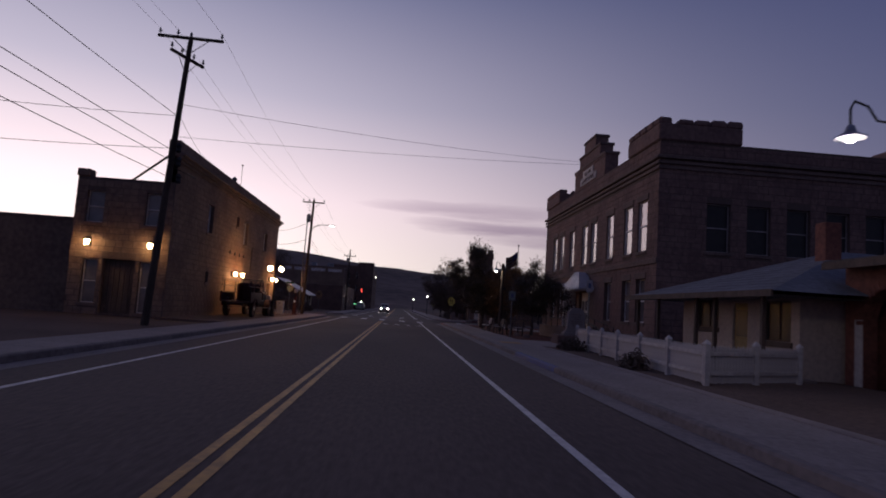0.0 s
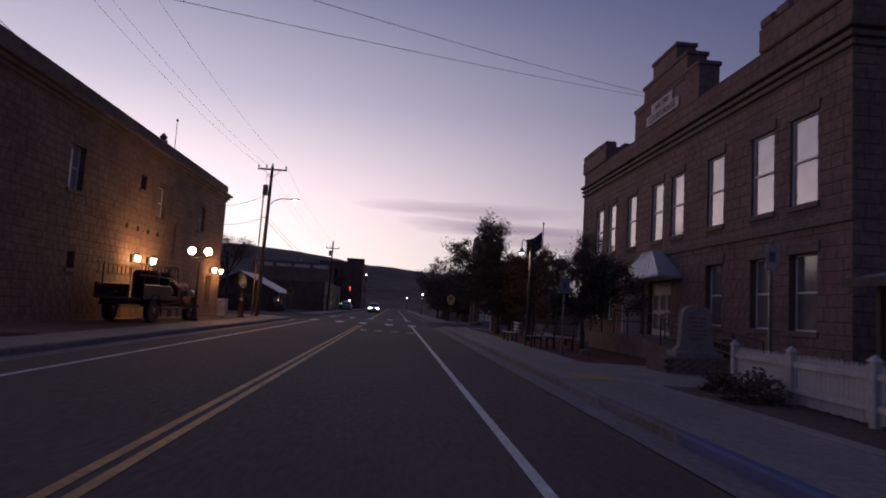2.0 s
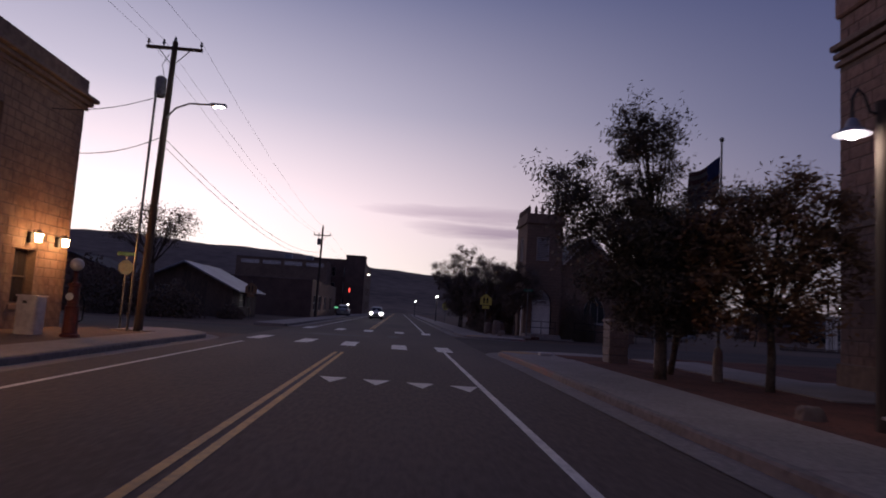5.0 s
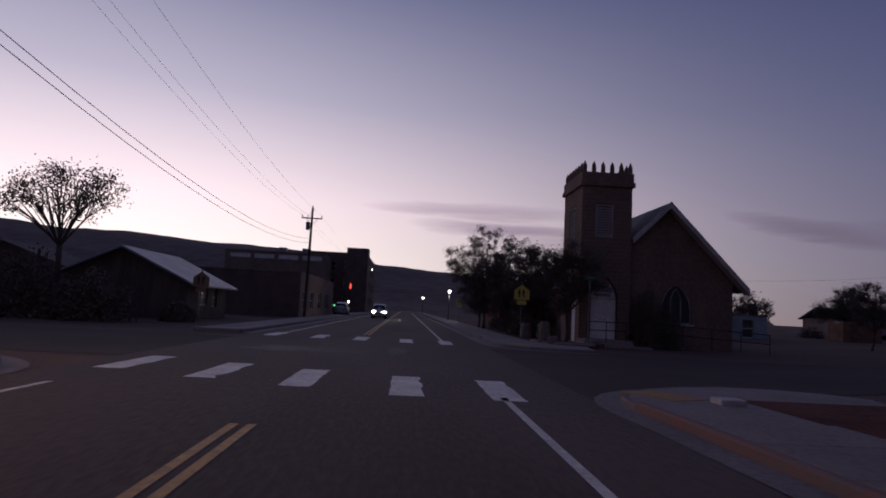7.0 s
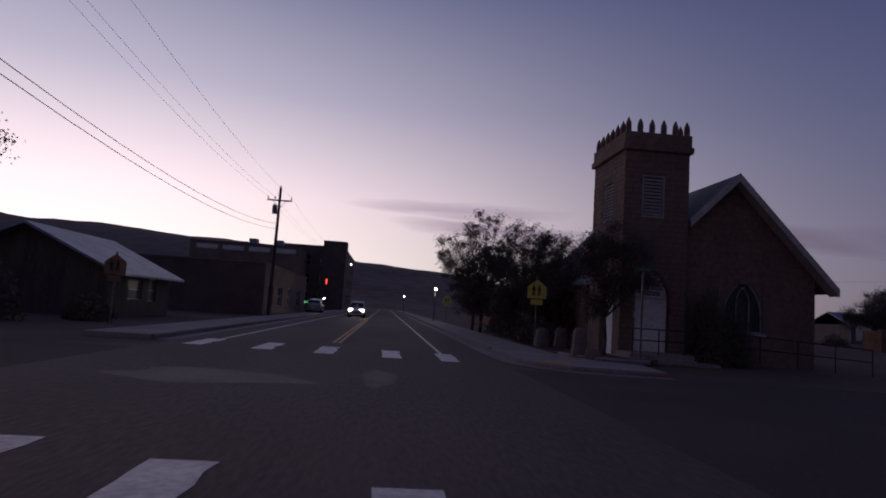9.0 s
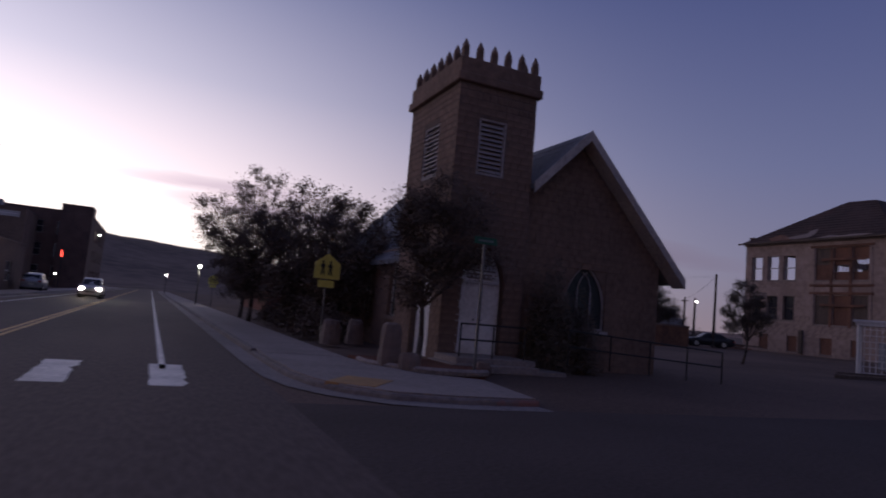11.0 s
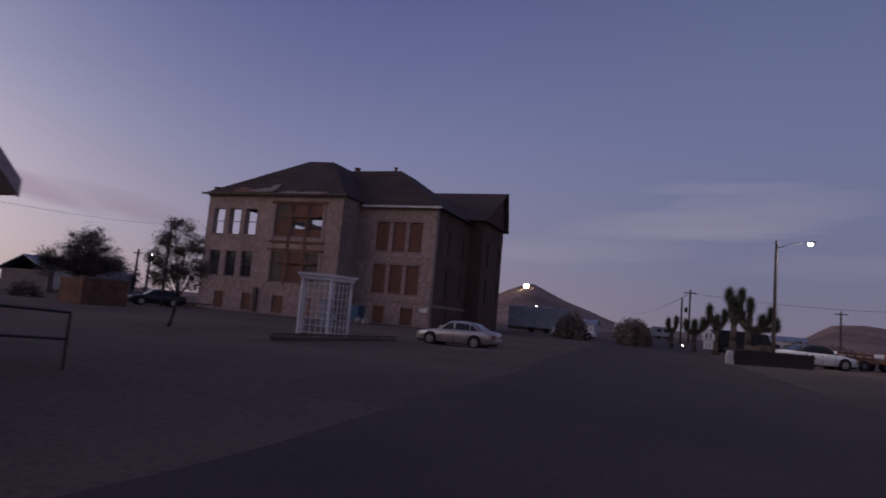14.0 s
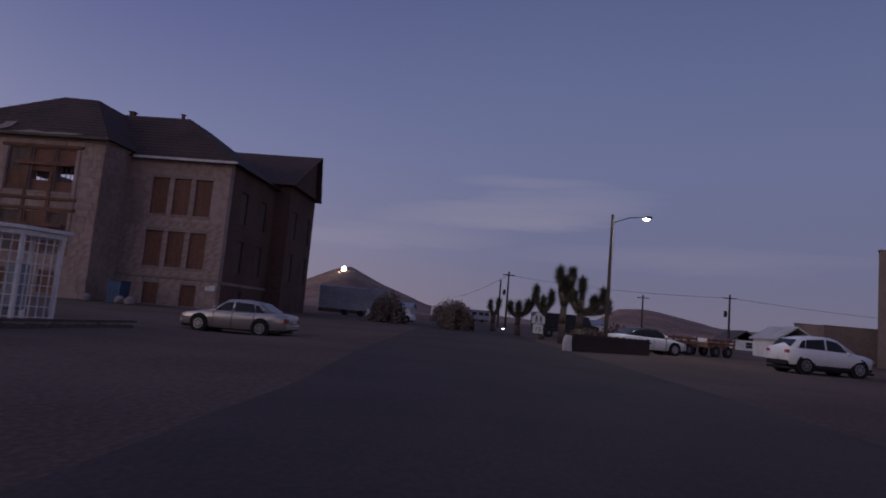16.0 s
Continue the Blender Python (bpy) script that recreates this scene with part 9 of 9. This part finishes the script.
plain_block("blue_shed", 30.8, 127.9, 34.2, 130.8, 2.3, TIN, TIN, "small blue-grey metal shed behind the church", [("s", 31.8, 32.9, 0.3, 2.0, GLASS)], None, "shed")
plain_block("dark_store", 42.3, 128.8, 46.2, 131.0, 2.1, RUST, RUST, "low rusty brown container behind the church", [], None, "container")
plain_block("hill_house", 178, 112, 188, 118, 3.4, OFFWHITE, TIN, "pale house at the foot of the far hill", [], ("y", 1.2, 0.4), "house")
plain_block("hill_house", 205, 128, 214, 134, 3.8, OFFWHITE, SHINGLE, "pale house at the foot of the far hill", [], ("y", 1.4, 0.4), "house")
plain_block("hill_house", 190, 62, 202, 70, 3.4, OFFWHITE, TIN, "pale house on the desert slope", [], ("y", 1.2, 0.4), "house")
plain_block("yard_house", 62, 158, 74, 166, 3.0, BLOCKWORK, TIN, "low grey-roofed house beyond the school yard", [("s", 64, 65.4, 1.2, 2.4, GLASS)], ("x", 1.6, 0.5), "house")


def far_lamp(x, y, z, r, material, label, base=None, watt=0.0, colour=(1, 0.95, 0.9)):
    t = thing("distant_lamp", (x, y, z), label, "street lamp", "distant lamps")
    Mesh().ball((x, y, z), r, 16).make("lit_lens", material, t, "glowing lamp", True)
    if base is not None:
        Mesh().tube((x, y + r + 0.05, base), (x, y + r + 0.05, z + r), 0.07, 0.05, 6).make("post", BLACK, t)
    if watt:
        lamp("distant_lamp_light", (x, y, z - r - 0.4), watt, colour, 0.2)


FAR_WARM = glow_mat("lit_far_warm", (1.0, 0.86, 0.62), 40.0)
FAR_WHITE = glow_mat("lit_far_white", (1.0, 0.95, 0.92), 12.0)
far_lamp(599.6, 232.4, 38.9, 2.2, FAR_WARM, "bright warm floodlight on the hill slope", 33.0)
far_lamp(198.5, 131.8, 7.6, 0.26, FAR_WHITE, "white yard lamp below the hill", gz(198) - 0.1)
far_lamp(5.4, 150.0, 3.74, 0.14, FAR_WHITE, "white street lamp far down the pavement", 0.1, 60)
far_lamp(3.9, 220.0, 3.83, 0.16, FAR_WHITE, "white street lamp far down the pavement", 0.0)
far_lamp(-8.1, 215.0, 9.7, 0.14, FAR_WHITE, "small lamp on the hotel wall", 9.0)
far_lamp(-9.9, 180.0, 1.95, 0.12, FAR_WHITE, "small lamp far down the street", 0.1)
far_lamp(80.0, 90.2, gz(80) + 0.25, 0.06, FAR_WHITE, "low white lamp beside the side street", gz(80) - 0.1)
far_lamp(64.0, 145.2, 5.7, 0.085, FAR_WHITE, "small white lamp on a yard pole", gz(58) - 0.1)

neon = thing("vertical_neon_sign", (-10.6, 189.5, 0.1), "slim vertical red neon sign on a post", "sign")
Mesh().box(-10.70, 189.4, 4.5, -10.50, 189.5, 5.4).make("lit_tube", TAILRED, neon, "glowing red tube")
Mesh().tube((-10.6, 189.6, 0.0), (-10.6, 189.6, 5.7), 0.06, 0.06, 6).make("post", BLACK, neon)
green = thing("green_lit_sign", (-11.6, 175.0, 0.1), "low lit green shop sign on two posts", "sign")
for k in range(4):
    Mesh().box(-12.4 + 0.5 * k, 174.9, 1.1, -12.1 + 0.5 * k, 175.0, 1.4).make("lit_letter_bar", GREENLIT, green)
Mesh().box(-12.6, 175.0, 0.95, -10.4, 175.1, 1.55).make("board", BLACK, green)
for gx in (-12.4, -10.6):
    Mesh().tube((gx, 175.12, 0.0), (gx, 175.12, 1.5), 0.05, 0.05, 6).make("post", BLACK, green)


# ---- school yard ----
def sack(x, y, seed):
    r = random.Random(seed)
    m = Mesh()
    rings = []
    for f, k in ((0, 0.8), (0.2, 1.0), (0.6, 0.95), (0.9, 0.6), (1.0, 0.2)):
        rings.append([(x + 0.42 * k * math.cos(a) * r.uniform(0.88, 1.1), y + 0.34 * k * math.sin(a) * r.uniform(0.88, 1.1), gz(x) - 0.03 + 0.55 * f) for a in np.linspace(0, 2 * math.pi, 11)[:-1]])
    return tagged(loft(m, rings).make("sack", CONCRETE), "pale filled sack slumped on the ground", "sack", "sacks")


for i, (sx, sy) in enumerate(((59.3, 115.6), (59.6, 116.5), (59.1, 118.6))):
    sack(sx, sy, 70 + i)
bx, by = 60.6, 117.3
bin_ = thing("waste_bin", (bx, by, gz(bx)), "blue plastic skip bin before the boarded school", "bin")
Mesh().prism([(by - 0.42, gz(bx)), (by + 0.42, gz(bx)), (by + 0.5, 1.95), (by - 0.5, 1.95)], "x", bx - 0.6, bx + 0.6).make("body", BLUEPLASTIC, bin_)
Mesh().box(bx - 0.66, by - 0.55, 1.95, bx + 0.66, by + 0.55, 2.03, 0.02).make("lid", BLUEPLASTIC, bin_)
for k in range(3):
    Mesh().box(bx - 0.63, by - 0.33 + 0.28 * k, 0.7, bx - 0.6, by - 0.25 + 0.28 * k, 1.8).make("rib", BLUEPLASTIC, bin_)
for i, (bx_, by_, bw, bh) in enumerate(((50.0, 138.5, 1.6, 1.5), (46.5, 140.0, 1.4, 1.2), (36.5, 136.0, 1.5, 1.3), (27.0, 124.0, 1.2, 1.3), (60.0, 141.5, 1.5, 1.8), (76, 80.5, 2.0, 1.5), (84, 75.8, 2.0, 1.4))):
    shrub("yard_bush", bx_, by_, bw, bh, LEAF_D if i % 2 else LEAF, "dark dusty bush at the edge of the yard", 80 + i, 900, 0.13)
tree("yard_tree", 47.5, 135.2, 6.5, [(0, 0, 4.0, 1.3), (-1.4, 0.6, 3.4, 1.3), (1.4, -0.6, 3.6, 1.2), (0.7, 0, 5.2, 0.8), (2.0, -0.7, 3.0, 1.0), (-2.2, 0.9, 2.9, 1.1), (0, 0, 2.6, 1.3), (-0.6, 0.3, 4.8, 0.7)], LEAF, "dark round tree in the yard behind the church", 0.16, 240, 130, 0.08, 0.24, 91, 0.30)
tree("yard_tree", 20.2, 111.5, 4.2, [(0, 0, 3.0, 0.9), (0.4, -0.5, 2.3, 0.8), (-0.3, 0.4, 3.6, 0.5)], LEAF, "small dark tree beside the church wall", 0.10, 45, 60, 0.11, 0.3, 92, 0.28)


# fallen boards along the foot of the school wall
debris = thing("debris_pile", (58.6, 134.5, gz(58)), "heap of weathered boards at the foot of the school wall", "debris")
rd = random.Random(77)
for i in range(11):
    cx, cy = 58.3 + rd.uniform(-0.7, 0.9), 132.2 + rd.uniform(0, 4.5)
    zz = gz(58) - 0.02 + 0.09 * (i % 6)
    d = Vector((rd.uniform(-0.5, 0.5), rd.uniform(0.8, 1.0), rd.uniform(-0.02, 0.12))) * rd.uniform(0.6, 1.3)
    p, q = Vector((cx, cy, zz + 0.07)) - d, Vector((cx, cy, zz + 0.07)) + d
    p.z, q.z = max(p.z, gz(58) + 0.05), max(q.z, gz(58) + 0.05)
    Mesh().tube(p, q, 0.09, 0.08, 4).make("board", DARKWOOD if i % 3 else BOARD, debris)


# the blocks south of the crossing, set back from it by their common offset
SOUTH_BLOCKS = {"courthouse", "access_ramp", "ramp_rail", "firehouse", "wall_lantern", "lantern_light", "annex", "cottage", "brick_arcade", "picket_fence",
                "twin_globe_lamp", "globe_light", "gooseneck_lamp", "barn_light", "parking_sign", "stop_sign", "flagpole", "garden_tree", "autumn_tree", "courthouse_tree",
                "shrub", "hedge", "antique_fire_truck", "gas_pump", "utility_cabinet", "bench", "barrel", "monument", "stone_pillar", "marker_post", "rock"}
for ob in [o for o in scene.objects if o.parent is None and o.name.split(".")[0] in SOUTH_BLOCKS]:
    at_y = ob.location.y + (ob.bound_box[0][1] if ob.type == "MESH" else 0.0)
    if at_y < 84:
        ob.location.y += 2.0
